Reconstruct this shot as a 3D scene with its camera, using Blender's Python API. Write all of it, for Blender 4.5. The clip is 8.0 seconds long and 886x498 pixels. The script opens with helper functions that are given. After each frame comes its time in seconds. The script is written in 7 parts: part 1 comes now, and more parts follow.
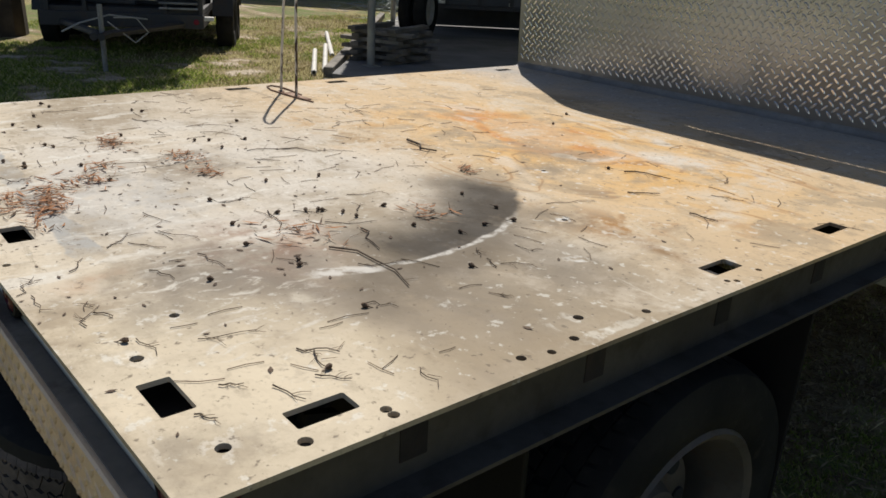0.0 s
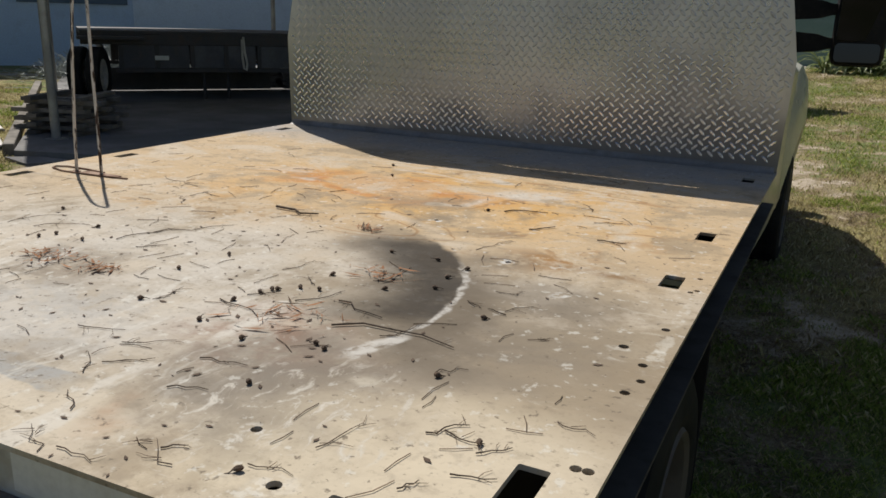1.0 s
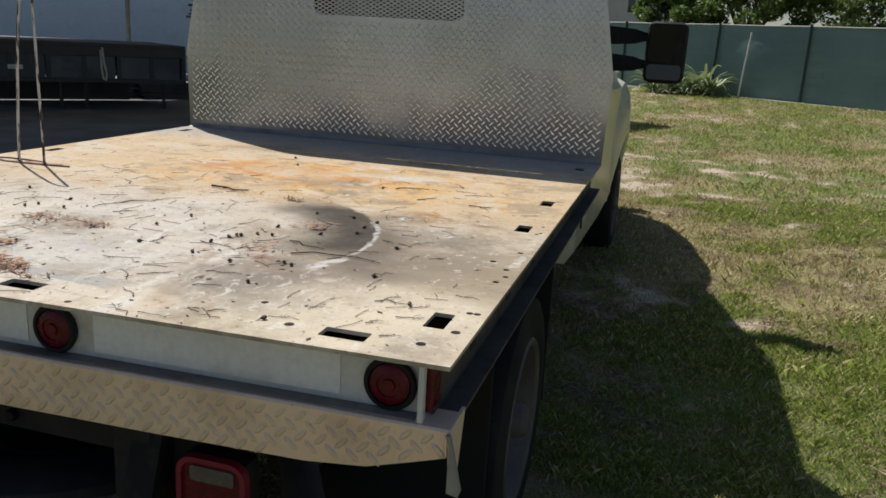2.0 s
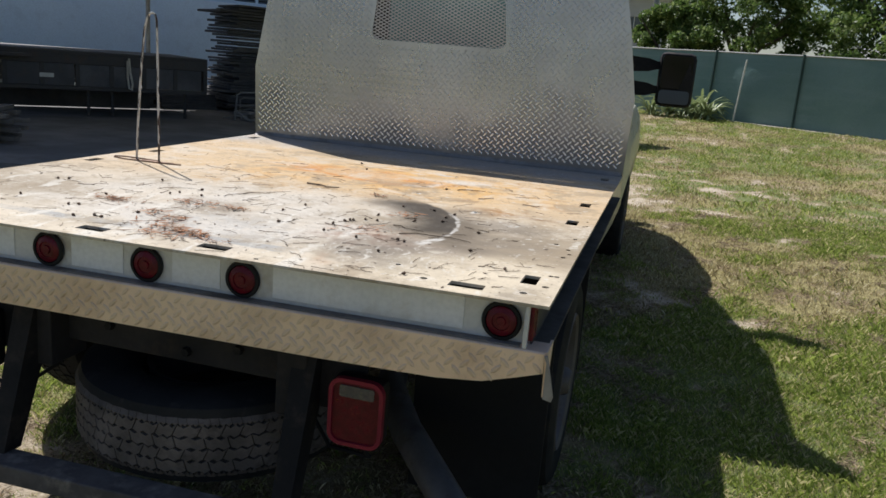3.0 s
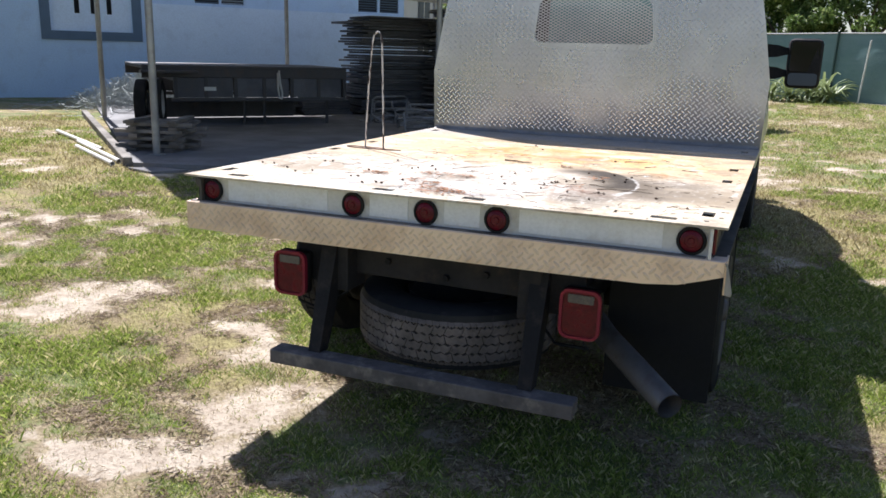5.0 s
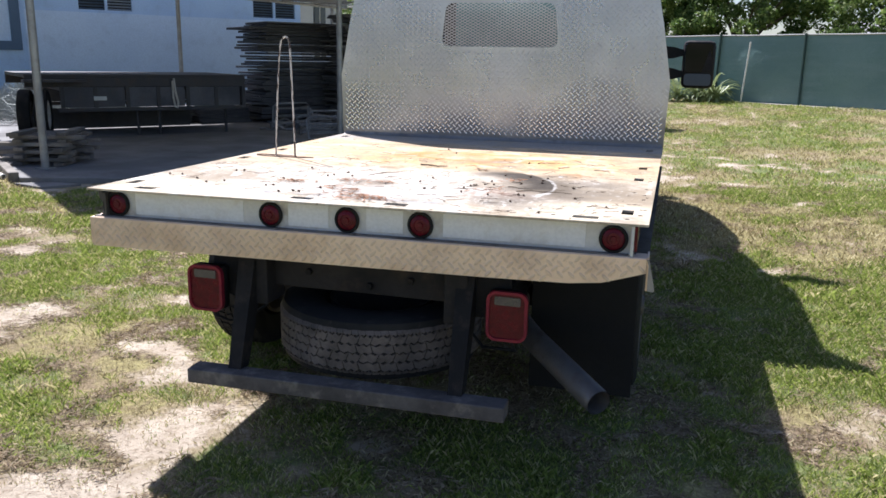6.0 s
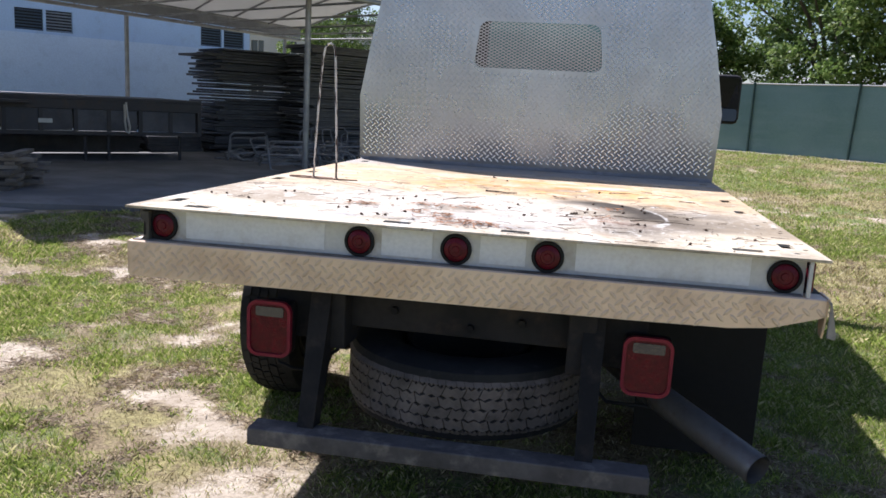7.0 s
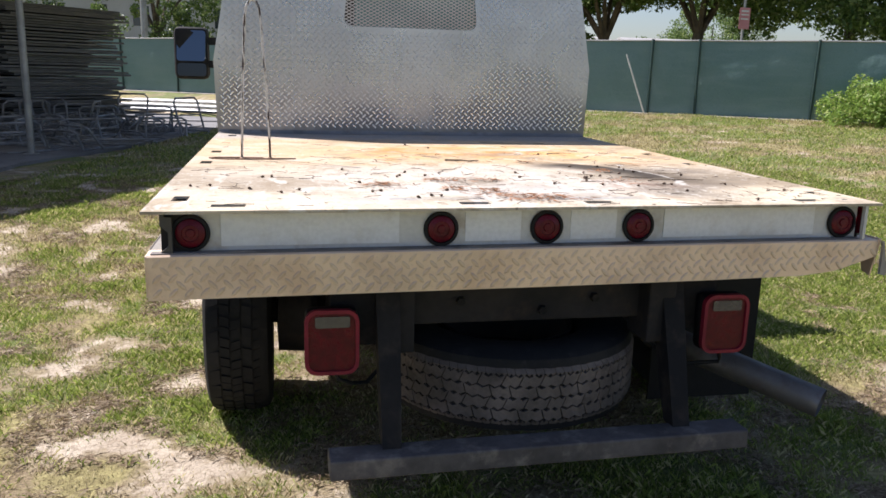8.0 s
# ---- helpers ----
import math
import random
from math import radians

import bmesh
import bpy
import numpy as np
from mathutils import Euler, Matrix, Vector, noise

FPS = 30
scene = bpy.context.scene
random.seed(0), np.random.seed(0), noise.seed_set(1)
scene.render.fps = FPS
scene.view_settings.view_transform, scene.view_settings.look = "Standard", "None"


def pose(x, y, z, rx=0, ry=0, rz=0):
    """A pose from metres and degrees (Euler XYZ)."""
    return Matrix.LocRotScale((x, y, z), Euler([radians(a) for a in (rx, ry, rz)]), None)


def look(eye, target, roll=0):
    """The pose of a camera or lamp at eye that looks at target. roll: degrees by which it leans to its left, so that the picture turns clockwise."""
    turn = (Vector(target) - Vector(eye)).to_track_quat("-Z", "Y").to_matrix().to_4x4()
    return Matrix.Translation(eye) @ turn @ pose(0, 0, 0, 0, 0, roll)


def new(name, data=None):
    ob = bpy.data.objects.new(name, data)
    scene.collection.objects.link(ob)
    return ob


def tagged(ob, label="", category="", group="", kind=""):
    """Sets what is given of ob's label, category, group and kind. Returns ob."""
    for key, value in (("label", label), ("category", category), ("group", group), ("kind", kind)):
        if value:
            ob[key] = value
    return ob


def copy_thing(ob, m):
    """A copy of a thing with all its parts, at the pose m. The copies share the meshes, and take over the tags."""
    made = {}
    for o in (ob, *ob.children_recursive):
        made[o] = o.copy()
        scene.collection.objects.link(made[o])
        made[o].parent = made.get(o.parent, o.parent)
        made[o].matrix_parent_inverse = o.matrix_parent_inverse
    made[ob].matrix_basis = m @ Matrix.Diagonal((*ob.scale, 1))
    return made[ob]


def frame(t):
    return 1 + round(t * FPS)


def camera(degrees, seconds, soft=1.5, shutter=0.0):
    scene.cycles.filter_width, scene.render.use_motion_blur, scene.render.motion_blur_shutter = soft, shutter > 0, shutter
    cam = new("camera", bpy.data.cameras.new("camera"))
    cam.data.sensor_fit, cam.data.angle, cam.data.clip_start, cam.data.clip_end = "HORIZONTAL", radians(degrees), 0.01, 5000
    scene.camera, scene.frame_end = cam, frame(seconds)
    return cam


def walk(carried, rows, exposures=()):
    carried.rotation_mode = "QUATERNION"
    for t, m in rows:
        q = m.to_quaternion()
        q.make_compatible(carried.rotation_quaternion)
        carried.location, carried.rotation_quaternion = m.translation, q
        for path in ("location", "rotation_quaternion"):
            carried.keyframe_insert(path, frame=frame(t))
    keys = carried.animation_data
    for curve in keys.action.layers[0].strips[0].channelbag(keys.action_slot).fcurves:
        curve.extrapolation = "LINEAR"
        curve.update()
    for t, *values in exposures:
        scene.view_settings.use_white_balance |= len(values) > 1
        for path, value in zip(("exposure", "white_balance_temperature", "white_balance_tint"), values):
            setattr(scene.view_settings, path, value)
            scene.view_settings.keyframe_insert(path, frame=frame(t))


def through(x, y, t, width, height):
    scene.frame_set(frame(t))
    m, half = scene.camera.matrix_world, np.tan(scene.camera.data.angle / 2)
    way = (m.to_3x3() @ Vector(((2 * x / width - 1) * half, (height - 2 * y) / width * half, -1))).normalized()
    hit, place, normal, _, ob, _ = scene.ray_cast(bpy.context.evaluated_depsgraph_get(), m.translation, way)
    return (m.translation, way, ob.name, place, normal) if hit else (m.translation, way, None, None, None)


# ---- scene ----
cam = camera(58.1, 8.0, soft=1.6)
PATH = [
    (0, (1.949, -0.194, 1.658), (0.522, 1.011, 0.941), 3.0),
    (0.2, (1.760, -0.217, 1.624), (0.414, 1.093, 0.938), 1.1),
    (0.4, (1.614, -0.213, 1.620), (0.385, 1.170, 0.862), -2.7),
    (0.5, (1.544, -0.251, 1.628), (0.307, 1.122, 0.863), -4.5),
    (0.7, (1.465, -0.329, 1.625), (0.304, 1.098, 0.839), -3.6),
    (1, (1.426, -0.568, 1.63), (0.584, 1.157, 1.07), 1.8),
    (1.2, (1.425, -0.728, 1.659), (0.690, 1.034, 1.064), 3.3),
    (1.5, (1.491, -0.923, 1.674), (0.89, 0.921, 1.182), 4.2),
    (1.7, (1.564, -1.053, 1.63), (1.03, 0.806, 1.121), 3.5),
    (2.8, (1.481, -1.824, 1.66), (0.98, 0.051, 1.179), 3.4),
    (3, (1.452, -1.934, 1.655), (0.952, -0.055, 1.19), 4.8),
    (3.3, (1.486, -2.164, 1.675), (0.880, -0.304, 1.261), 3.8),
    (3.5, (1.521, -2.269, 1.647), (0.936, -0.397, 1.258), 4.4),
    (3.7, (1.582, -2.405, 1.611), (1.010, -0.544, 1.153), 3.1),
    (4, (1.601, -2.542, 1.626), (1.001, -0.706, 1.109), 3.3),
    (4.5, (1.489, -2.756, 1.631), (0.8, -0.95, 1.122), 2.4),
    (4.8, (1.375, -2.907, 1.625), (0.604, -1.145, 1.075), 1.3),
    (5, (1.362, -2.972, 1.646), (0.612, -1.181, 1.165), 1.7),
    (5.2, (1.362, -3.003, 1.661), (0.682, -1.172, 1.227), 1.8),
    (6.3, (1.127, -2.887, 1.604), (0.645, -1.005, 1.129), 2.1),
    (6.5, (0.964, -2.796, 1.55), (0.51, -0.892, 1.142), 3.1),
    (6.8, (0.683, -2.689, 1.523), (0.259, -0.772, 1.141), 1.2),
    (7, (0.457, -2.626, 1.478), (0.098, -0.691, 1.1180), 3.1),
    (7.2, (0.222, -2.624, 1.450), (-0.016, -0.680, 1.0460), 4.0),
    (7.5, (-0.155, -2.517, 1.480), (-0.181, -0.570, 1.0210), 3.4),
    (7.7, (-0.423, -2.469, 1.428), (-0.284, -0.501, 1.0925), 2.3),
    (8, (-0.823, -2.329, 1.448), (-0.433, -0.414, 1.0205), 1.5),
]
EXPOSURES = ((0.0, -0.02, 6450, 10), (1.0, -0.20, 6450, 10), (1.7, -0.05, 6300, 10.5), (2.8, 0.21, 6100, 11), (3.5, 0.37, 5950, 14), (4.5, 0.93, 5900, 16), (5.2, 0.96, 5850, 16), (7.0, 0.88, 5750, 18), (8.0, 0.80, 6080, 18))

walk(cam, [(t, look(eye, target, roll)) for t, eye, target, roll in PATH], EXPOSURES)

# ---- sky and sun ----
TO_SUN = Vector((-0.433, 0.359, 0.697)).normalized()
world = bpy.data.worlds.new("sky")
scene.world = world
world.use_nodes = True
wt = world.node_tree
sky = wt.nodes.new("ShaderNodeTexSky")
sky.sky_type = "NISHITA"
sky.sun_disc = False
sky.sun_elevation = math.asin(TO_SUN.z)
sky.sun_rotation = math.atan2(TO_SUN.x, TO_SUN.y)
sky.air_density, sky.dust_density, sky.ozone_density = 1.0, 1.1, 1.0
wt.nodes["Background"].inputs["Strength"].default_value = 0.067
wt.links.new(sky.outputs["Color"], wt.nodes["Background"].inputs["Color"])
sun_data = bpy.data.lights.new("sun", "SUN")
sun_data.energy, sun_data.angle, sun_data.color = 5.0, radians(0.53), (1.0, 0.95, 0.86)
sun = new("sun", sun_data)
sun.matrix_world = look(TO_SUN * 60, (0, 0, 0))


# ---- node helpers ----
class Tree:
    """Short hand for building a node material."""

    def __init__(self, name, kind="MATERIAL"):
        self.mat = bpy.data.materials.new(name)
        self.mat.use_nodes = True
        self.nt = self.mat.node_tree
        self.bsdf = self.nt.nodes["Principled BSDF"]

    def put(self, socket, value):
        if isinstance(value, bpy.types.NodeSocket):
            self.nt.links.new(value, socket)
        elif isinstance(value, tuple) and socket.type == "RGBA":
            socket.default_value = (*value, 1)
        else:
            socket.default_value = value

    def node(self, kind, values=(), operation="", interpolation="", blend=""):
        n = self.nt.nodes.new(kind)
        if operation:
            n.operation = operation
        if interpolation:
            n.interpolation_type = interpolation
        if blend:
            n.data_type, n.blend_type = "RGBA", blend
        for k, v in dict(values).items():
            self.put(n.inputs[k], v)
        return n

    def coord(self, which="Object"):
        return self.node("ShaderNodeTexCoord").outputs[which]

    def noise(self, vec, scale, detail=4.0, rough=0.55, distort=0.0):
        return self.node("ShaderNodeTexNoise", {"Vector": vec, "Scale": scale, "Detail": detail, "Roughness": rough, "Distortion": distort}).outputs["Fac"]

    def ramp(self, v, a, b, to0=0.0, to1=1.0):
        return self.node("ShaderNodeMapRange", {"Value": v, "From Min": a, "From Max": b, "To Min": to0, "To Max": to1}, interpolation="SMOOTHSTEP").outputs[0]

    def math(self, op, a, b=0.0):
        return self.node("ShaderNodeMath", {0: a, 1: b}, operation=op).outputs[0]

    def mix(self, f, a, b, blend="MIX"):
        n = self.node("ShaderNodeMix", blend=blend)
        self.put(n.inputs[0], f), self.put(n.inputs[6], a), self.put(n.inputs[7], b)
        return n.outputs[2]

    def vadd(self, a, b, op="ADD"):
        return self.node("ShaderNodeVectorMath", {0: a, 1: b}, operation=op).outputs[0]

    def vscale(self, a, s):
        return self.node("ShaderNodeVectorMath", {0: a, "Scale": s}, operation="SCALE").outputs[0]

    def dist(self, a, b):
        return self.node("ShaderNodeVectorMath", {0: a, 1: b}, operation="DISTANCE").outputs["Value"]

    def stretch(self, vec, sx, sy, sz):
        return self.node("ShaderNodeVectorMath", {0: vec, 1: (sx, sy, sz)}, operation="MULTIPLY").outputs[0]

    def bump(self, height, strength, distance=0.01):
        self.put(self.bsdf.inputs["Normal"], self.node("ShaderNodeBump", {"Height": height, "Strength": strength, "Distance": distance}).outputs[0])

    def done(self, color=None, rough=None, metal=None, spec=None):
        for k, v in (("Base Color", color), ("Roughness", rough), ("Metallic", metal), ("Specular IOR Level", spec)):
            if v is not None:
                self.put(self.bsdf.inputs[k], v)
        return self.mat


def worn(name, a, b, rough=0.6, metal=0.0, big=2.0, fine=40.0, dirt=None, dirt_amount=0.35, bump=0.15, spread=0.12, by_object=False, gloss=0.5):
    """A painted or raw surface: two tones at a broad scale, a fine grain, and patches of dirt."""
    t = Tree(name)
    p = t.coord()
    if by_object:
        info = t.node("ShaderNodeObjectInfo").outputs["Random"]
        p = t.vadd(p, t.vscale(t.node("ShaderNodeCombineXYZ", {0: info, 1: info, 2: info}).outputs[0], 37.0))
    n1, n2 = t.noise(p, big, 5), t.noise(p, fine, 3)
    c = t.mix(t.ramp(n1, 0.35, 0.65), a, b)
    if by_object:
        c = t.mix(t.math("MULTIPLY", info, 0.35), c, tuple(0.45 * k for k in b))
    if dirt:
        c = t.mix(t.math("MULTIPLY", t.ramp(t.noise(p, big * 2.7, 6, 0.65), 0.5, 0.7), dirt_amount), c, dirt)
    c = t.mix(t.ramp(n2, 0.3, 0.75, 0.0, 0.25), c, tuple(0.6 * k for k in a))
    t.bump(n2, bump, 0.004)
    return t.done(c, t.ramp(n1, 0.3, 0.7, max(0.05, rough - spread), min(1.0, rough + spread)), metal, gloss)


# ---- geometry helpers ----
def part(name, bm, material, parent=None, label="", kind="", smooth=False, category="", group=""):
    """Links a bmesh as one mesh object under a thing or a part."""
    me = bpy.data.meshes.new(name)
    bmesh.ops.recalc_face_normals(bm, faces=bm.faces)
    bm.to_mesh(me)
    bm.free()
    for f in me.polygons:
        f.use_smooth = smooth
    me.materials.append(material)
    ob = new(name, me)
    if smooth:
        me.set_sharp_from_angle(angle=radians(35))
    ob.parent = parent
    return tagged(ob, label, category, group, kind)


def thing(name, place, label, category, group="", turn=0.0):
    ob = new(name)
    ob.empty_display_size = 0.2
    ob.matrix_basis = pose(*place, 0, 0, turn)
    return tagged(ob, label, category, group)


def box(bm, x0, x1, y0, y1, z0, z1, bevel=0.0, m=None):
    vs = [bm.verts.new((x, y, z)) for z in (z0, z1) for y in (y0, y1) for x in (x0, x1)]
    fs = [bm.faces.new([vs[i] for i in q]) for q in ((0, 2, 3, 1), (4, 5, 7, 6), (0, 1, 5, 4), (2, 6, 7, 3), (0, 4, 6, 2), (1, 3, 7, 5))]
    if bevel:
        es = {e for f in fs for e in f.edges}
        out = bmesh.ops.bevel(bm, geom=list(es), offset=bevel, segments=2, affect="EDGES", profile=0.5)
        vs = list({v for f in out["faces"] for v in f.verts} | {v for v in vs if v.is_valid})
    if m is not None:
        bmesh.ops.transform(bm, matrix=m, verts=vs)
    return vs


def sweep(bm, pts, r, seg=8, caps=True, r_end=None):
    """A round bar along points."""
    pts = [Vector(p) for p in pts]
    rings, n = [], len(pts)
    side = None
    for i, p in enumerate(pts):
        d = (pts[min(i + 1, n - 1)] - pts[max(i - 1, 0)]).normalized()
        if side is None:
            side = d.orthogonal().normalized()
        side = (side - d * side.dot(d)).normalized()
        up = d.cross(side)
        rr = r if r_end is None else r + (r_end - r) * i / (n - 1)
        rings.append([bm.verts.new(p + rr * (math.cos(a) * side + math.sin(a) * up)) for a in (2 * math.pi * k / seg for k in range(seg))])
    for a, b in zip(rings, rings[1:]):
        for k in range(seg):
            bm.faces.new((a[k], a[(k + 1) % seg], b[(k + 1) % seg], b[k]))
    if caps:
        bm.faces.new(rings[0][::-1]), bm.faces.new(rings[-1])
    return rings


def lathe(bm, profile, axis="x", seg=40, m=None, closed=False, caps=True):
    """Turns a profile of (along, radius) round an axis."""
    rings = []
    for h, r in profile:
        ring = []
        for k in range(seg):
            a = 2 * math.pi * k / seg
            c, s = r * math.cos(a), r * math.sin(a)
            p = {"x": (h, c, s), "y": (c, h, s), "z": (c, s, h)}[axis]
            ring.append(bm.verts.new(m @ Vector(p) if m is not None else p))
        rings.append(ring)
    pairs = list(zip(rings, rings[1:])) + ([(rings[-1], rings[0])] if closed else [])
    for a, b in pairs:
        for k in range(seg):
            bm.faces.new((a[k], a[(k + 1) % seg], b[(k + 1) % seg], b[k]))
    if not closed and caps:
        for ring in (rings[0], rings[-1]):
            bm.faces.new(ring)
    return rings


def plate(bm, loops, thick, axis="z", level=0.0):
    """A flat plate with openings: the first loop is its outline, the others go through it."""
    edges = []
    put = {"z": lambda a, b: (a, b, level), "y": lambda a, b: (a, level, b), "x": lambda a, b: (level, a, b)}[axis]
    for loop in loops:
        vs = [bm.verts.new(put(a, b)) for a, b in loop]
        edges += [bm.edges.new((vs[i], vs[(i + 1) % len(vs)])) for i in range(len(vs))]
    faces = [g for g in bmesh.ops.triangle_fill(bm, use_beauty=True, edges=edges)["geom"] if isinstance(g, bmesh.types.BMFace)]
    out = bmesh.ops.extrude_face_region(bm, geom=faces)
    push = {"z": (0, 0, -thick), "y": (0, thick, 0), "x": (thick, 0, 0)}[axis]
    bmesh.ops.translate(bm, vec=push, verts=[g for g in out["geom"] if isinstance(g, bmesh.types.BMVert)])


def rect(x, y, w, h, r=0.004, n=3):
    out = []
    for cx, cy, a0 in ((w / 2 - r, h / 2 - r, 0), (-w / 2 + r, h / 2 - r, 90), (-w / 2 + r, -h / 2 + r, 180), (w / 2 - r, -h / 2 + r, 270)):
        for k in range(n + 1):
            a = radians(a0 + 90 * k / n)
            out.append((x + cx + r * math.cos(a), y + cy + r * math.sin(a)))
    return out


def disc(x, y, r, n=12):
    return [(x + r * math.cos(2 * math.pi * k / n), y + r * math.sin(2 * math.pi * k / n)) for k in range(n)]


def loft(bm, sections, caps=True, wrap=True):
    rings = [[bm.verts.new(p) for p in s] for s in sections]
    n = len(rings[0])
    for a, b in zip(rings, rings[1:]):
        for k in range(n if wrap else n - 1):
            bm.faces.new((a[k], a[(k + 1) % n], b[(k + 1) % n], b[k]))
    if caps:
        bm.faces.new(rings[0][::-1]), bm.faces.new(rings[-1])
    return rings


def raw_mesh(name, verts, faces, material, parent=None, label="", kind="", category=""):
    """One object from arrays, for what is made of very many small pieces."""
    me = bpy.data.meshes.new(name)
    me.vertices.add(len(verts))
    me.vertices.foreach_set("co", np.asarray(verts, dtype=np.float32).ravel())
    k = faces.shape[1]
    me.loops.add(faces.size)
    me.loops.foreach_set("vertex_index", faces.astype(np.int32).ravel())
    me.polygons.add(len(faces))
    me.polygons.foreach_set("loop_start", np.arange(0, faces.size, k, dtype=np.int32))
    me.update(calc_edges=True)
    me.materials.append(material)
    ob = new(name, me)
    ob.parent = parent
    return tagged(ob, label, category, "", kind)


def lattice(x, y, size, seed):
    """Smooth value noise of numpy arrays, 0 to 1."""
    rs = np.random.RandomState(seed)
    grid = rs.rand(257, 257)
    u, v = x / size, y / size
    i, j = np.floor(u).astype(int), np.floor(v).astype(int)
    fu, fv = u - i, v - j
    fu, fv = fu * fu * (3 - 2 * fu), fv * fv * (3 - 2 * fv)
    i, j = i % 256, j % 256
    return (grid[i, j] * (1 - fu) + grid[i + 1, j] * fu) * (1 - fv) + (grid[i, j + 1] * (1 - fu) + grid[i + 1, j + 1] * fu) * fv


# ---- materials ----
def deck_material():
    """Worn pale plate: bleached paint, rust run-off, a scorched patch with a bare weld arc, and grime."""
    t = Tree("deck_plate")
    p = t.coord()
    flat = t.stretch(p, 1, 1, 0)

    def shifted(scale, amount):
        n = t.node("ShaderNodeTexNoise", {"Vector": p, "Scale": scale, "Detail": 5.0}).outputs["Color"]
        return t.vadd(flat, t.vscale(t.vadd(t.stretch(n, 1, 1, 0), (0.5, 0.5, 0), "SUBTRACT"), amount))

    q, q2 = shifted(3.5, 0.30), shifted(14.0, 0.045)

    def near(x, y, far, close, sx=1.0, sy=1.0, at=None):
        return t.ramp(t.dist(t.stretch(at or q, sx, sy, 0), (x * sx, y * sy, 0)), far, close)

    def both(*fs):
        f = fs[0]
        for g in fs[1:]:
            f = t.math("MULTIPLY", f, g)
        return f

    patchy = t.noise(p, 4.5, 7, 0.66)
    fine = t.noise(p, 12.0, 6, 0.68)
    x, y = (t.node("ShaderNodeSeparateXYZ", {0: q}).outputs[k] for k in (0, 1))
    x2, y2 = (t.node("ShaderNodeSeparateXYZ", {0: q2}).outputs[k] for k in (0, 1))
    c = t.mix(t.ramp(t.noise(p, 2.0, 6, 0.6), 0.38, 0.60), (0.37, 0.310, 0.232), (0.53, 0.455, 0.355))
    # yellowed paint towards the headboard and along the rear edge
    c = t.mix(t.ramp(y, 0.85, 1.55, 0.0, 0.9), c, (0.58, 0.43, 0.265))
    c = t.mix(both(t.ramp(y, 0.50, 0.20), t.ramp(patchy, 0.36, 0.56, 0.2, 0.85)), c, (0.66, 0.565, 0.42))
    # bright bleached paint
    c = t.mix(both(near(-0.05, 0.62, 0.95, 0.35, 0.8, 1.25), t.ramp(patchy, 0.36, 0.56, 0.1, 1.0)), c, (0.575, 0.525, 0.455))
    # smoky grime round the arc
    c = t.mix(both(near(0.80, 0.50, 0.42, 0.10, 0.9, 1.3), t.ramp(patchy, 0.34, 0.58, 0.25, 0.95)), c, (0.23, 0.185, 0.135))
    c = t.mix(both(t.ramp(x, 0.45, 0.85), t.ramp(y, 1.45, 1.0), t.ramp(y, 0.22, 0.5), t.ramp(patchy, 0.36, 0.60, 0.35, 0.8)), c, (0.38, 0.305, 0.21))
    c = t.mix(both(near(0.98, 0.82, 0.42, 0.10, 1.3, 0.8), t.ramp(fine, 0.36, 0.60, 0.35, 0.9)), c, (0.30, 0.245, 0.175))
    c = t.mix(both(near(0.62, 0.27, 0.36, 0.08, 0.7, 1.5), t.ramp(fine, 0.42, 0.60, 0.0, 0.5)), c, (0.30, 0.25, 0.19))
    c = t.mix(both(near(-0.15, 0.60, 0.22, 0.05), t.ramp(fine, 0.42, 0.60, 0.0, 0.6)), c, (0.30, 0.25, 0.20))
    # rust, drawn out in swirls with pale tide lines
    swirl = t.noise(t.stretch(flat, 1.0, 2.1, 1), 1.5, 2, 0.4, 2.6)
    zone = near(0.22, 1.78, 0.66, 0.25, 0.62, 1.25)
    c = t.mix(both(zone, t.ramp(swirl, 0.36, 0.50, 0.25, 1.0)), c, (0.63, 0.39, 0.155))
    core = near(0.02, 1.80, 0.46, 0.10, 0.75, 1.7)
    c = t.mix(both(core, t.ramp(swirl, 0.42, 0.54, 0.25, 0.95)), c, (0.52, 0.215, 0.065))
    line = t.ramp(t.math("ABSOLUTE", t.math("SUBTRACT", swirl, 0.565)), 0.022, 0.006)
    c = t.mix(both(line, near(0.45, 1.8, 0.9, 0.4), t.ramp(patchy, 0.4, 0.5, 0.1, 0.8)), c, (0.36, 0.20, 0.085))
    c = t.mix(both(near(0.35, 1.85, 1.0, 0.35, 0.8, 1.5), t.ramp(swirl, 0.58, 0.68, 0.0, 0.75)), c, (0.60, 0.565, 0.51))
    c = t.mix(both(near(0.60, 1.97, 0.24, 0.08, 0.6, 1.8), t.ramp(patchy, 0.40, 0.58, 0.0, 0.8)), c, (0.60, 0.575, 0.53))
    c = t.mix(both(near(-0.66, 2.17, 0.22, 0.08, 0.8, 2.0), t.ramp(patchy, 0.42, 0.58, 0.0, 0.7)), c, (0.58, 0.565, 0.53))
    c = t.mix(both(near(-0.35, 1.35, 0.55, 0.1, 0.8, 1.5), t.ramp(fine, 0.46, 0.60, 0.0, 0.75)), c, (0.56, 0.34, 0.14))
    # rust-brown run from the side slot
    run = both(t.ramp(t.math("ABSOLUTE", t.math("SUBTRACT", y2, 1.235)), 0.045, 0.0), t.ramp(x, 0.50, 0.75), t.ramp(x, 1.14, 1.04))
    c = t.mix(both(run, t.ramp(fine, 0.36, 0.56, 0.2, 0.9)), c, (0.24, 0.145, 0.07))
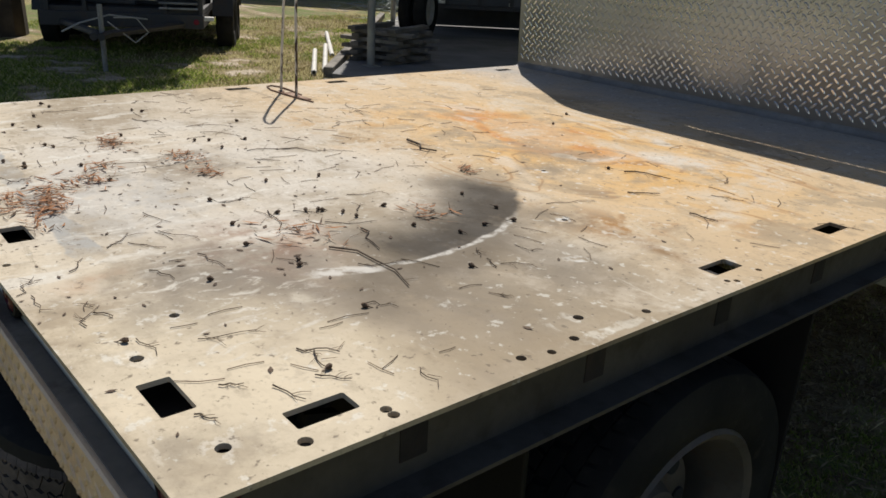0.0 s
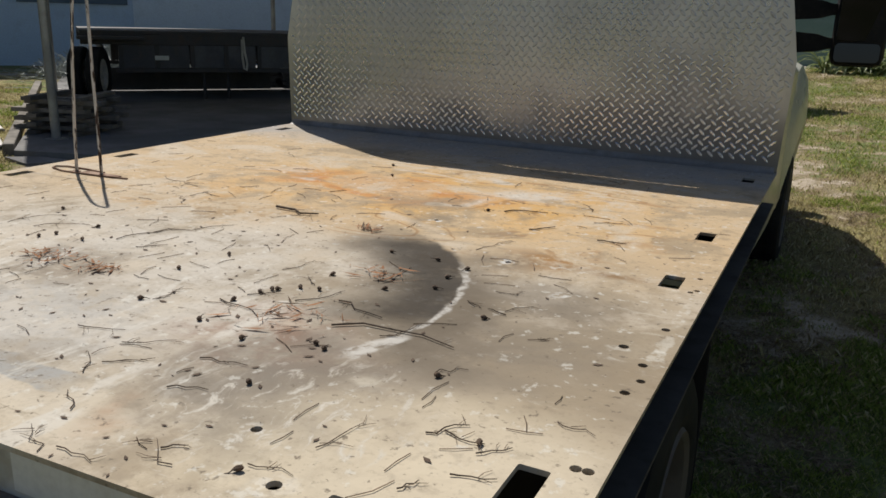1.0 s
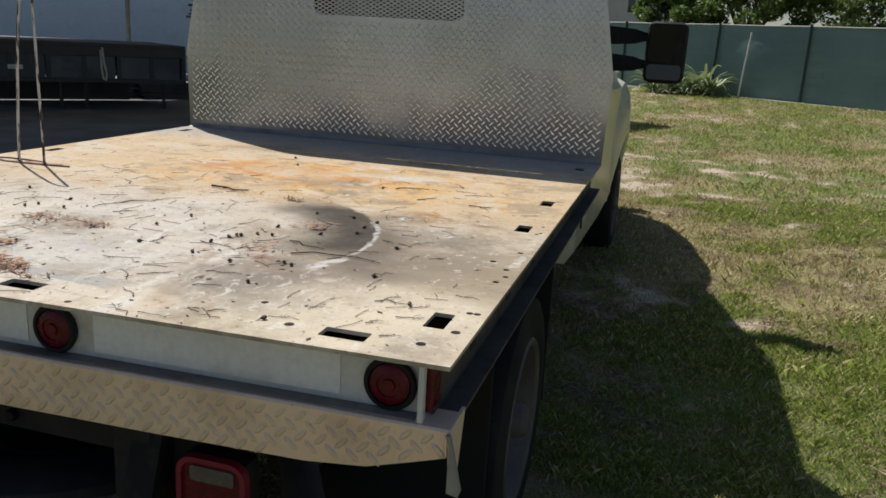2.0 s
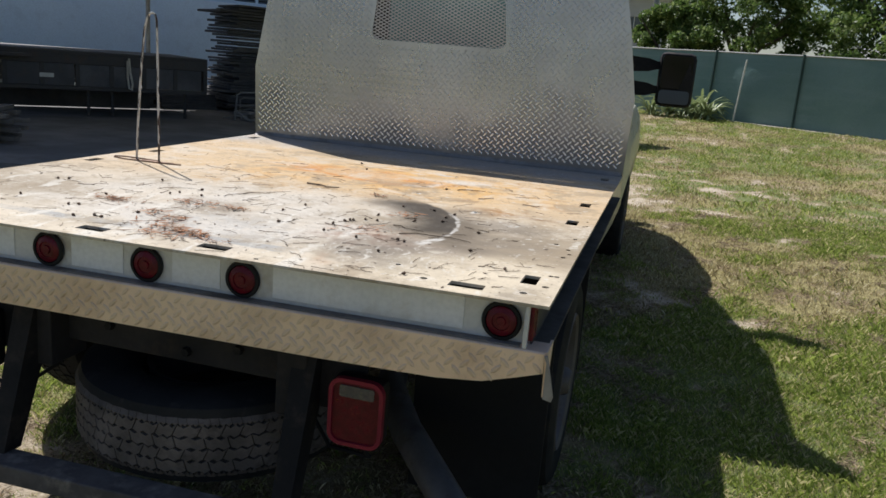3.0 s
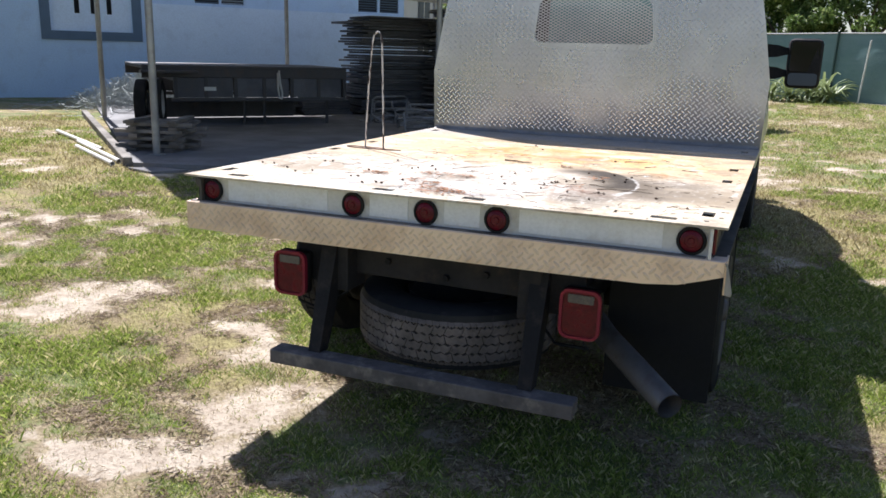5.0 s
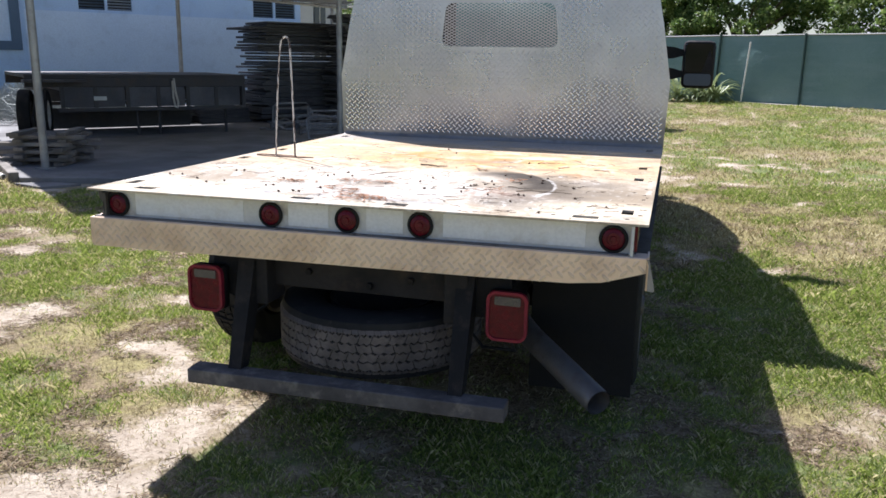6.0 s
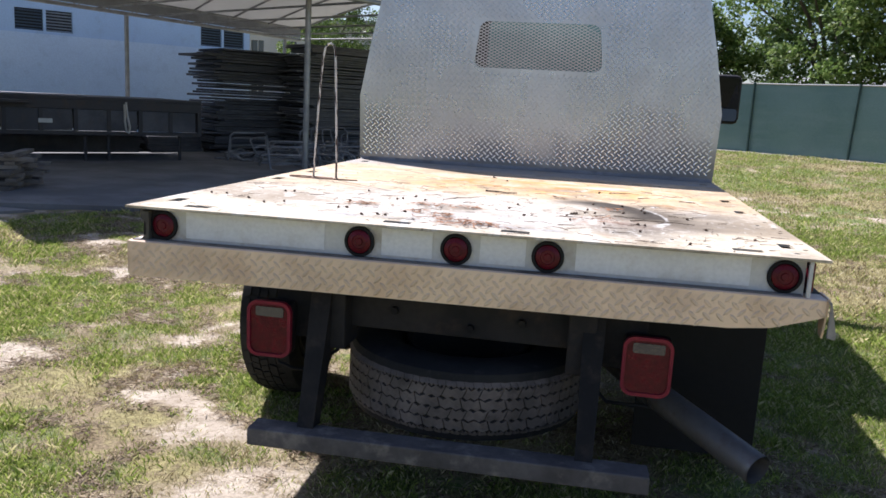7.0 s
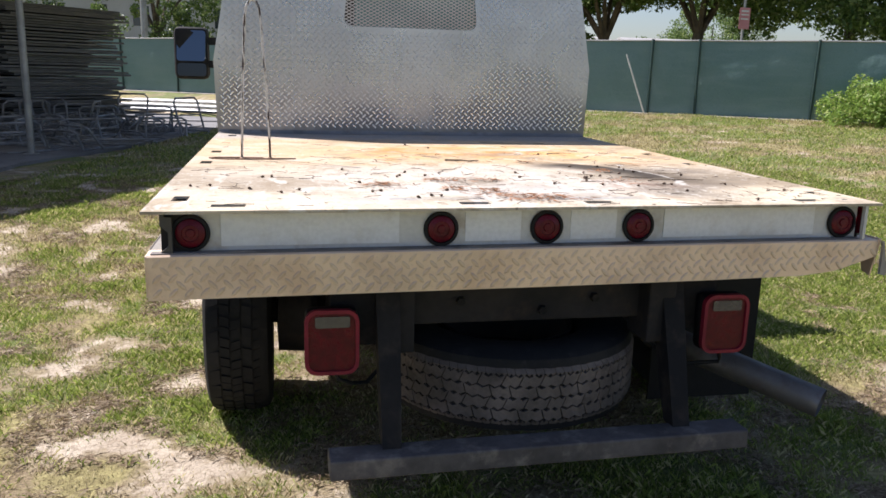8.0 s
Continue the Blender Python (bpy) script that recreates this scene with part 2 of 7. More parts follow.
    c = t.mix(both(near(0.80, 1.28, 0.13, 0.03, 0.7, 1.0), t.ramp(fine, 0.42, 0.54)), c, (0.36, 0.20, 0.08))
    # grey ghost of a strip once laid across the plate, and two bleached rectangles
    ghost = both(t.ramp(t.math("ABSOLUTE", t.math("SUBTRACT", y2, 0.212)), 0.034, 0.026), t.ramp(x2, -0.9, -0.5), t.ramp(x2, 0.42, 0.36), t.ramp(patchy, 0.36, 0.5, 0.35, 0.9))
    c = t.mix(ghost, c, (0.36, 0.355, 0.34))
    # reddish dust
    c = t.mix(both(near(0.54, 0.53, 0.20, 0.05, 0.9, 0.9), t.ramp(fine, 0.40, 0.58)), c, (0.31, 0.195, 0.14))
    c = t.mix(both(near(0.57, 0.17, 0.12, 0.03), t.ramp(patchy, 0.38, 0.56, 0.0, 0.6)), c, (0.40, 0.25, 0.15))
    # seams of the frame below
    for at in (0.55, 1.30):
        seam = both(t.ramp(t.math("ABSOLUTE", t.math("SUBTRACT", y2, at)), 0.016, 0.003), t.ramp(t.noise(p, 2.1, 3), 0.48, 0.58))
        c = t.mix(t.math("MULTIPLY", seam, 0.45), c, (0.24, 0.20, 0.15))
    # bare chips and grime round the bolt holes
    for hx, hy, r in ((1.133, 0.149, 0.040), (0.852, 0.141, 0.040), (0.74, 0.243, 0.032), (0.743, 1.202, 0.03), (0.40, 1.482, 0.03), (0.93, 1.03, 0.03)):
        d = t.dist(q2, (hx, hy, 0))
        c = t.mix(both(t.ramp(d, r * 3.6, r), t.ramp(fine, 0.36, 0.56, 0.15, 0.75)), c, (0.23, 0.195, 0.15))
        c = t.mix(both(t.ramp(d, r * 0.85, r * 0.55), t.ramp(t.noise(p, 55, 3), 0.46, 0.54)), c, (0.68, 0.66, 0.62))
    for hx, hy, sx, sy in ((0.795, 0.453, 0.8, 1.0), (1.104, 0.808, 1.0, 4.2), (1.115, 0.757, 1.5, 4.5), (1.195, 0.82, 3.0, 0.35), (1.195, 1.05, 3.0, 0.5)):
        c = t.mix(both(near(hx, hy, 0.045, 0.03, sx, sy, q2), t.ramp(t.noise(p, 30, 4), 0.42, 0.56, 0.0, 0.5)), c, (0.66, 0.625, 0.55))
    # brown blotches, worn pale strokes and soft streaks
    blot = both(t.ramp(t.noise(p, 2.6, 6, 0.62, 0.6), 0.50, 0.64), t.ramp(fine, 0.42, 0.60))
    c = t.mix(t.math("MULTIPLY", blot, 0.55), c, (0.28, 0.215, 0.14))
    scuff = t.noise(t.stretch(q2, 3.0, 14.0, 1), 2.2, 5, 0.65, 0.8)
    c = t.mix(t.ramp(scuff, 0.61, 0.69, 0.0, 0.55), c, (0.58, 0.525, 0.44))
    c = t.mix(t.ramp(scuff, 0.40, 0.32, 0.0, 0.5), c, (0.30, 0.25, 0.18))
    # broad uneven clouding
    cloud = t.noise(p, 3.1, 7, 0.68, 0.4)
    c = t.mix(t.ramp(cloud, 0.52, 0.62, 0.0, 0.62), c, (0.31, 0.25, 0.175))
    c = t.mix(t.ramp(cloud, 0.48, 0.37, 0.0, 0.6), c, (0.59, 0.515, 0.415))
    c = t.mix(both(near(0.05, 0.42, 0.34, 0.1, 0.8, 1.4), t.ramp(fine, 0.38, 0.58, 0.1, 0.7)), c, (0.47, 0.455, 0.43))
    # dark smudges trailing off the scorched side, and washed streaks
    smudge = t.noise(t.stretch(q2, 1.0, 1.5, 1), 3.2, 6, 0.62, 0.7)
    for hx, hy, r, dark in ((0.60, 0.38, 0.26, 0.8), (0.76, 0.47, 0.22, 0.65), (0.92, 0.66, 0.24, 0.6), (0.88, 0.95, 0.24, 0.6), (-0.19, 0.66, 0.16, 0.6)):
        c = t.mix(both(near(hx, hy, r, r * 0.3), t.ramp(smudge, 0.36, 0.58, 0.2, dark)), c, (0.20, 0.172, 0.140))
    # cream paint still whole at the outer rear corner
    c = t.mix(both(near(1.02, 0.26, 0.42, 0.12, 1.0, 1.2), t.ramp(patchy, 0.34, 0.56, 0.25, 0.8)), c, (0.66, 0.57, 0.43))
    # pale scratches dragged across the smudges
    drag = t.noise(t.stretch(q2, 2.6, 1.0, 1), 11.0, 6, 0.7, 0.8)
    c = t.mix(both(near(0.76, 0.32, 0.30, 0.12, 1.0, 1.2), t.ramp(drag, 0.53, 0.66, 0.0, 0.85)), c, (0.62, 0.58, 0.51))
    c = t.mix(both(near(0.79, 0.46, 0.045, 0.012, 1.0, 1.6, q2), t.ramp(fine, 0.40, 0.56, 0.1, 0.9)), c, (0.66, 0.60, 0.49))
    wash = t.noise(t.stretch(q2, 7.0, 1.5, 1), 1.7, 4, 0.6, 0.5)
    c = t.mix(both(t.ramp(y, 0.95, 0.6), t.ramp(x, 0.75, 0.35), t.ramp(wash, 0.54, 0.63, 0.0, 0.7)), c, (0.66, 0.625, 0.56))
    # greyer towards the headboard: sky-lit shade put into the colour
    c = t.mix(both(t.ramp(y2, 2.42, 2.62), t.ramp(patchy, 0.34, 0.58, 0.45, 0.95)), c, (0.42, 0.385, 0.35))
    # specks and fine grain
    c = t.mix(t.ramp(t.noise(p, 55, 3, 0.6), 0.62, 0.71, 0.0, 0.75), c, (0.15, 0.12, 0.09))
    c = t.mix(t.ramp(t.noise(p, 24, 4, 0.65), 0.56, 0.70, 0.0, 0.26), c, (0.26, 0.215, 0.16))
    c = t.mix(t.ramp(t.noise(p, 33, 4, 0.65), 0.60, 0.68, 0.0, 0.5), c, (0.70, 0.68, 0.62))
    c = t.mix(both(near(0.64, 0.46, 0.24, 0.05, 0.75, 1.6), t.ramp(fine, 0.38, 0.58, 0.0, 0.65)), c, (0.24, 0.195, 0.155))
    c = t.mix(both(near(0.86, 0.66, 0.22, 0.05, 1.0, 1.2), t.ramp(fine, 0.34, 0.56, 0.2, 0.8)), c, (0.20, 0.165, 0.125))
    c = t.mix(t.ramp(t.noise(p, 85, 4, 0.7), 0.54, 0.66, 0.0, 0.22), c, (0.22, 0.175, 0.125))
    # scorch inside the weld arc, soot spilling past it
    ring = t.dist(q2, (0.152, 0.776, 0))
    inside = both(t.ramp(ring, 0.622, 0.597), t.ramp(t.dist(q, (0.14, 0.68, 0)), 0.37, 0.60))
    patch = both(inside, near(0.56, 0.98, 0.42, 0.24), t.ramp(fine, 0.25, 0.5, 0.8, 1.0))
    c = t.mix(t.math("MULTIPLY", patch, 0.93), c, (0.040, 0.034, 0.029))
    halo = both(t.ramp(t.math("SUBTRACT", t.dist(q, (0.152, 0.776, 0)), 0.602), 0.17, 0.02), t.ramp(ring, 0.592, 0.612), near(0.80, 0.90, 0.46, 0.22))
    c = t.mix(t.math("MULTIPLY", halo, 0.75), c, (0.13, 0.105, 0.078))
    arc = both(t.ramp(t.math("ABSOLUTE", t.math("SUBTRACT", ring, 0.609)), 0.012, 0.003), near(0.74, 0.83, 0.36, 0.22, 1, 1, flat), t.ramp(t.noise(p, 45, 5, 0.75), 0.36, 0.60, 0.1, 1.0))
    tail = both(t.ramp(t.math("ABSOLUTE", t.math("SUBTRACT", ring, 0.609)), 0.026, 0.013), near(0.742, 0.59, 0.085, 0.05, 1, 1, q2), t.ramp(t.noise(p, 30, 4), 0.34, 0.5))
    c = t.mix(t.math("MULTIPLY", t.math("MAXIMUM", arc, tail), 0.7), c, (0.66, 0.635, 0.59))
    # thin even film of dust
    c = t.mix(0.05, c, (0.14, 0.12, 0.095))
    t.bump(t.math("ADD", t.noise(p, 60, 4), t.math("MULTIPLY", t.noise(p, 2.0, 2), 6.0)), 0.25, 0.003)
    return t.done(c, t.ramp(t.noise(p, 9, 5), 0.3, 0.7, 0.60, 0.82), 0.0, 0.07)


def tread_material(name, tint, stain, stain_amount, rough, metal=1.0, clean=None):
    t = Tree(name)
    p = t.coord()
    c = t.mix(t.ramp(t.noise(p, 1.8, 5), 0.35, 0.65), tint, tuple(0.82 * k for k in tint))
    c = t.mix(t.math("MULTIPLY", t.ramp(t.noise(p, 5.5, 6, 0.65), 0.42, 0.66), stain_amount), c, stain)
    if clean:
        c = t.mix(t.ramp(t.noise(p, 1.3, 4), 0.44, 0.58, 0.0, 0.95), c, clean)
    c = t.mix(t.ramp(t.noise(p, 90, 3), 0.6, 0.75, 0.0, 0.4), c, tuple(0.5 * k for k in tint))
    t.bump(t.noise(p, 120, 3), 0.08, 0.002)
    return t.done(c, t.ramp(t.noise(p, 3.2, 5), 0.3, 0.7, rough - 0.05, rough + 0.08), metal)


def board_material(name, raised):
    """Aluminium tread plate: even above; unevenly towards the foot, darker plate and brighter lugs."""
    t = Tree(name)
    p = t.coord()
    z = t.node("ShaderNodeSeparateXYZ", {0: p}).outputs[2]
    uneven_height = t.math("SUBTRACT", z, t.math("MULTIPLY", t.math("SUBTRACT", t.noise(t.stretch(p, 1, 1, 0.7), 2.3, 4, 0.6), 0.5), 1.5))
    foot_contrast = t.ramp(uneven_height, 1.56, 1.08)
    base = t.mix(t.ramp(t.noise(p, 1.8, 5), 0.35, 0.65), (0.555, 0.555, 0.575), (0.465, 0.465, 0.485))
    c = t.mix(foot_contrast, base, (0.88, 0.87, 0.87)) if raised else t.mix(t.math("MULTIPLY", foot_contrast, 0.8), base, (0.185, 0.175, 0.17))
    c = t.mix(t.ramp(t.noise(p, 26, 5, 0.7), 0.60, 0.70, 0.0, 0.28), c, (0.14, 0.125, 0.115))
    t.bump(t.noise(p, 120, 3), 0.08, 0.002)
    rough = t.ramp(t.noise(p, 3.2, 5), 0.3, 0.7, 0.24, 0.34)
    return t.done(c, t.math("ADD", rough, t.math("MULTIPLY", foot_contrast, -0.05 if raised else 0.12)), 0.95)


def ground_material():
    t = Tree("lawn_soil")
    p = t.coord()
    g = t.node("ShaderNodeAttribute")
    g.attribute_name = "grassy"
    fine = t.noise(p, 9.0, 7, 0.7)
    g = t.math("ADD", g.outputs["Fac"], t.math("MULTIPLY", t.math("SUBTRACT", fine, 0.5), 1.0))
    sand = t.mix(t.ramp(t.noise(p, 5.0, 6, 0.65), 0.3, 0.7), (0.45, 0.37, 0.28), (0.62, 0.53, 0.415))
    sand = t.mix(t.ramp(t.noise(p, 30, 5, 0.7), 0.50, 0.64, 0.0, 0.5), sand, (0.22, 0.165, 0.11))
    sand = t.mix(t.ramp(t.noise(p, 11, 6, 0.7), 0.53, 0.66, 0.0, 0.5), sand, (0.27, 0.21, 0.14))
    dry = t.mix(t.ramp(t.noise(p, 45, 4, 0.7), 0.35, 0.65), (0.25, 0.20, 0.115), (0.42, 0.345, 0.225))
    green = t.mix(t.ramp(t.noise(p, 38, 4, 0.7), 0.35, 0.65), (0.12, 0.15, 0.05), (0.24, 0.265, 0.11))
    lush = t.node("ShaderNodeAttribute")
    lush.attribute_name = "lush"
    straw = t.mix(t.ramp(t.noise(p, 26, 5, 0.7), 0.35, 0.65), (0.21, 0.175, 0.085), (0.41, 0.36, 0.165))
    green = t.mix(t.ramp(t.math("ADD", lush.outputs["Fac"], t.math("MULTIPLY", t.math("SUBTRACT", fine, 0.5), 0.6)), 0.38, 0.60), straw, green)
    c = t.mix(t.ramp(g, 0.11, 0.30), sand, dry)
    c = t.mix(t.ramp(g, 0.31, 0.56), c, green)
    # mats of dead brown stems
    mats = t.math("MULTIPLY", t.ramp(t.noise(p, 2.6, 6, 0.68), 0.50, 0.62), t.ramp(g, 0.12, 0.26))
    c = t.mix(t.math("MULTIPLY", mats, 0.8), c, t.mix(t.ramp(t.noise(p, 70, 4, 0.7), 0.35, 0.65), (0.135, 0.095, 0.06), (0.36, 0.275, 0.18)))
    t.bump(t.noise(p, 60, 6, 0.7), 0.7, 0.03)
    return t.done(c, 0.95, 0.0, 0.15)


def leaf_material(name, a, b, dry, island=True, rough=0.55, through=0.35):
    t = Tree(name)
    r = t.node("ShaderNodeNewGeometry").outputs["Random Per Island"]
    c = t.mix(r, a, b)
    c = t.mix(t.ramp(t.math("FRACT", t.math("MULTIPLY", r, 7.31)), 0.72, 0.86), c, dry)
    t.done(c, rough, 0.0, 0.3)
    tr = t.node("ShaderNodeBsdfTranslucent", {"Color": c})
    mixer = t.node("ShaderNodeMixShader", {0: through})
    t.nt.links.new(t.bsdf.outputs[0], mixer.inputs[1]), t.nt.links.new(tr.outputs[0], mixer.inputs[2])
    t.nt.links.new(mixer.outputs[0], t.nt.nodes["Material Output"].inputs["Surface"])
    return t.mat


def chipped_material():
    """White paint flaked off in lengths, down to dark rust."""
    t = Tree("chipped_white_rod")
    p = t.coord()
    bare = t.ramp(t.noise(t.stretch(p, 6, 6, 1), 9.0, 5, 0.7), 0.50, 0.55)
    c = t.mix(bare, t.mix(t.noise(p, 30, 3), (0.66, 0.64, 0.60), (0.50, 0.47, 0.42)), (0.055, 0.035, 0.027))
    t.bump(bare, 0.4, 0.002)
    return t.done(c, 0.6, 0.0, 0.3)


def glass_material(name, tint, rough=0.02, metal=0.0, gloss=0.8):
    t = Tree(name)
    n = t.noise(t.coord(), 3.0, 3)
    t.put(t.bsdf.inputs["IOR"], 1.52)
    return t.done(t.mix(n, tint, tuple(0.8 * k for k in tint)), t.ramp(n, 0.3, 0.7, rough, rough + 0.05), metal, gloss)


def screen_material():
    """Green woven windscreen cloth, faded in broad patches."""
    t = Tree("windscreen_cloth")
    p = t.coord()
    c = t.mix(t.ramp(t.noise(p, 0.45, 5), 0.35, 0.65), (0.150, 0.235, 0.230), (0.190, 0.280, 0.272))
    c = t.mix(t.ramp(t.noise(t.stretch(p, 0.4, 0.4, 3.0), 1.4, 5), 0.45, 0.72, 0.0, 0.6), c, (0.22, 0.30, 0.295))
    c = t.mix(t.ramp(t.noise(p, 55, 3), 0.4, 0.7, 0.0, 0.35), c, (0.08, 0.14, 0.14))
    t.bump(t.noise(p, 4.0, 4), 0.4, 0.04)
    return t.done(c, 0.8, 0.0, 0.2)


def rubber_material():
    t = Tree("tyre_rubber")
    p = t.coord()
    c = t.mix(t.ramp(t.noise(p, 5, 5), 0.35, 0.7), (0.016, 0.016, 0.017), (0.030, 0.029, 0.028))
    c = t.mix(t.ramp(t.noise(p, 24, 4), 0.55, 0.75, 0.0, 0.4), c, (0.055, 0.049, 0.045))
    t.bump(t.noise(p, 90, 3), 0.2, 0.003)
    return t.done(c, 0.78, 0.0, 0.15)


M_DECK = deck_material()
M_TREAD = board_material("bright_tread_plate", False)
M_LUG = board_material("raised_lugs", True)
# step lugs darker than their plate: the lugs' shadow sides put into the colour
M_STEPLUG = tread_material("shade_toned_step_lugs", (0.76, 0.60, 0.455), (0.55, 0.40, 0.29), 0.6, 0.42, 0.4)
M_STEP = tread_material("weathered_tread_plate", (0.86, 0.67, 0.515), (0.60, 0.43, 0.305), 0.6, 0.45, 0.4)
M_RAIL = worn("dark_rail_paint", (0.085, 0.080, 0.072), (0.13, 0.12, 0.10), 0.7, 0.0, 2.0, 45, (0.07, 0.05, 0.035), 0.5, 0.2, 0.12, False, 0.2)
M_WHITE = worn("white_enamel", (0.66, 0.65, 0.63), (0.58, 0.565, 0.53), 0.45, 0.0, 2.5, 60, (0.36, 0.28, 0.20), 0.7)
M_TAPE = worn("white_reflective_strip", (0.80, 0.80, 0.81), (0.75, 0.745, 0.74), 0.45, 0.0, 3.0, 70, (0.50, 0.44, 0.36), 0.4)
M_GUSSET = worn("chalky_grey_paint", (0.36, 0.335, 0.30), (0.27, 0.245, 0.215), 0.7, 0.0, 4.0, 60, (0.15, 0.11, 0.08), 0.6)
M_SIDERAIL = worn("grey_rail_paint", (0.105, 0.095, 0.083), (0.075, 0.067, 0.058), 0.75, 0.0, 4.0, 60, (0.05, 0.038, 0.028), 0.6, 0.2, 0.1, False, 0.15)
M_LEDGE = worn("grime_and_gap_shade", (0.17, 0.155, 0.145), (0.26, 0.235, 0.215), 0.7, 0.0, 3.5, 50, (0.06, 0.045, 0.035), 0.7, 0.3, 0.1, False, 0.2)
M_CREAM = worn("cream_body_paint", (0.68, 0.64, 0.48), (0.62, 0.58, 0.43), 0.25, 0.0, 1.2, 30, (0.42, 0.36, 0.25), 0.2, 0.03, 0.05)
M_BLACK = worn("black_frame_paint", (0.015, 0.015, 0.017), (0.034, 0.031, 0.030), 0.75, 0.0, 3.0, 50, (0.08, 0.062, 0.05), 0.5, 0.15, 0.12, False, 0.12)
M_FOOTREFLECT = worn("dark_reflection_foot", (0.24, 0.225, 0.215), (0.33, 0.31, 0.295), 0.6, 0.2, 3.0, 50, (0.11, 0.09, 0.075), 0.6, 0.2, 0.1, False, 0.2)
M_UNDER = worn("greasy_underbody", (0.024, 0.023, 0.025), (0.050, 0.044, 0.042), 0.75, 0.0, 3.0, 40, (0.085, 0.058, 0.042), 0.5, 0.2, 0.12, False, 0.15)
M_TOWBAR = worn("dull_bar_paint", (0.075, 0.067, 0.065), (0.15, 0.135, 0.13), 0.75, 0.0, 3.0, 40, (0.30, 0.26, 0.225), 0.7, 0.4, 0.12, False, 0.15)
M_RUBBER = rubber_material()
M_DUSTY = worn("dusty_tyre", (0.085, 0.074, 0.070), (0.165, 0.140, 0.130), 0.85, 0.0, 5.0, 60, (0.05, 0.043, 0.04), 0.7, 0.3, 0.1, False, 0.2)
M_RUBBER_TRIM = worn("black_rubber_trim", (0.012, 0.012, 0.013), (0.022, 0.021, 0.021), 0.7, 0.0, 2.0, 40, None, 0, 0.15, 0.12, False, 0.2)
M_RIM = worn("white_steel_wheel", (0.085, 0.077, 0.07), (0.13, 0.11, 0.095), 0.6, 0.0, 6.0, 60, (0.10, 0.06, 0.04), 0.6)
M_EXHAUST = worn("galvanised_pipe", (0.22, 0.21, 0.205), (0.15, 0.14, 0.135), 0.5, 0.5, 5.0, 60, (0.10, 0.06, 0.04), 0.5)
M_RED = worn("red_lamp_lens", (0.125, 0.006, 0.016), (0.075, 0.003, 0.010), 0.3, 0.0, 30.0, 140, None, 0, 0.3, 0.05, False, 0.25)
M_REDRIM = worn("red_lamp_rim", (0.23, 0.014, 0.034), (0.17, 0.010, 0.026), 0.45, 0.0, 12.0, 90, None, 0, 0.15, 0.1, False, 0.3)
M_CLEAR = worn("clear_lamp_lens", (0.115, 0.10, 0.095), (0.085, 0.07, 0.07), 0.25, 0.0, 20.0, 100)
M_ROD = chipped_material()
M_RUSTROD = worn("rusty_rod", (0.30, 0.19, 0.13), (0.17, 0.095, 0.06), 0.8, 0.2, 14.0, 90)
# cab glass: teal tint, base colour lifted to stand for reflected sky
M_WINDOW = glass_material("cab_glass", (0.15, 0.29, 0.30), 0.05, 0.0, 0.8)
# mirror panes: one glass, tints set darker or lighter to stand for their reflections
M_MIRRORDARK = glass_material("dark_reflection_mirror", (0.016, 0.018, 0.024), 0.02, 1.0)
M_MIRROR = glass_material("mirror_glass", (0.05, 0.055, 0.068), 0.01, 1.0)
M_MIRRORSKY = glass_material("sky_reflection_mirror", (0.17, 0.19, 0.22), 0.01, 1.0)
M_MESHWIRE = worn("expanded_steel", (0.60, 0.61, 0.62), (0.48, 0.49, 0.50), 0.5, 0.2)
M_GROUND = ground_material()
M_GRASS = leaf_material("grass_blades", (0.13, 0.19, 0.032), (0.41, 0.475, 0.11), (0.64, 0.56, 0.29), True, 0.6, 0.45)
M_THATCH = leaf_material("dead_thatch", (0.20, 0.14, 0.09), (0.44, 0.35, 0.225), (0.13, 0.09, 0.06), True, 0.8, 0.2)
M_CRUMB = leaf_material("soil_crumbs", (0.20, 0.155, 0.11), (0.38, 0.31, 0.22), (0.50, 0.43, 0.32), True, 0.9, 0.05)
M_DRYGRASS = leaf_material("dry_grass_blades", (0.20, 0.155, 0.075), (0.52, 0.46, 0.235), (0.68, 0.60, 0.38), True, 0.7, 0.4)
M_LEAF = leaf_material("broad_leaves", (0.055, 0.10, 0.022), (0.16, 0.24, 0.06), (0.28, 0.34, 0.12), True, 0.45, 0.42)
M_BUSHLEAF = leaf_material("shrub_leaves", (0.17, 0.28, 0.05), (0.29, 0.40, 0.09), (0.36, 0.40, 0.14), True, 0.5, 0.35)
M_PALM = leaf_material("palmetto_blades", (0.20, 0.26, 0.10), (0.40, 0.44, 0.24), (0.62, 0.58, 0.44), True, 0.45, 0.3)
M_BARK = worn("bark", (0.11, 0.085, 0.06), (0.06, 0.045, 0.035), 0.9, 0.0, 3.0, 25, None, 0, 0.8)
M_SCREEN = screen_material()
M_POST = worn("galvanised_post", (0.40, 0.40, 0.39), (0.31, 0.31, 0.30), 0.5, 0.5, 3.0, 50, (0.22, 0.17, 0.12), 0.3)
M_WIRE = worn("zinc_wire", (0.40, 0.43, 0.42), (0.30, 0.33, 0.325), 0.6, 0.2)
M_FASCIA = worn("grey_fascia", (0.30, 0.305, 0.32), (0.24, 0.245, 0.26), 0.7, 0.0, 1.5, 30, (0.15, 0.14, 0.13), 0.4)
M_GREENPOST = worn("dark_green_post", (0.015, 0.045, 0.04), (0.025, 0.06, 0.052), 0.6)
M_BLUE = worn("pale_blue_stucco", (0.54, 0.70, 0.89), (0.50, 0.655, 0.85), 0.85, 0.0, 0.7, 25, (0.32, 0.40, 0.49), 0.3, 0.4)
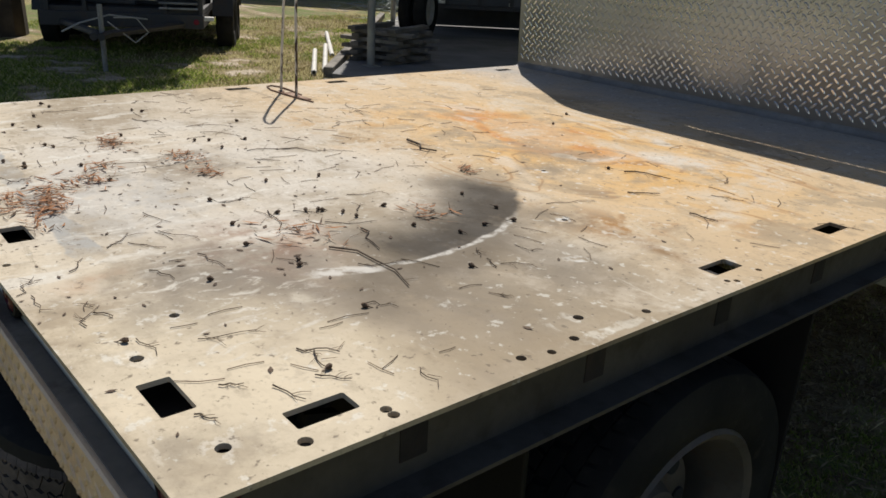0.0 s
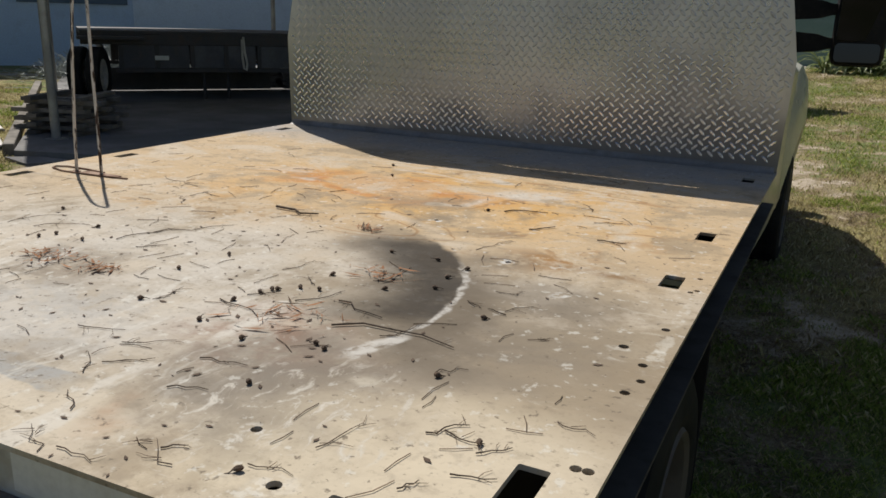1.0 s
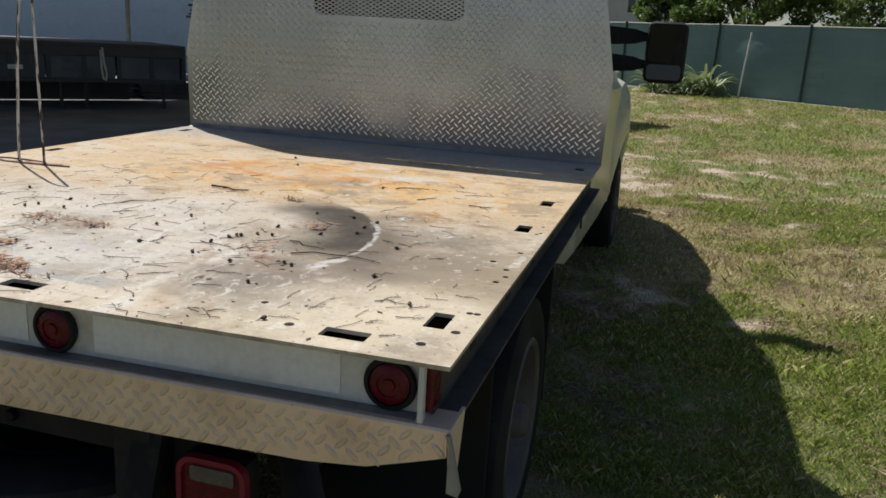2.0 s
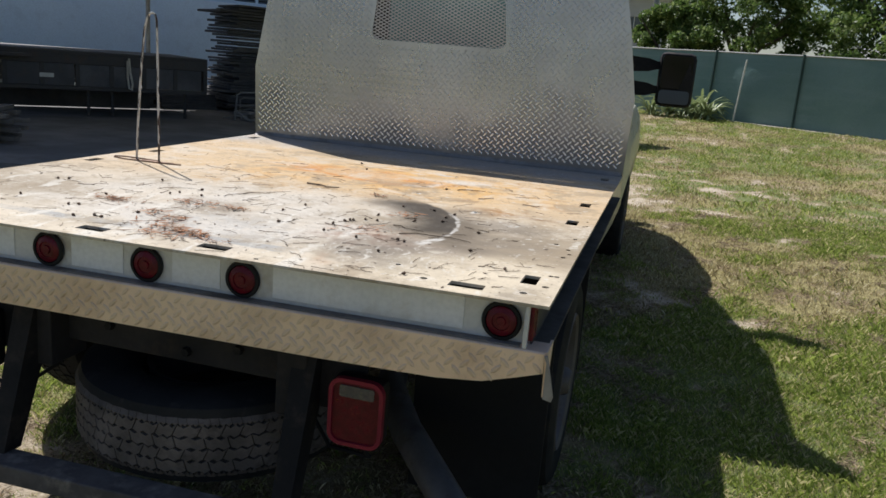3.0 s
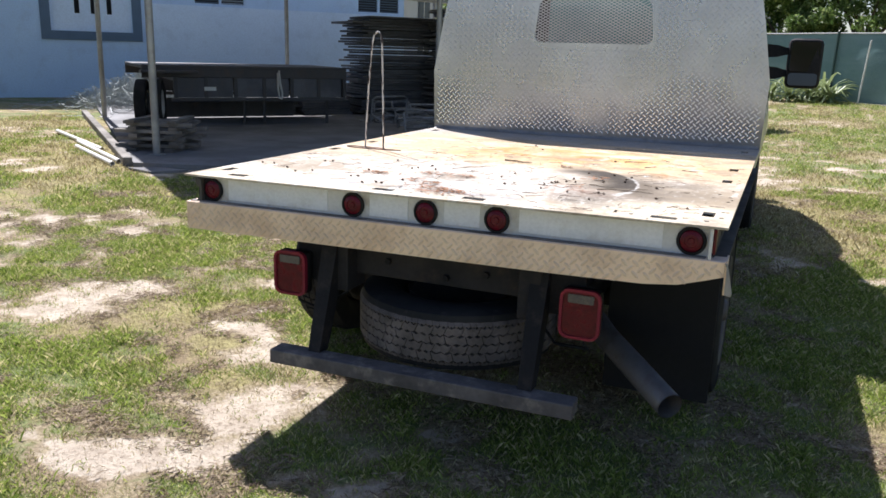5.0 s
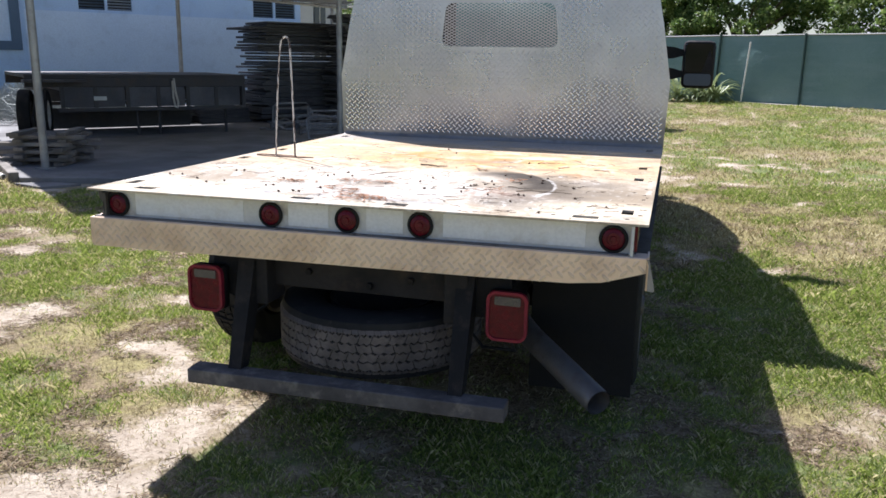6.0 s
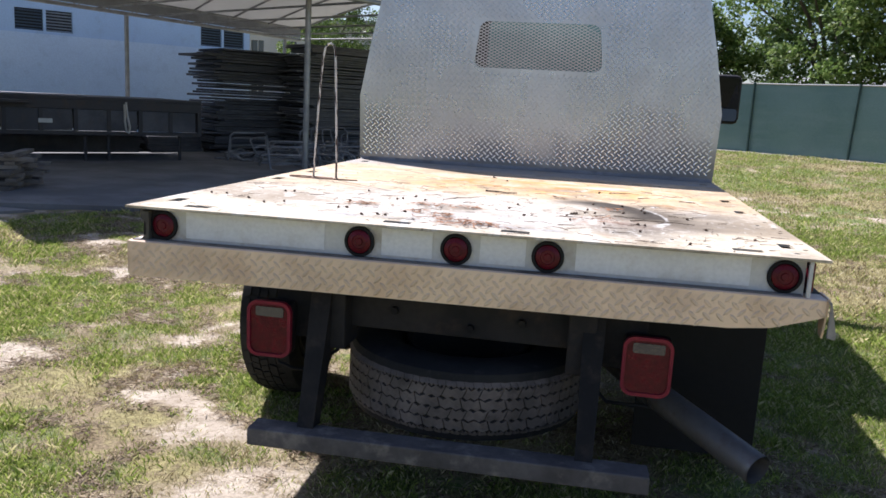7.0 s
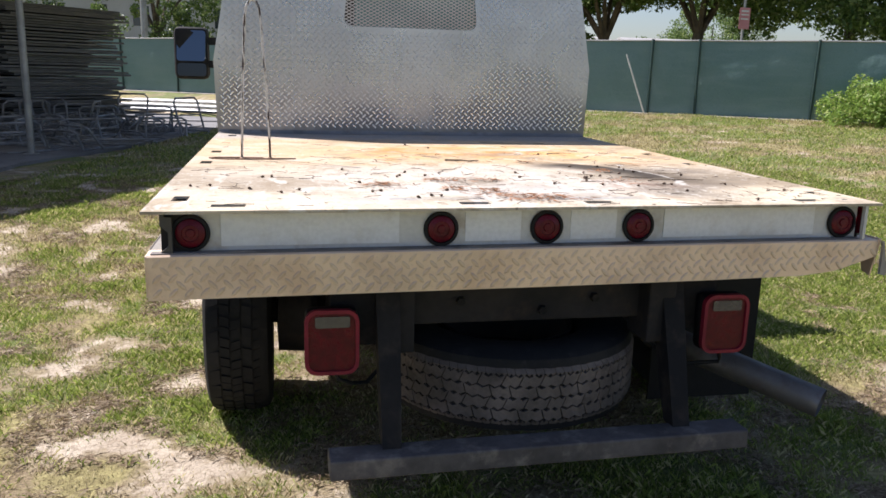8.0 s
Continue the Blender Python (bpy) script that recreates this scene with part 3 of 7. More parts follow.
M_BLUELIGHT = worn("light_blue_stucco", (0.70, 0.815, 0.935), (0.66, 0.775, 0.905), 0.85, 0.0, 0.7, 25, (0.44, 0.52, 0.60), 0.3, 0.4)
M_BLUETRIM = worn("slate_blue_trim", (0.10, 0.15, 0.21), (0.125, 0.18, 0.245), 0.8)
M_LOUVER = worn("louver_slats", (0.40, 0.46, 0.52), (0.34, 0.39, 0.45), 0.6)
M_DARKGAP = worn("dark_opening", (0.02, 0.022, 0.026), (0.03, 0.032, 0.036), 0.8)
M_CONCRETE = worn("slab_concrete", (0.22, 0.215, 0.215), (0.155, 0.15, 0.15), 0.9, 0.0, 1.1, 20, (0.14, 0.125, 0.11), 0.6, 0.5)
M_PALEKERB = worn("pale_kerb", (0.50, 0.45, 0.38), (0.40, 0.35, 0.29), 0.9, 0.0, 1.5, 20, (0.28, 0.25, 0.15), 0.6, 0.6)
M_CANOPY = leaf_material("canopy_cloth", (0.70, 0.69, 0.66), (0.66, 0.65, 0.62), (0.68, 0.67, 0.64), True, 0.8, 0.25)
M_DARKSTACK = worn("dark_panel", (0.050, 0.054, 0.066), (0.125, 0.13, 0.145), 0.65, 0.0, 2.0, 30, (0.11, 0.085, 0.07), 0.4, 0.4, 0.1, True)
M_GREYTUBE = worn("dull_grey_tube", (0.36, 0.37, 0.385), (0.22, 0.225, 0.235), 0.5, 0.3, 4.0, 50, (0.14, 0.09, 0.06), 0.4, 0.2, 0.1, True)
M_BOARD = worn("weathered_board", (0.30, 0.27, 0.235), (0.15, 0.135, 0.118), 0.9, 0.0, 2.0, 60, (0.07, 0.06, 0.05), 0.6, 0.5, 0.05, True)
M_GREYSTACK = worn("grey_framed_sheet", (0.13, 0.132, 0.14), (0.22, 0.215, 0.22), 0.55, 0.2, 2.0, 30, (0.04, 0.035, 0.03), 0.4, 0.4, 0.1, True)
M_PVC = worn("sun_bleached_pvc", (0.78, 0.76, 0.72), (0.70, 0.67, 0.62), 0.5, 0.0, 3.0, 40, (0.36, 0.30, 0.22), 0.5)
M_TUBRIM = worn("pale_trailer_rim", (0.50, 0.49, 0.47), (0.38, 0.37, 0.35), 0.5, 0.0, 5.0, 50, (0.2, 0.13, 0.08), 0.4)
M_TRAILER = worn("dark_trailer_steel", (0.035, 0.035, 0.040), (0.06, 0.058, 0.060), 0.6, 0.0, 2.0, 30, (0.09, 0.055, 0.035), 0.5)
M_DARKGREY = worn("dull_dark_rim", (0.10, 0.10, 0.10), (0.06, 0.06, 0.06), 0.6)
M_ROPE = worn("bleached_rope", (0.58, 0.56, 0.52), (0.48, 0.46, 0.42), 0.9, 0.0, 8, 90)
M_STUCCO = worn("pale_stucco", (0.56, 0.545, 0.54), (0.50, 0.485, 0.48), 0.9, 0.0, 0.4, 12, (0.40, 0.375, 0.35), 0.3)
M_PALEHOUSE = worn("pale_house_paint", (0.76, 0.77, 0.78), (0.70, 0.71, 0.72), 0.8, 0.0, 0.5, 12, (0.5, 0.48, 0.45), 0.3)
M_FARROOF = worn("grey_roof_edge", (0.42, 0.41, 0.40), (0.34, 0.33, 0.32), 0.8)
M_FARGLASS = glass_material("far_window_glass", (0.045, 0.055, 0.065), 0.05)
M_SIGN = worn("white_sign_face", (0.66, 0.68, 0.66), (0.58, 0.60, 0.58), 0.5, 0.0, 8, 60)
M_SIGNGREEN = worn("green_sign_face", (0.06, 0.36, 0.19), (0.05, 0.30, 0.16), 0.5)
M_SIGNRED = worn("faded_red_sign", (0.55, 0.23, 0.24), (0.48, 0.19, 0.2), 0.5)
M_TWIG = worn("dry_twig", (0.105, 0.070, 0.048), (0.060, 0.042, 0.030), 0.9, 0.0, 30, 200, None, 0, 0.4, 0.05, True)
M_NEEDLE = worn("brown_needles", (0.20, 0.135, 0.08), (0.12, 0.08, 0.055), 0.85, 0.0, 20, 120, None, 0, 0.2, 0.05, True)
M_LITTER = leaf_material("leaf_litter", (0.20, 0.095, 0.045), (0.42, 0.20, 0.095), (0.10, 0.065, 0.04), True, 0.85, 0.1)
M_CONE = worn("seed_pod", (0.15, 0.10, 0.065), (0.085, 0.055, 0.038), 0.9, 0.0, 60, 250, None, 0, 0.5, 0.05, True)


# ---- ground ----
ALONG = Vector((0.62, 0.785))      # the way the blue building and the slab run
ASIDE = Vector((-0.785, 0.62))
BARE = ((-0.98, -0.55, 0.30, 1.1), (-1.12, -0.85, 0.24, 0.9), (-0.82, -0.10, 0.20, 0.9), (-0.50, -0.52, 0.32, 0.8), (-1.40, 0.29, 0.19, 1.0), (-1.16, 0.60, 0.20, 1.0), (-1.38, 0.80, 0.20, 0.9),
        (-0.68, 0.22, 0.28, 0.8), (-1.69, 0.97, 0.20, 0.8), (-1.86, 0.74, 0.18, 0.5), (-2.82, 0.72, 0.30, 1.0), (-3.02, 0.38, 0.28, 0.9), (-2.76, 1.22, 0.20, 0.7), (-2.08, -0.36, 0.24, 0.7), (-1.42, 2.02, 0.22, 0.8), (-1.90, 2.22, 0.22, 0.8), (-1.9, 2.9, 0.25, 0.5),
        (-4.8, 2.0, 0.5, 0.4), (2.22, 1.35, 0.18, 0.7), (2.55, 8.2, 0.28, 0.45), (1.1, 8.9, 0.4, 0.5), (2.58, 6.85, 0.24, 0.55), (2.48, 4.95, 0.20, 0.6), (2.2, 3.91, 0.2, 0.7), (2.64, 3.7, 0.17, 0.6), (3.05, 4.8, 0.2, 0.5), (1.4, 7.2, 0.3, 0.5), (3.6, 3.4, 0.25, 0.35))


def on_slab(x, y):
    along, aside = 0.62 * x + 0.785 * y, -0.785 * x + 0.62 * y
    return (along > -0.1) & (aside > 7.0 + 0.453 * np.maximum(along - 1.47, 0))


def rise(x, y):
    """The lie of the land: level round the truck, rising gently towards the fence."""
    s = np.clip((0.62 * x + 0.785 * y - 3.0) / 16.5, 0, 1)
    dip = 0.03 * np.exp(-(x * x + (y + 0.7) ** 2) / 2.5)
    side = np.clip((0.62 * y - 0.785 * x - 4.2) / 2.6, 0, 1)
    z = 0.63 * s ** 1.15 - 0.05 - dip + 0.13 * side * np.clip(1 - s * 1.6, 0, 1)
    return np.where(on_slab(x, y) & (0.62 * x + 0.785 * y < 16), np.minimum(z, 0.09), z)


def grassy(x, y):
    g = 0.22 * lattice(x + 40, y + 40, 0.8, 3) + 0.36 * lattice(x + 70, y + 90, 0.31, 4) + 0.34 * lattice(x + 20, y + 60, 0.13, 6) + 0.10 * lattice(x + 10, y + 30, 3.1, 5)
    g = 0.57 + (g - 0.50) * 2.5
    for bx, by, r, amount in BARE:
        g = g - 0.47 * amount * np.exp(-((x - bx) ** 2 + (y - by) ** 2) / (r * r))
    under = np.exp(-((np.maximum(np.abs(x - 0.15) - 0.6, 0)) ** 2 + (np.maximum(np.abs(y - 3.7) - 3.0, 0)) ** 2) / 0.15)
    shade = np.exp(-((x - 2.4) ** 2 / 2.0 + (y - 1.2) ** 2 / 6.0))
    right = np.clip((x - 1.3) / 1.0, 0, 1) * np.clip((y - 1.5) / 3.0, 0, 1)
    g = np.clip(g + 0.16 * shade + 0.19 * right, 0, 1)
    return g + (0.26 - g) * 0.85 * under


def straw(x, y):
    """Two stretches of thin, dry lawn: off the tail of the truck and by the slab."""
    return 0.30 * np.exp(-((x + 1.5) ** 2 / 1.3 + (y + 0.1) ** 2 / 1.1)) + 0.38 * np.exp(-((x + 8.6) ** 2 + (y - 5.6) ** 2) / 7.0)


def lush(x, y):
    """Where the grass is green rather than straw: in patches near by, seldom out by the fence."""
    k = 0.45 * lattice(x + 33, y + 81, 1.3, 11) + 0.35 * lattice(x + 53, y + 21, 0.5, 12) + 0.2 * lattice(x + 13, y + 11, 0.2, 13)
    far = np.clip((0.62 * x + 0.785 * y - 7.5) / 6.0, 0, 1)
    shade = np.exp(-((x - 2.4) ** 2 / 3.0 + (y - 1.0) ** 2 / 9.0))
    return np.clip(0.55 + (k - 0.5) * 2.3 + 0.05 * far - straw(x, y) + 0.25 * shade + 0.3 * np.exp(-(x * x / 3.0 + (y - 1.5) ** 2 / 7.0)), 0, 1)


def build_ground():
    near = np.arange(-9, 12.01, 0.12)
    steps = 0.16 * 1.13 ** np.arange(62)
    xs = np.concatenate([(-9 - np.cumsum(steps))[::-1], near, 12 + np.cumsum(steps)])
    ys = xs.copy()
    X, Y = np.meshgrid(xs, ys, indexing="ij")
    Z = rise(X, Y) + 0.03 * (lattice(X + 50, Y + 50, 0.9, 8) - 0.5) + 0.014 * (lattice(X + 50, Y + 50, 0.25, 9) - 0.5)
    n, m = X.shape
    verts = np.stack([X, Y, Z], -1).reshape(-1, 3)
    idx = np.arange(n * m).reshape(n, m)
    faces = np.stack([idx[:-1, :-1], idx[1:, :-1], idx[1:, 1:], idx[:-1, 1:]], -1).reshape(-1, 4)
    ob = raw_mesh("ground", verts, faces, M_GROUND, None, "patchy lawn of green and dry grass over pale sand", "structure", "ground")
    a = ob.data.attributes.new("grassy", "FLOAT", "POINT")
    a.data.foreach_set("value", grassy(X, Y).ravel().astype(np.float32))
    a = ob.data.attributes.new("lush", "FLOAT", "POINT")
    a.data.foreach_set("value", lush(X, Y).ravel().astype(np.float32))
    for f in ob.data.polygons:
        f.use_smooth = True
    return ob


def blades(name, count, each, area, tall, wide, floor_mask, material, seed, label, spread=0.035, green=True, sparse=False):
    """Tufts of grass, thick where the lawn is thick."""
    rs = np.random.RandomState(seed)
    x0, x1, y0, y1 = area
    x, y = rs.uniform(x0, x1, count * 3), rs.uniform(y0, y1, count * 3)
    g = grassy(x, y) + rs.normal(0, 0.07, len(x))
    k = lush(x, y) + rs.normal(0, 0.10, len(x))
    keep = (g > floor_mask) & ((k > 0.46) if green else (k < 0.62)) & (0.62 * x + 0.785 * y < 19.3) & ~on_slab(x, y)
    if sparse:
        keep = (g > floor_mask) & (g < 0.46) & ~on_slab(x, y)
    x, y, g = x[keep][:count], y[keep][:count], g[keep][:count]
    tuft = rs.uniform(0.6, 1.35, len(x)) * (0.55 + 0.8 * np.clip(g - floor_mask, 0, 0.5))
    x, y, tuft = np.repeat(x, each), np.repeat(y, each), np.repeat(tuft, each)
    n = len(x)
    x, y = x + rs.normal(0, spread, n), y + rs.normal(0, spread, n)
    z = rise(x, y) - 0.004 + 0.03 * (lattice(x + 50, y + 50, 0.9, 8) - 0.5)
    h = tall * tuft * rs.uniform(0.55, 1.25, n)
    a, lean, b = rs.uniform(0, 2 * np.pi, n), rs.uniform(0.15, 0.95, n), rs.uniform(0, 2 * np.pi, n)
    w = wide * rs.uniform(0.6, 1.3, n)
    dx, dy, ox, oy = np.cos(a) * w, np.sin(a) * w, np.cos(b) * lean * h, np.sin(b) * lean * h
    v = np.empty((n, 4, 3))
    v[:, 0] = np.stack([x - dx, y - dy, z], -1)
    v[:, 1] = np.stack([x + dx, y + dy, z], -1)
    v[:, 2] = np.stack([x + dx * 0.6 + ox * 0.55, y + dy * 0.6 + oy * 0.55, z + h * 0.75], -1)
    v[:, 3] = np.stack([x + ox * 1.2, y + oy * 1.2, z + h], -1)
    raw_mesh(name, v.reshape(-1, 3), np.arange(n * 4).reshape(n, 4), material, None, label, "stuff", "grass")


build_ground()


# ---- the truck ----
DECK_Z, HEAD_Y, REAR_SKEW = 1.05, 2.95, 0.0246
truck = thing("flatbed_truck", (0, 2.6, 0), "cream flatbed truck with weathered steel deck parked on grass", "truck")
BACK = truck.matrix_basis.inverted()


def tpart(name, bm, material, parent=None, label="", kind="", smooth=False):
    """A part of the truck, drawn in world metres."""
    ob = part(name, bm, material, None, label, kind, smooth)
    owner = parent or truck
    ob.parent = owner
    ob.matrix_parent_inverse = BACK if owner is truck else Matrix.Identity(4)
    return ob


def rear_y(x, y=0.0):
    """The rear edge runs very slightly askew."""
    return y + REAR_SKEW * (x + 1.22)


def lugs(bm, spots, put, long=0.026, wide=0.0075, high=0.0022):
    """Raised diamond lugs; put maps (along, up, out) to the world."""
    for a, b, turn in spots:
        c, s = math.cos(turn), math.sin(turn)
        tip = [(long / 2, 0), (0.26 * long, wide / 2), (-0.26 * long, wide / 2), (-long / 2, 0), (-0.26 * long, -wide / 2), (0.26 * long, -wide / 2)]
        low = [bm.verts.new(put(a + u * c - v * s, b + u * s + v * c, 0.0)) for u, v in tip]
        top = [bm.verts.new(put(a + 0.58 * (u * c - v * s), b + 0.58 * (u * s + v * c), high)) for u, v in tip]
        bm.faces.new(top)
        for k in range(6):
            bm.faces.new((low[k], low[(k + 1) % 6], top[(k + 1) % 6], top[k]))


def lug_grid(x0, x1, z0, z1, pitch, inside):
    """Basket-weave lugs: a square lattice turned by 45 degrees, lugs along its two ways in turn."""
    spots, r = [], math.sqrt(0.5)
    n = int((x1 - x0 + z1 - z0) / pitch) + 2
    for i in range(-n, n):
        for j in range(-n, n):
            a, b = x0 + (i - j) * pitch * r, z0 + (i + j) * pitch * r
            if x0 < a < x1 and z0 < b < z1 and inside(a, b):
                spots.append((a, b, radians(45 if (i + j) % 2 else 135)))
    return spots


def build_deck():
    loops = [[(-1.22, 0.0), (1.22, rear_y(1.22)), (1.225, HEAD_Y + 0.03), (-1.225, HEAD_Y + 0.03)]]
    for x, y in ((0.977, 0.136), (0.20, 0.122), (-0.224, 0.117), (-0.985, 0.098)):
        loops.append(rect(x, y, 0.10, 0.05))
    for x, y in ((1.129, 0.295), (-1.137, 0.238), (1.131, 1.262), (1.134, 1.732), (-1.15, 1.265), (-1.143, 1.74), (-1.125, 2.75), (1.139, 2.72)):
        loops.append(rect(x, y, 0.047, 0.098))
    holes = [(1.134, 0.149, 11), (1.181, 0.24, 11), (1.178, 0.369, 9), (1.195, 0.370, 9), (0.851, 0.141, 11), (0.74, 0.243, 9), (1.179, 0.63, 9), (1.192, 0.686, 8),
             (1.18, 0.753, 9), (1.129, 0.82, 10), (1.181, 0.946, 9), (1.183, 1.206, 7), (1.194, 1.224, 7), (1.186, 1.319, 7), (0.367, 0.068, 8), (0.743, 1.202, 8), (0.401, 1.482, 8)]
    for x, y, r in holes:
        loops.append(disc(x, y, r / 1000))
    bm = bmesh.new()
    plate(bm, loops, 0.009, "z", DECK_Z)
    tpart("deck_plate", bm, M_DECK, None, "pale steel deck, rust-stained and scorched, with slots")
    # channel rails along both sides
    for sx in (-1, 1):
        bm = bmesh.new()
        prof = [(1.205, 1.0405), (1.218, 1.0405), (1.218, 1.005), (1.196, 0.985), (1.196, 0.945), (1.218, 0.925), (1.218, 0.905), (1.150, 0.905), (1.150, 0.915), (1.185, 0.918), (1.185, 1.03), (1.205, 1.03)]
        if sx > 0:
            prof = [(1.172, 1.0405), (1.205, 1.0405), (1.205, 1.0345), (1.178, 1.0345), (1.178, 0.9195), (1.229, 0.9195), (1.229, 0.9115), (1.172, 0.9115)]
        y0, inset = (0.115, 0.0) if sx > 0 else (rear_y(-1.22, 0.02), 0.046)
        loft(bm, [[(sx * (a - inset), y, b) for a, b in prof] for y in (y0, HEAD_Y + 0.02)])
        tpart("side_rail", bm, M_SIDERAIL if sx > 0 else M_RAIL, None, "chalky grey channel rail under the deck edge" if sx > 0 else "dark grime-streaked channel rail")
    bm = bmesh.new()
    box(bm, -1.216, -1.174, 0.09, HEAD_Y, 0.912, 0.920)
    tpart("side_flange", bm, M_GUSSET, None, "chalky painted flange below the deck edge")
    # dark beam added below the rear slots to keep light out of them
    bm = bmesh.new()
    loft(bm, [[(x, rear_y(x, y), z) for y, z in ((0.058, 0.945), (0.058, 1.0), (0.235, 1.0), (0.235, 0.945))] for x in (-1.10, 1.13)])
    tpart("slot_backing", bm, M_UNDER)
    # cross members below
    for k in range(7):
        bm = bmesh.new()
        y = 0.42 + 0.40 * k
        box(bm, -1.18, 1.18, y - 0.025, y + 0.025, 0.95, 1.0405)
        tpart("cross_member", bm, M_UNDER)
    for x in (-0.43, 0.43):
        bm = bmesh.new()
        box(bm, x - 0.035, x + 0.035, rear_y(x, 0.22), 6.2, 0.68, 0.90, 0.008)
        tpart("chassis_rail", bm, M_UNDER)
        bm = bmesh.new()
        box(bm, x - 0.04, x + 0.04, rear_y(x, 0.14), HEAD_Y, 0.902, 0.949)
        tpart("deck_runner", bm, M_UNDER)


def round_lamp(x, y, z):
    bm = bmesh.new()
    m = Matrix.Translation((x, y, z))
    lathe(bm, [(0.03, 0.045), (0.0, 0.053), (-0.008, 0.056), (-0.014, 0.053), (-0.015, 0.045), (-0.006, 0.043), (0.0, 0.043)], "y", 28, m)
    lamp = tpart("marker_lamp", bm, M_RUBBER_TRIM, None, "round red lamp in a black rubber grommet", "", True)
    bm = bmesh.new()
    lathe(bm, [(0.0, 0.0425), (-0.012, 0.0420), (-0.0155, 0.036), (-0.0185, 0.025), (-0.0150, 0.0235), (-0.0150, 0.014), (-0.0195, 0.012), (-0.0200, 0.001)], "y", 28, m)
    tpart("lens", bm, M_RED, lamp, "red plastic lens", "", True)


def build_rear():
    # upright panel below the deck edge
    bm = bmesh.new()
    ya, yb = rear_y(-1.17, 0.046), rear_y(1.157, 0.046)
    loft(bm, [[(-1.17, ya + d, z) for d, z in ((0, 0.9215), (0, 1.0405), (0.008, 1.0405), (0.008, 0.9215))], [(1.157, yb + d, z) for d, z in ((0, 0.9215), (0, 1.0405), (0.008, 1.0405), (0.008, 0.9215))]])
    panel = tpart("rear_panel", bm, M_WHITE, None, "white painted rear panel with grime along its foot")
    for x0, x1 in ((-1.005, -0.475), (-0.265, -0.082), (0.086, 0.245), (0.415, 0.985)):
        bm = bmesh.new()
        loft(bm, [[(x, rear_y(x, 0.0455 - d), z) for d, z in ((0, 0.937), (0.0022, 0.937), (0.0022, 1.033), (0, 1.033))] for x in (x0, x1)])
        tpart("reflective_strip", bm, M_TAPE, panel, "bright white reflective strip")
    bm = bmesh.new()
    box(bm, -1.172, -1.095, rear_y(-1.172, 0.040), rear_y(-1.172, 0.0445), 0.922, 1.039)
    tpart("end_cover", bm, M_BLACK)
    for x in (-1.09, -0.344, 0.003, 0.321, 1.092):
        round_lamp(x, rear_y(x, 0.046), 0.979)
    # bright bead that closes the corner, and a side lamp behind it
    bm = bmesh.new()
    box(bm, 1.158, 1.170, 0.065, 0.082, 0.9215, 1.040, 0.002)
    tpart("corner_bar", bm, M_WHITE)
    bm = bmesh.new()
    box(bm, 1.1655, 1.182, 0.086, 0.150, 0.936, 1.034, 0.005)
    tpart("side_lamp", bm, M_RED, None, "small red side marker lamp")
    # step: a ledge and the tread-plate face, bent down at one end
    xs = [-1.21, -0.6, 0.0, 0.6, 0.93, 1.06, 1.16, 1.222]
    low = [0.789, 0.790, 0.791, 0.794, 0.799, 0.812, 0.842, 0.862]
    bm = bmesh.new()
    rows = []
    for x, z in zip(xs, low):
        y = rear_y(x)
        rows.append([(x, y + 0.085, 0.921), (x, y + 0.004, 0.921), (x, y, 0.917), (x, y + 0.002, z), (x, y + 0.008, z), (x, y + 0.007, 0.913), (x, y + 0.085, 0.914)])
    loft(bm, rows)
    step = tpart("rear_step", bm, M_STEP, None, "tan weathered tread-plate step with a bent end")

    # dark strip for the ledge's grime and the shadow gap below the panel
    bm = bmesh.new()
    loft(bm, [[(x, rear_y(x, 0.012 + d), z) for d, z in ((0, 0.9212), (0, 0.925), (0.033, 0.925), (0.033, 0.9212))] for x in (-1.20, 1.15)])
    tpart("ledge_strip", bm, M_LEDGE, None, "dark strip on the step ledge, grime and painted gap shade")

    def floor_at(x):
        return float(np.interp(x, xs, low)) + 0.012

    bm = bmesh.new()
    spots = lug_grid(-1.205, 1.21, 0.788, 0.917, 0.031, lambda a, b: floor_at(a) < b < 0.908)
    lugs(bm, spots, lambda a, b, o: (a, rear_y(a, 0.0012) - o, b), 0.042, 0.0125, 0.0030)
    ob = tpart("tread_pattern", bm, M_STEPLUG, step)
    ob["kind"] = "stuff"
    # hanging tab on the right end, side plate on the left
    bm = bmesh.new()
    loft(bm, [[(1.223, 0.055, 0.925), (1.223, 0.085, 0.787), (1.223, 0.125, 0.795), (1.223, 0.165, 0.925)], [(1.230, 0.055, 0.925), (1.230, 0.085, 0.787), (1.230, 0.125, 0.795), (1.230, 0.165, 0.925)]])
    tpart("hanging_tab", bm, M_STEP)
    bm = bmesh.new()
    plate(bm, [[(1.2235, 0.918), (1.232, 0.918), (1.240, 0.885), (1.258, 0.806), (1.254, 0.795), (1.2312, 0.80), (1.2312, 0.90)]], 0.012, "y", 0.042)
    tpart("tab_flange", bm, M_GUSSET)
    bm = bmesh.new()
    box(bm, -1.214, -1.2105, 0.0, 0.30, 0.80, 0.92)
    tpart("step_end", bm, M_STEP)


def half_width(z):
    return float(np.interp(z, [1.0, 1.50, 1.90, 2.25, 2.33, 2.38], [1.222, 1.238, 1.165, 1.085, 1.05, 0.96]))


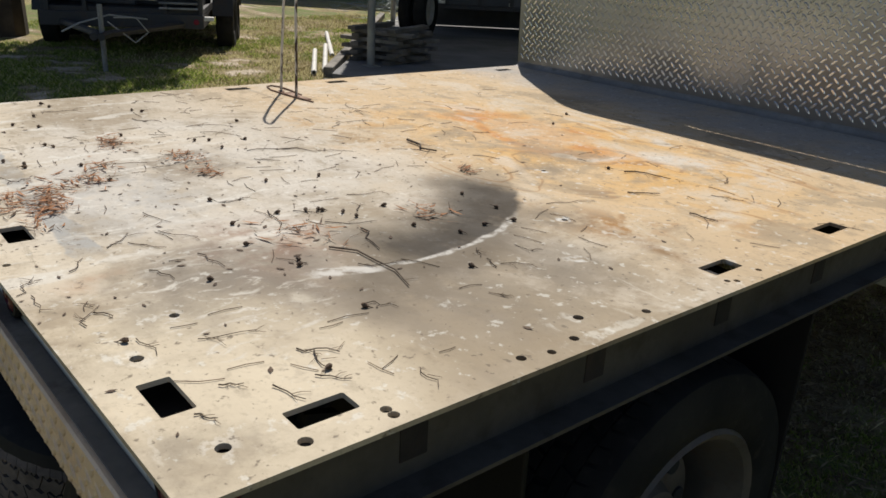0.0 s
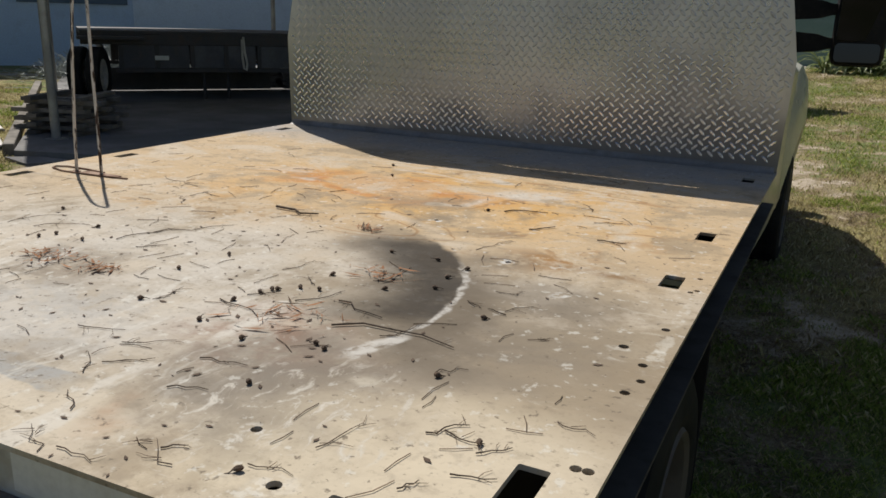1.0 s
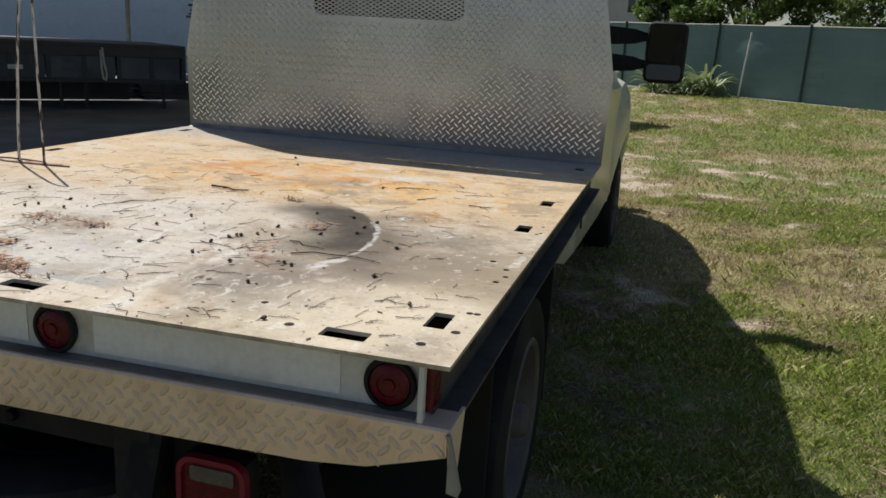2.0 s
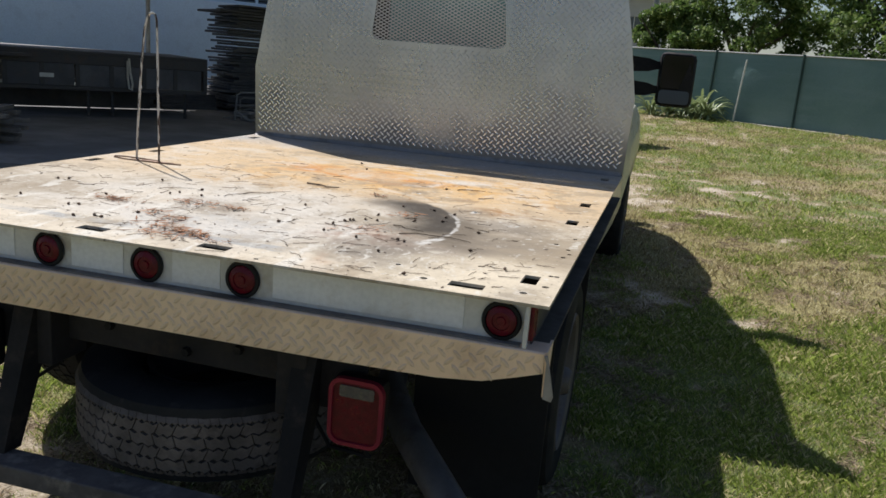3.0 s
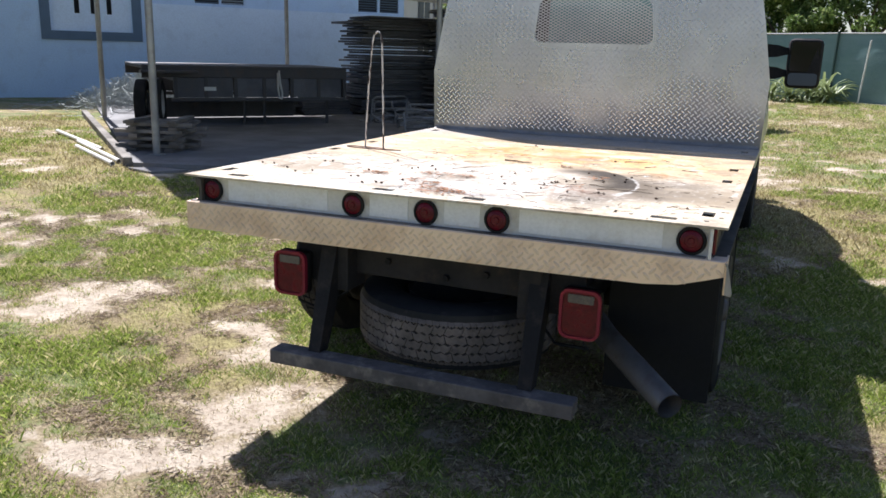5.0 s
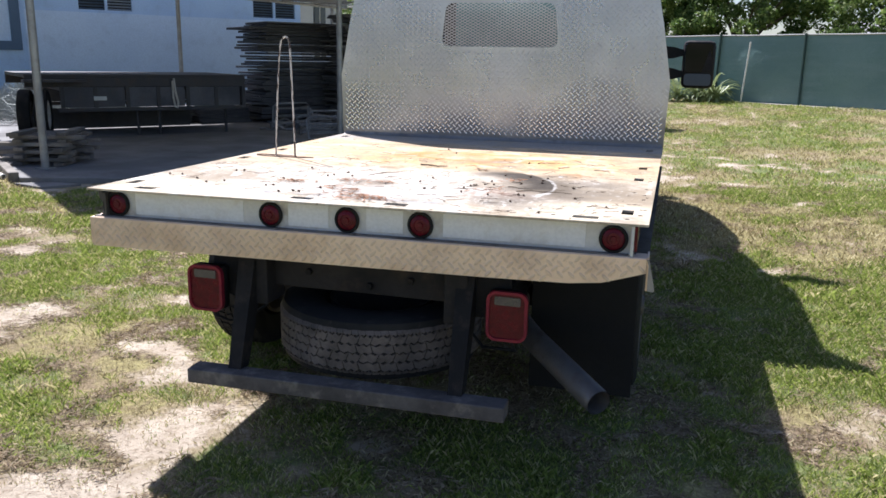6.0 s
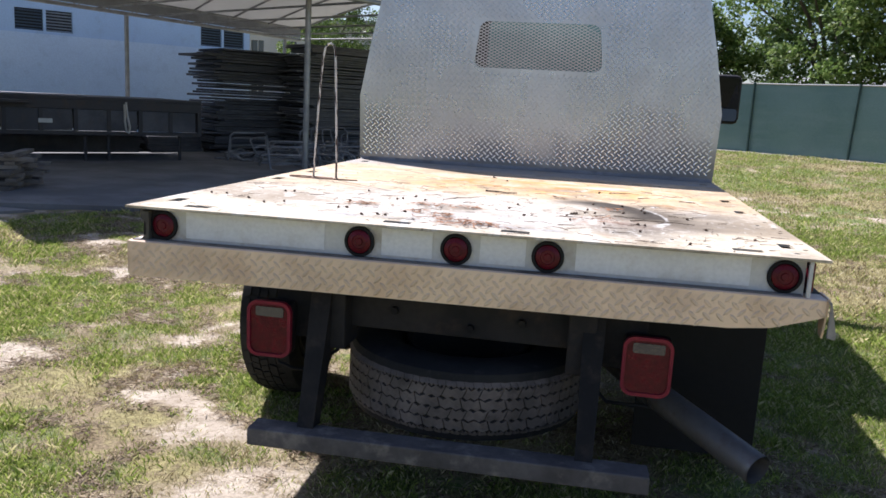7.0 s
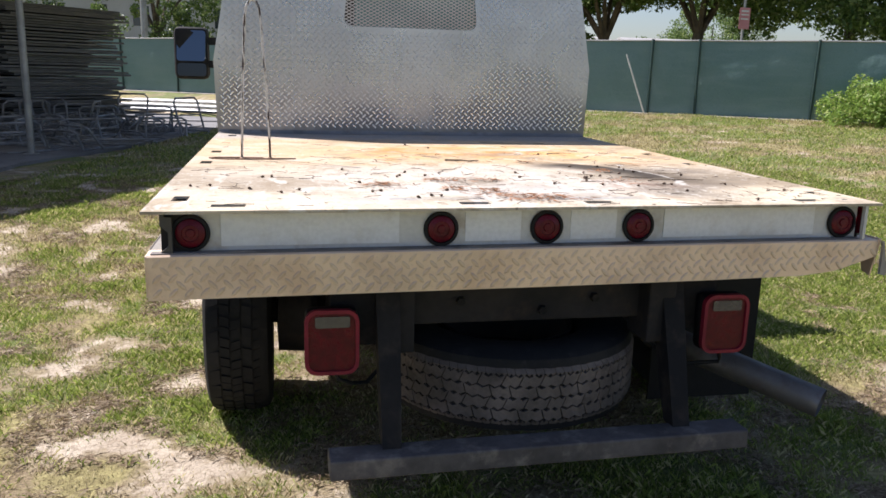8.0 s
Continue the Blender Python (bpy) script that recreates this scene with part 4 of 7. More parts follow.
def build_headboard():
    zs = [DECK_Z + 0.001, 1.2, 1.5, 1.75, 1.9, 2.1, 2.25, 2.32, 2.36, 2.38]
    outline = [(half_width(z), z) for z in zs] + [(-half_width(z), z) for z in reversed(zs)]
    hole = [(0.005 + x * (1.0 - 0.249 * (z - 1.735)), z) for x, z in rect(0.0, 1.888, 0.872, 0.308, 0.055, 5)]
    bm = bmesh.new()
    plate(bm, [outline, hole], 0.004, "y", HEAD_Y)
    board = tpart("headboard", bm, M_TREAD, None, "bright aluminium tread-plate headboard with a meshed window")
    bm = bmesh.new()

    def ok(a, b):
        return abs(a) < half_width(b) - 0.02 and b > 1.085 and not (abs(a - 0.006) < 0.45 and abs(b - 1.885) < 0.175)

    lugs(bm, lug_grid(-1.24, 1.24, 1.06, 2.37, 0.0310, ok), lambda a, b, o: (a, HEAD_Y + 0.0006 - o, b), 0.042, 0.0125, 0.0026)
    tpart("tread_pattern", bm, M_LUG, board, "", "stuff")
    # bent strip added along its foot, coloured as the shaded deck's dark reflection
    bm = bmesh.new()
    loft(bm, [[(x, HEAD_Y - d, z) for d, z in ((0.0, DECK_Z + 0.024), (0.003, DECK_Z + 0.024), (0.006, DECK_Z + 0.014), (0.016, DECK_Z + 0.005), (0.034, DECK_Z + 0.0006), (0.0, DECK_Z + 0.0006))] for x in (-1.215, 1.215)])
    tpart("reflection_strip", bm, M_FOOTREFLECT, board, "added bent strip coloured as the dark reflection of the deck", "", True)
    # uprights behind it
    for x in (-1.12, -0.62, 0.62, 1.12):
        bm = bmesh.new()
        top = 2.2 if abs(x) < 1 else 1.7
        box(bm, x - 0.025, x + 0.025, HEAD_Y + 0.0045, HEAD_Y + 0.055, 0.95, top, 0.004)
        tpart("upright", bm, M_BLACK, board)
    # expanded mesh in the opening: lens-shaped openings between crossing strands
    bm = bmesh.new()
    px, pz = 0.040, 0.0105
    x0, x1, z0, z1 = -0.435, 0.447, 1.725, 2.045
    for k in range(int((x1 - x0) / px) + 24):
        for s in (1, -1):
            pts, xa = [], x0 + (k - 12) * px
            for j in range(int((z1 - z0) / pz) + 1):
                x = xa + s * j * px * 0.5
                if x0 <= x <= x1:
                    pts.append((x, HEAD_Y + 0.008 + 0.0015 * (j % 2), z0 + j * pz))
            if len(pts) > 1:
                sweep(bm, pts, 0.0040, 4, False)
    tpart("window_mesh", bm, M_MESHWIRE, board, "expanded steel mesh over the opening", "stuff")


def tyre_profile(width, radius, inner):
    h = width / 2
    return [(-h * 0.72, inner), (-h * 0.95, inner + 0.03), (-h * 1.02, inner + 0.075), (-h, radius - 0.05), (-h * 0.90, radius - 0.018), (-h * 0.72, radius - 0.008),
            (h * 0.72, radius - 0.008), (h * 0.90, radius - 0.018), (h, radius - 0.05), (h * 1.02, inner + 0.075), (h * 0.95, inner + 0.03), (h * 0.72, inner)]


def tread_blocks(bm, width, radius, m, seg=64, rows=5):
    """Chunky road tread."""
    for row in range(rows):
        u0 = -0.80 + 1.6 * row / rows
        u1 = u0 + 1.6 / rows * 0.84
        for k in range(seg):
            a0 = 2 * math.pi * (k + (0.5 if row % 2 else 0.0) + 0.12 * math.sin(3.1 * k + row)) / seg
            a1 = a0 + 2 * math.pi / seg * 0.80
            skew = 0.022 * (1 if row % 2 else -1)
            vs = []
            for r in (radius - 0.011, radius):
                for u, a in ((u0, a0), (u1, a0 + skew), (u1, a1 + skew), (u0, a1)):
                    drop = 0.010 if abs(u) > 0.7 else 0.0
                    vs.append(bm.verts.new(m @ Vector((u * width / 2, (r - drop) * math.cos(a), (r - drop) * math.sin(a)))))
            for q in ((4, 5, 6, 7), (0, 1, 5, 4), (1, 2, 6, 5), (2, 3, 7, 6), (3, 0, 4, 7)):
                bm.faces.new([vs[i] for i in q])


def tread_ribs(bm, width, radius, m, seg=46, rows=6):
    """All-season tread: ribs of close-set blocks with zigzag grooves between them."""
    for row in range(rows):
        u0, u1 = -0.86 + 1.72 * row / rows + 0.022, -0.86 + 1.72 * (row + 1) / rows - 0.022
        n = seg * 2 if row in (0, rows - 1) else (38, 44)[row % 2]
        for k in range(n):
            a0 = 2 * math.pi * (k + 0.37 * row + 0.10 * math.sin(2.3 * k)) / n
            a1 = a0 + 2 * math.pi / n * (0.95 + 0.10 * (math.sin(2.3 * k + 2.3) - math.sin(2.3 * k)))
            ring = []
            for j in range(5):
                f = j / 4
                ring.append((u0 + (0.06 if j % 2 else -0.01) * (row > 0), a0 + (a1 - a0) * f))
            for j in range(4, -1, -1):
                f = j / 4
                ring.append((u1 + (0.06 if j % 2 else -0.01) * (row < rows - 1), a0 + (a1 - a0) * f + (0.03 if row % 2 else -0.02)))
            low, top = [], []
            for u, a in ring:
                drop = 0.085 * max(0.0, abs(u) - 0.62)
                for r, out in ((radius - 0.010, low), (radius, top)):
                    out.append(bm.verts.new(m @ Vector((u * width / 2, (r - drop) * math.cos(a), (r - drop) * math.sin(a)))))
            bm.faces.new(top)
            for j in range(10):
                bm.faces.new((low[j], low[(j + 1) % 10], top[(j + 1) % 10], top[j]))


def build_wheel(place, width, radius, outward, name="wheel", m=None, seg=64):
    """A tyre with tread on a steel disc wheel with hand holes; outward is +1 or -1 along x."""
    m = m or Matrix.Translation(place)
    bm = bmesh.new()
    lathe(bm, tyre_profile(width, radius, 0.262), "x", 48, m, True)
    rubber = M_RUBBER if name == "wheel" else M_DUSTY
    carcass = M_RUBBER
    paint = M_RIM if abs(place[0] - 0.03) > 0.9 else M_UNDER
    wheel = tpart(name, bm, carcass, None, "worn black truck tyre on a white steel wheel" if name == "wheel" else "worn spare tyre slung flat under the tail", "", True)
    bm = bmesh.new()
    if name == "wheel":
        tread_blocks(bm, width, radius, m, seg, 5)
    else:
        tread_ribs(bm, width, radius, m)
    tpart("tread", bm, rubber, wheel, "", "stuff")
    bm = bmesh.new()
    h, s = width / 2, outward
    lathe(bm, [(s * h * 0.90, 0.292), (s * h * 1.0, 0.280), (s * h * 0.92, 0.262), (s * h * 0.55, 0.240), (s * h * 0.2, 0.222), (-s * h * 0.86, 0.25), (-s * h * 0.80, 0.23), (s * h * 0.08, 0.18), (s * h * 0.10, 0.10), (s * h * 0.35, 0.085), (s * h * 0.35, 0.02)], "x", 36, m, False, False)
    tpart("rim", bm, paint, wheel, "chalky white steel rim" if name == "wheel" else "dark steel rim", "", True)
    for k in range(8):
        a = 2 * math.pi * k / 8
        c = Vector((s * (h * 0.085 + 0.004), 0.145 * math.cos(a), 0.145 * math.sin(a)))
        bm = bmesh.new()
        lathe(bm, [(-0.004, 0.022), (0.003, 0.022)], "x", 10, m @ Matrix.Translation(c))
        tpart("hand_hole", bm, M_DARKGAP, wheel)
    bm = bmesh.new()
    lathe(bm, [(s * h * 0.3, 0.062), (s * h * 0.95, 0.058), (s * h * 1.08, 0.045), (s * h * 1.08, 0.01)], "x", 20, m)
    tpart("hub", bm, paint, wheel, "", "", True)
    return wheel


AXLE_Y, FRONT_Y = 1.205, 5.62


def build_running_gear():
    for s in (-1, 1):
        build_wheel((0.025 + s * 1.04, AXLE_Y, 0.395), 0.265, 0.438, s)
        build_wheel((s * 1.05, FRONT_Y, 0.365), 0.235, 0.41, s)
    bm = bmesh.new()
    sweep(bm, [(-1.0, AXLE_Y, 0.395), (1.0, AXLE_Y, 0.395)], 0.06, 14)
    lathe(bm, [(-0.17, 0.08), (-0.1, 0.16), (0.1, 0.16), (0.17, 0.08)], "x", 18, Matrix.Translation((0.0, AXLE_Y, 0.395)))
    tpart("rear_axle", bm, M_UNDER, None, "", "", True)
    for s in (-1, 1):
        bm = bmesh.new()
        lathe(bm, [(-0.085, 0.10), (-0.08, 0.185), (0.06, 0.195), (0.085, 0.17), (0.09, 0.06)], "x", 24, Matrix.Translation((0.025 + s * 0.80, AXLE_Y, 0.395)))
        tpart("brake_drum", bm, M_UNDER, None, "rusty dark brake drum", "", True)
        bm = bmesh.new()
        sweep(bm, [(0.025 + s * 0.66, AXLE_Y - 0.10, 0.30), (0.025 + s * 0.60, AXLE_Y - 0.16, 0.86)], 0.032, 12)
        tpart("shock_absorber", bm, M_UNDER, None, "", "", True)
    bm = bmesh.new()
    sweep(bm, [(-1.0, FRONT_Y, 0.36), (1.0, FRONT_Y, 0.36)], 0.05, 12)
    tpart("front_axle", bm, M_UNDER, None, "", "", True)
    # spare slung flat under the tail
    m = pose(0.005, 0.489, 0.420, 0, 0, 0) @ pose(0, 0, 0, -3, 90, 0)
    build_wheel((0, 0, 0), 0.275, 0.479, 1, "spare_wheel", m, 84)
    # rear crossmember and hanger plates
    bm = bmesh.new()
    box(bm, -0.47, 0.47, 0.215, 0.245, 0.62, 0.90, 0.006)
    tpart("rear_crossmember", bm, M_UNDER, None, "greasy dark frame crossmember with bolt heads")
    for x, z in ((-0.30, 0.80), (-0.24, 0.70), (0.05, 0.66), (0.24, 0.70), (0.30, 0.80)):
        bm = bmesh.new()
        lathe(bm, [(-0.02, 0.0145), (-0.006, 0.016), (0.0, 0.016)], "y", 6, Matrix.Translation((x, 0.215, z)))
        tpart("bolt", bm, M_BLACK)
    for x in (-0.46, 0.46):
        bm = bmesh.new()
        box(bm, x - 0.05, x + 0.05, 0.13, 0.30, 0.55, 0.905, 0.006)
        tpart("hanger_bracket", bm, M_UNDER)
    # leaf springs over the rear axle
    for x in (-0.55, 0.55):
        for k in range(4):
            bm = bmesh.new()
            ln = 0.62 - 0.12 * k
            sweep(bm, [(x, AXLE_Y - ln, 0.62 - 0.02 * k), (x, AXLE_Y - ln / 2, 0.53 - 0.025 * k), (x, AXLE_Y, 0.50 - 0.025 * k), (x, AXLE_Y + ln / 2, 0.53 - 0.025 * k), (x, AXLE_Y + ln, 0.62 - 0.02 * k)], 0.02, 4)
            tpart("leaf_spring", bm, M_UNDER)
    bm = bmesh.new()
    box(bm, 0.70, 1.185, 0.655, 0.667, 0.10, 0.904, 0.003)
    tpart("mud_flap", bm, M_RUBBER_TRIM, None, "black rubber mud flap")
    # mud flaps in front of the wheels
    for s in (-1, 1):
        bm = bmesh.new()
        box(bm, s * 0.93 - 0.27, s * 0.93 + 0.27, 1.60, 1.612, 0.30, 0.905, 0.003)
        tpart("mud_flap", bm, M_RUBBER_TRIM, None, "black rubber mud flap")
    # underride bar on two drop legs
    bm = bmesh.new()
    box(bm, -0.70, 0.72, -0.075, 0.03, 0.225, 0.290, 0.006, Matrix.Rotation(0.02, 4, "Z"))
    tpart("underride_bar", bm, M_TOWBAR, None, "dull square steel bar across the tail")
    for x in (-0.50, 0.50):
        bm = bmesh.new()
        y = rear_y(x)
        loft(bm, [[(x - 0.030, y - 0.045, 0.285), (x + 0.030, y - 0.045, 0.285), (x + 0.030, y + 0.03, 0.285), (x - 0.030, y + 0.03, 0.285)],
                  [(x - 0.040, y + 0.115, 0.80), (x + 0.040, y + 0.115, 0.80), (x + 0.040, y + 0.23, 0.80), (x - 0.040, y + 0.23, 0.80)]])
        tpart("drop_leg", bm, M_BLACK, None, "black flat steel drop leg")
    # square combination lamps
    for x, y in ((-0.682, 0.07), (0.687, 0.105)):
        bm = bmesh.new()
        box(bm, x - 0.082, x + 0.082, y, y + 0.075, 0.518, 0.722, 0.022)
        lamp = tpart("tail_lamp", bm, M_RUBBER_TRIM, None, "square red tail lamp with a clear reverse lens", "", True)
        bm = bmesh.new()
        plate(bm, [rect(x, 0.620, 0.170, 0.212, 0.040, 5), rect(x, 0.620, 0.146, 0.188, 0.030, 5)], 0.022, "y", y - 0.012)
        tpart("rim", bm, M_REDRIM, lamp, "pinkish red lens rim")
        bm = bmesh.new()
        plate(bm, [rect(x, 0.620, 0.148, 0.190, 0.030, 5)], 0.016, "y", y - 0.005)
        tpart("lens", bm, M_RED, lamp, "red plastic lens")
        bm = bmesh.new()
        plate(bm, [rect(x + 0.002, 0.686, 0.108, 0.036, 0.006, 3)], 0.018, "y", y - 0.009)
        tpart("reverse_lens", bm, M_CLEAR, lamp, "cloudy clear lens")
        bm = bmesh.new()
        s = 1 if x > 0 else -1
        box(bm, x - s * 0.20 if s > 0 else x, x if s > 0 else x + 0.20, y + 0.076, y + 0.086, 0.58, 0.90)
        tpart("bracket", bm, M_BLACK, lamp)
        bm = bmesh.new()
        sweep(bm, [(x + 0.01, y + 0.04, 0.53), (x + 0.02, y + 0.04, 0.48), (x + 0.05 - 0.02 * s, y + 0.06, 0.455), (x - 0.12 * s, y + 0.10, 0.44), (x - 0.22 * s, y + 0.16, 0.52)], 0.007, 6)
        tpart("wiring", bm, M_RUBBER_TRIM, lamp, "", "", True)
    # exhaust
    bm = bmesh.new()
    sweep(bm, [(0.56, 1.9, 0.50), (0.56, 0.86, 0.48), (0.60, 0.68, 0.46), (0.74, 0.46, 0.415), (1.08, 0.06, 0.315)], 0.055, 20, False)
    sweep(bm, [(0.74, 0.46, 0.415), (1.08, 0.06, 0.315)], 0.051, 20, False)
    tpart("exhaust_pipe", bm, M_EXHAUST, None, "grey steel exhaust tail pipe", "", True)


def build_cab():
    # lower cab and doors
    def section(y, hw, z0, z1, top, tz):
        return [(-hw + 0.05, y, z0), (-hw, y, z0 + 0.08), (-hw, y, z1 - 0.04), (-hw + 0.03, y, z1), (-top, y, tz - 0.05), (-top + 0.06, y, tz), (top - 0.06, y, tz), (top, y, tz - 0.05), (hw - 0.03, y, z1), (hw, y, z1 - 0.04), (hw, y, z0 + 0.08), (hw - 0.05, y, z0)]

    bm = bmesh.new()
    loft(bm, [section(3.07, 1.06, 0.46, 1.42, 0.84, 2.21), section(3.13, 1.11, 0.44, 1.44, 0.88, 2.26), section(4.35, 1.13, 0.42, 1.42, 0.88, 2.28), section(4.62, 1.13, 0.42, 1.40, 0.86, 2.20), section(5.15, 1.14, 0.45, 1.40, 0.86, 1.54)])
    cab = tpart("cab", bm, M_CREAM, None, "cream truck cab", "", True)
    bm = bmesh.new()
    plate(bm, [rect(0, 1.87, 1.36, 0.54, 0.07, 4)], 0.01, "y", 3.062)
    tpart("window_surround", bm, M_RUBBER_TRIM, cab, "black plate round the rear window")
    bm = bmesh.new()
    plate(bm, [rect(0.05, 1.87, 0.80, 0.40, 0.05, 4)], 0.006, "y", 3.054)
    tpart("rear_window", bm, M_WINDOW, cab, "cab rear window, teal tint with painted sky reflection")
    for s in (-1, 1):
        bm = bmesh.new()
        loft(bm, [[(s * 1.085, 3.35, 1.49), (s * 1.085, 4.55, 1.47), (s * 0.90, 4.25, 2.10), (s * 0.90, 3.35, 2.10)], [(s * 1.105, 3.35, 1.49), (s * 1.105, 4.55, 1.47), (s * 0.925, 4.25, 2.10), (s * 0.925, 3.35, 2.10)]])
        tpart("side_window", bm, M_WINDOW, cab)
        bm = bmesh.new()
        box(bm, s * 1.12 - 0.02, s * 1.12 + 0.002, 3.30, 3.308, 0.62, 1.42)
        tpart("door_seam", bm, M_DARKGAP, cab)
        bm = bmesh.new()
        box(bm, s * 1.13 - 0.02, s * 1.13 + 0.014, 3.42, 3.60, 1.22, 1.26, 0.006)
        tpart("door_handle", bm, M_BLACK, cab)
    # bonnet and nose
    def nose(y, hw, z0, z1):
        return [(-hw + 0.05, y, z0), (-hw, y, z0 + 0.06), (-hw, y, z1 - 0.10), (-hw + 0.10, y, z1 - 0.01), (-hw * 0.4, y, z1 + 0.03), (hw * 0.4, y, z1 + 0.03), (hw - 0.10, y, z1 - 0.01), (hw, y, z1 - 0.10), (hw, y, z0 + 0.06), (hw - 0.05, y, z0)]

    bm = bmesh.new()
    loft(bm, [nose(4.92, 1.02, 0.80, 1.44), nose(5.3, 1.05, 0.80, 1.55), nose(6.1, 1.04, 0.78, 1.55), nose(6.7, 0.98, 0.66, 1.46), nose(7.1, 0.90, 0.62, 1.32), nose(7.22, 0.80, 0.66, 1.15)])
    tpart("bonnet", bm, M_CREAM, None, "", "", True)
    bm = bmesh.new()
    box(bm, -1.05, 1.05, 7.16, 7.34, 0.50, 0.72, 0.03)
    tpart("front_bumper", bm, M_WHITE, None, "", "", True)
    # flared front wings with an open arch
    for s in (-1, 1):
        bm = bmesh.new()
        rows = []
        for k in range(17):
            a = math.pi * k / 16
            up = math.sin(a)
            flare = 0.085 * up ** 0.8
            y, z = FRONT_Y - 0.52 * math.cos(a), 0.46 + 0.52 * up ** 0.8
            yo = FRONT_Y - 0.80 * math.cos(a) * (1.05 if k < 8 else 1.22)
            zo = 0.50 + 0.93 * up ** 0.55
            rows.append([(s * (1.10 + flare), y, z), (s * (1.125 + flare), y - 0.02 * math.cos(a), z + 0.025 * up + 0.005), (s * (1.115 + flare), y * 0.65 + yo * 0.35, z * 0.60 + zo * 0.40), (s * (1.095 + flare), yo * 0.55 + y * 0.45, z * 0.32 + zo * 0.68), (s * (1.05 + flare), yo * 0.8 + y * 0.2, z * 0.12 + zo * 0.88), (s * 1.03, yo, zo), (s * 0.83, yo, zo + 0.01), (s * 0.83, y, z)])
        loft(bm, rows)
        tpart("front_wing", bm, M_CREAM, None, "flared cream front wing", "", True)
    # towing mirrors on two arms
    for s in (-1, 1):
        cx, cy, drop = s * (1.45 if s > 0 else 1.52), 4.44, 0.0 if s > 0 else -0.07
        bm = bmesh.new()
        box(bm, cx - 0.135, cx + 0.135, cy, cy + 0.10, 1.43 + drop, 1.835 + drop, 0.045)
        mirror = tpart("door_mirror", bm, M_BLACK, None, "large black two-pane towing mirror", "", True)
        for z0, z1 in ((1.57, 1.81), (1.455, 1.555)):
            bm = bmesh.new()
            plate(bm, [rect(0, 0, 0.225, z1 - z0, 0.025, 4)], 0.006, "y", 0.0)
            tip = ((3, 10) if s > 0 else (-9, 10)) if z0 > 1.5 else (-2, 6)
            bmesh.ops.transform(bm, matrix=pose(cx, cy - 0.012, (z0 + z1) / 2 + drop, tip[0], 0, s * tip[1]), verts=bm.verts)
            tpart("mirror_glass", bm, (M_MIRRORDARK if s > 0 else M_MIRRORSKY) if z0 > 1.5 else M_MIRROR, mirror, "silvered mirror pane")
        for z in (1.55, 1.73):
            bm = bmesh.new()
            loft(bm, [[(x, cy + y, z + drop + h * v) for y, v in ((0.028, -1), (0.078, -1), (0.078, 1), (0.028, 1))] for x, h in ((s * 1.06, 0.062), (s * 1.24, 0.048), (s * 1.30, 0.030), (cx, 0.026))])
            tpart("mirror_arm", bm, M_BLACK, mirror, "", "", True)


build_deck()
build_rear()
build_headboard()
build_running_gear()
build_cab()


# ---- bent rod standing on the deck ----
def build_rod():
    rod = thing("bent_steel_rod", (-0.94, 1.387, DECK_Z), "chipped white steel rod bent into a tall hoop", "steel rod")
    bm = bmesh.new()
    pts = [(-0.064, 0.0, 0.004), (-0.060, 0.004, 0.15), (-0.050, 0.015, 0.40), (-0.038, 0.030, 0.62), (-0.030, 0.037, 0.672), (-0.016, 0.040, 0.694), (0.0, 0.041, 0.698), (0.014, 0.040, 0.690), (0.024, 0.036, 0.664), (0.032, 0.028, 0.60), (0.047, 0.012, 0.36), (0.058, 0.004, 0.14), (0.061, 0.0, 0.004)]
    sweep(bm, pts, 0.0055, 8)
    part("hoop", bm, M_ROD, rod, "", "", True)
    bm = bmesh.new()
    sweep(bm, [(0.175, 0.01, 0.0036), (0.09, -0.004, 0.0036), (-0.02, -0.014, 0.0036), (-0.12, -0.016, 0.0036), (-0.195, 0.004, 0.0040), (-0.21, 0.03, 0.0040), (-0.17, 0.05, 0.0040), (-0.07, 0.052, 0.0036), (0.03, 0.04, 0.0036)], 0.0032, 7)
    box(bm, -0.05, 0.12, 0.0, 0.035, 0.0008, 0.0035)
    part("foot_ring", bm, M_RUSTROD, rod, "rusty foot bent round on the deck", "", True)
    for x in (-0.064, 0.061):
        bm = bmesh.new()
        lathe(bm, [(0.0, 0.014), (0.006, 0.013), (0.010, 0.007)], "z", 12, Matrix.Translation((x, 0, 0)))
        part("weld_foot", bm, M_RUSTROD, rod, "", "", True)


build_rod()


# ---- slab, carport and the things under it ----
def gz(x, y):
    return float(rise(np.array([x]), np.array([y]))[0])


SLAB_Z = 0.14


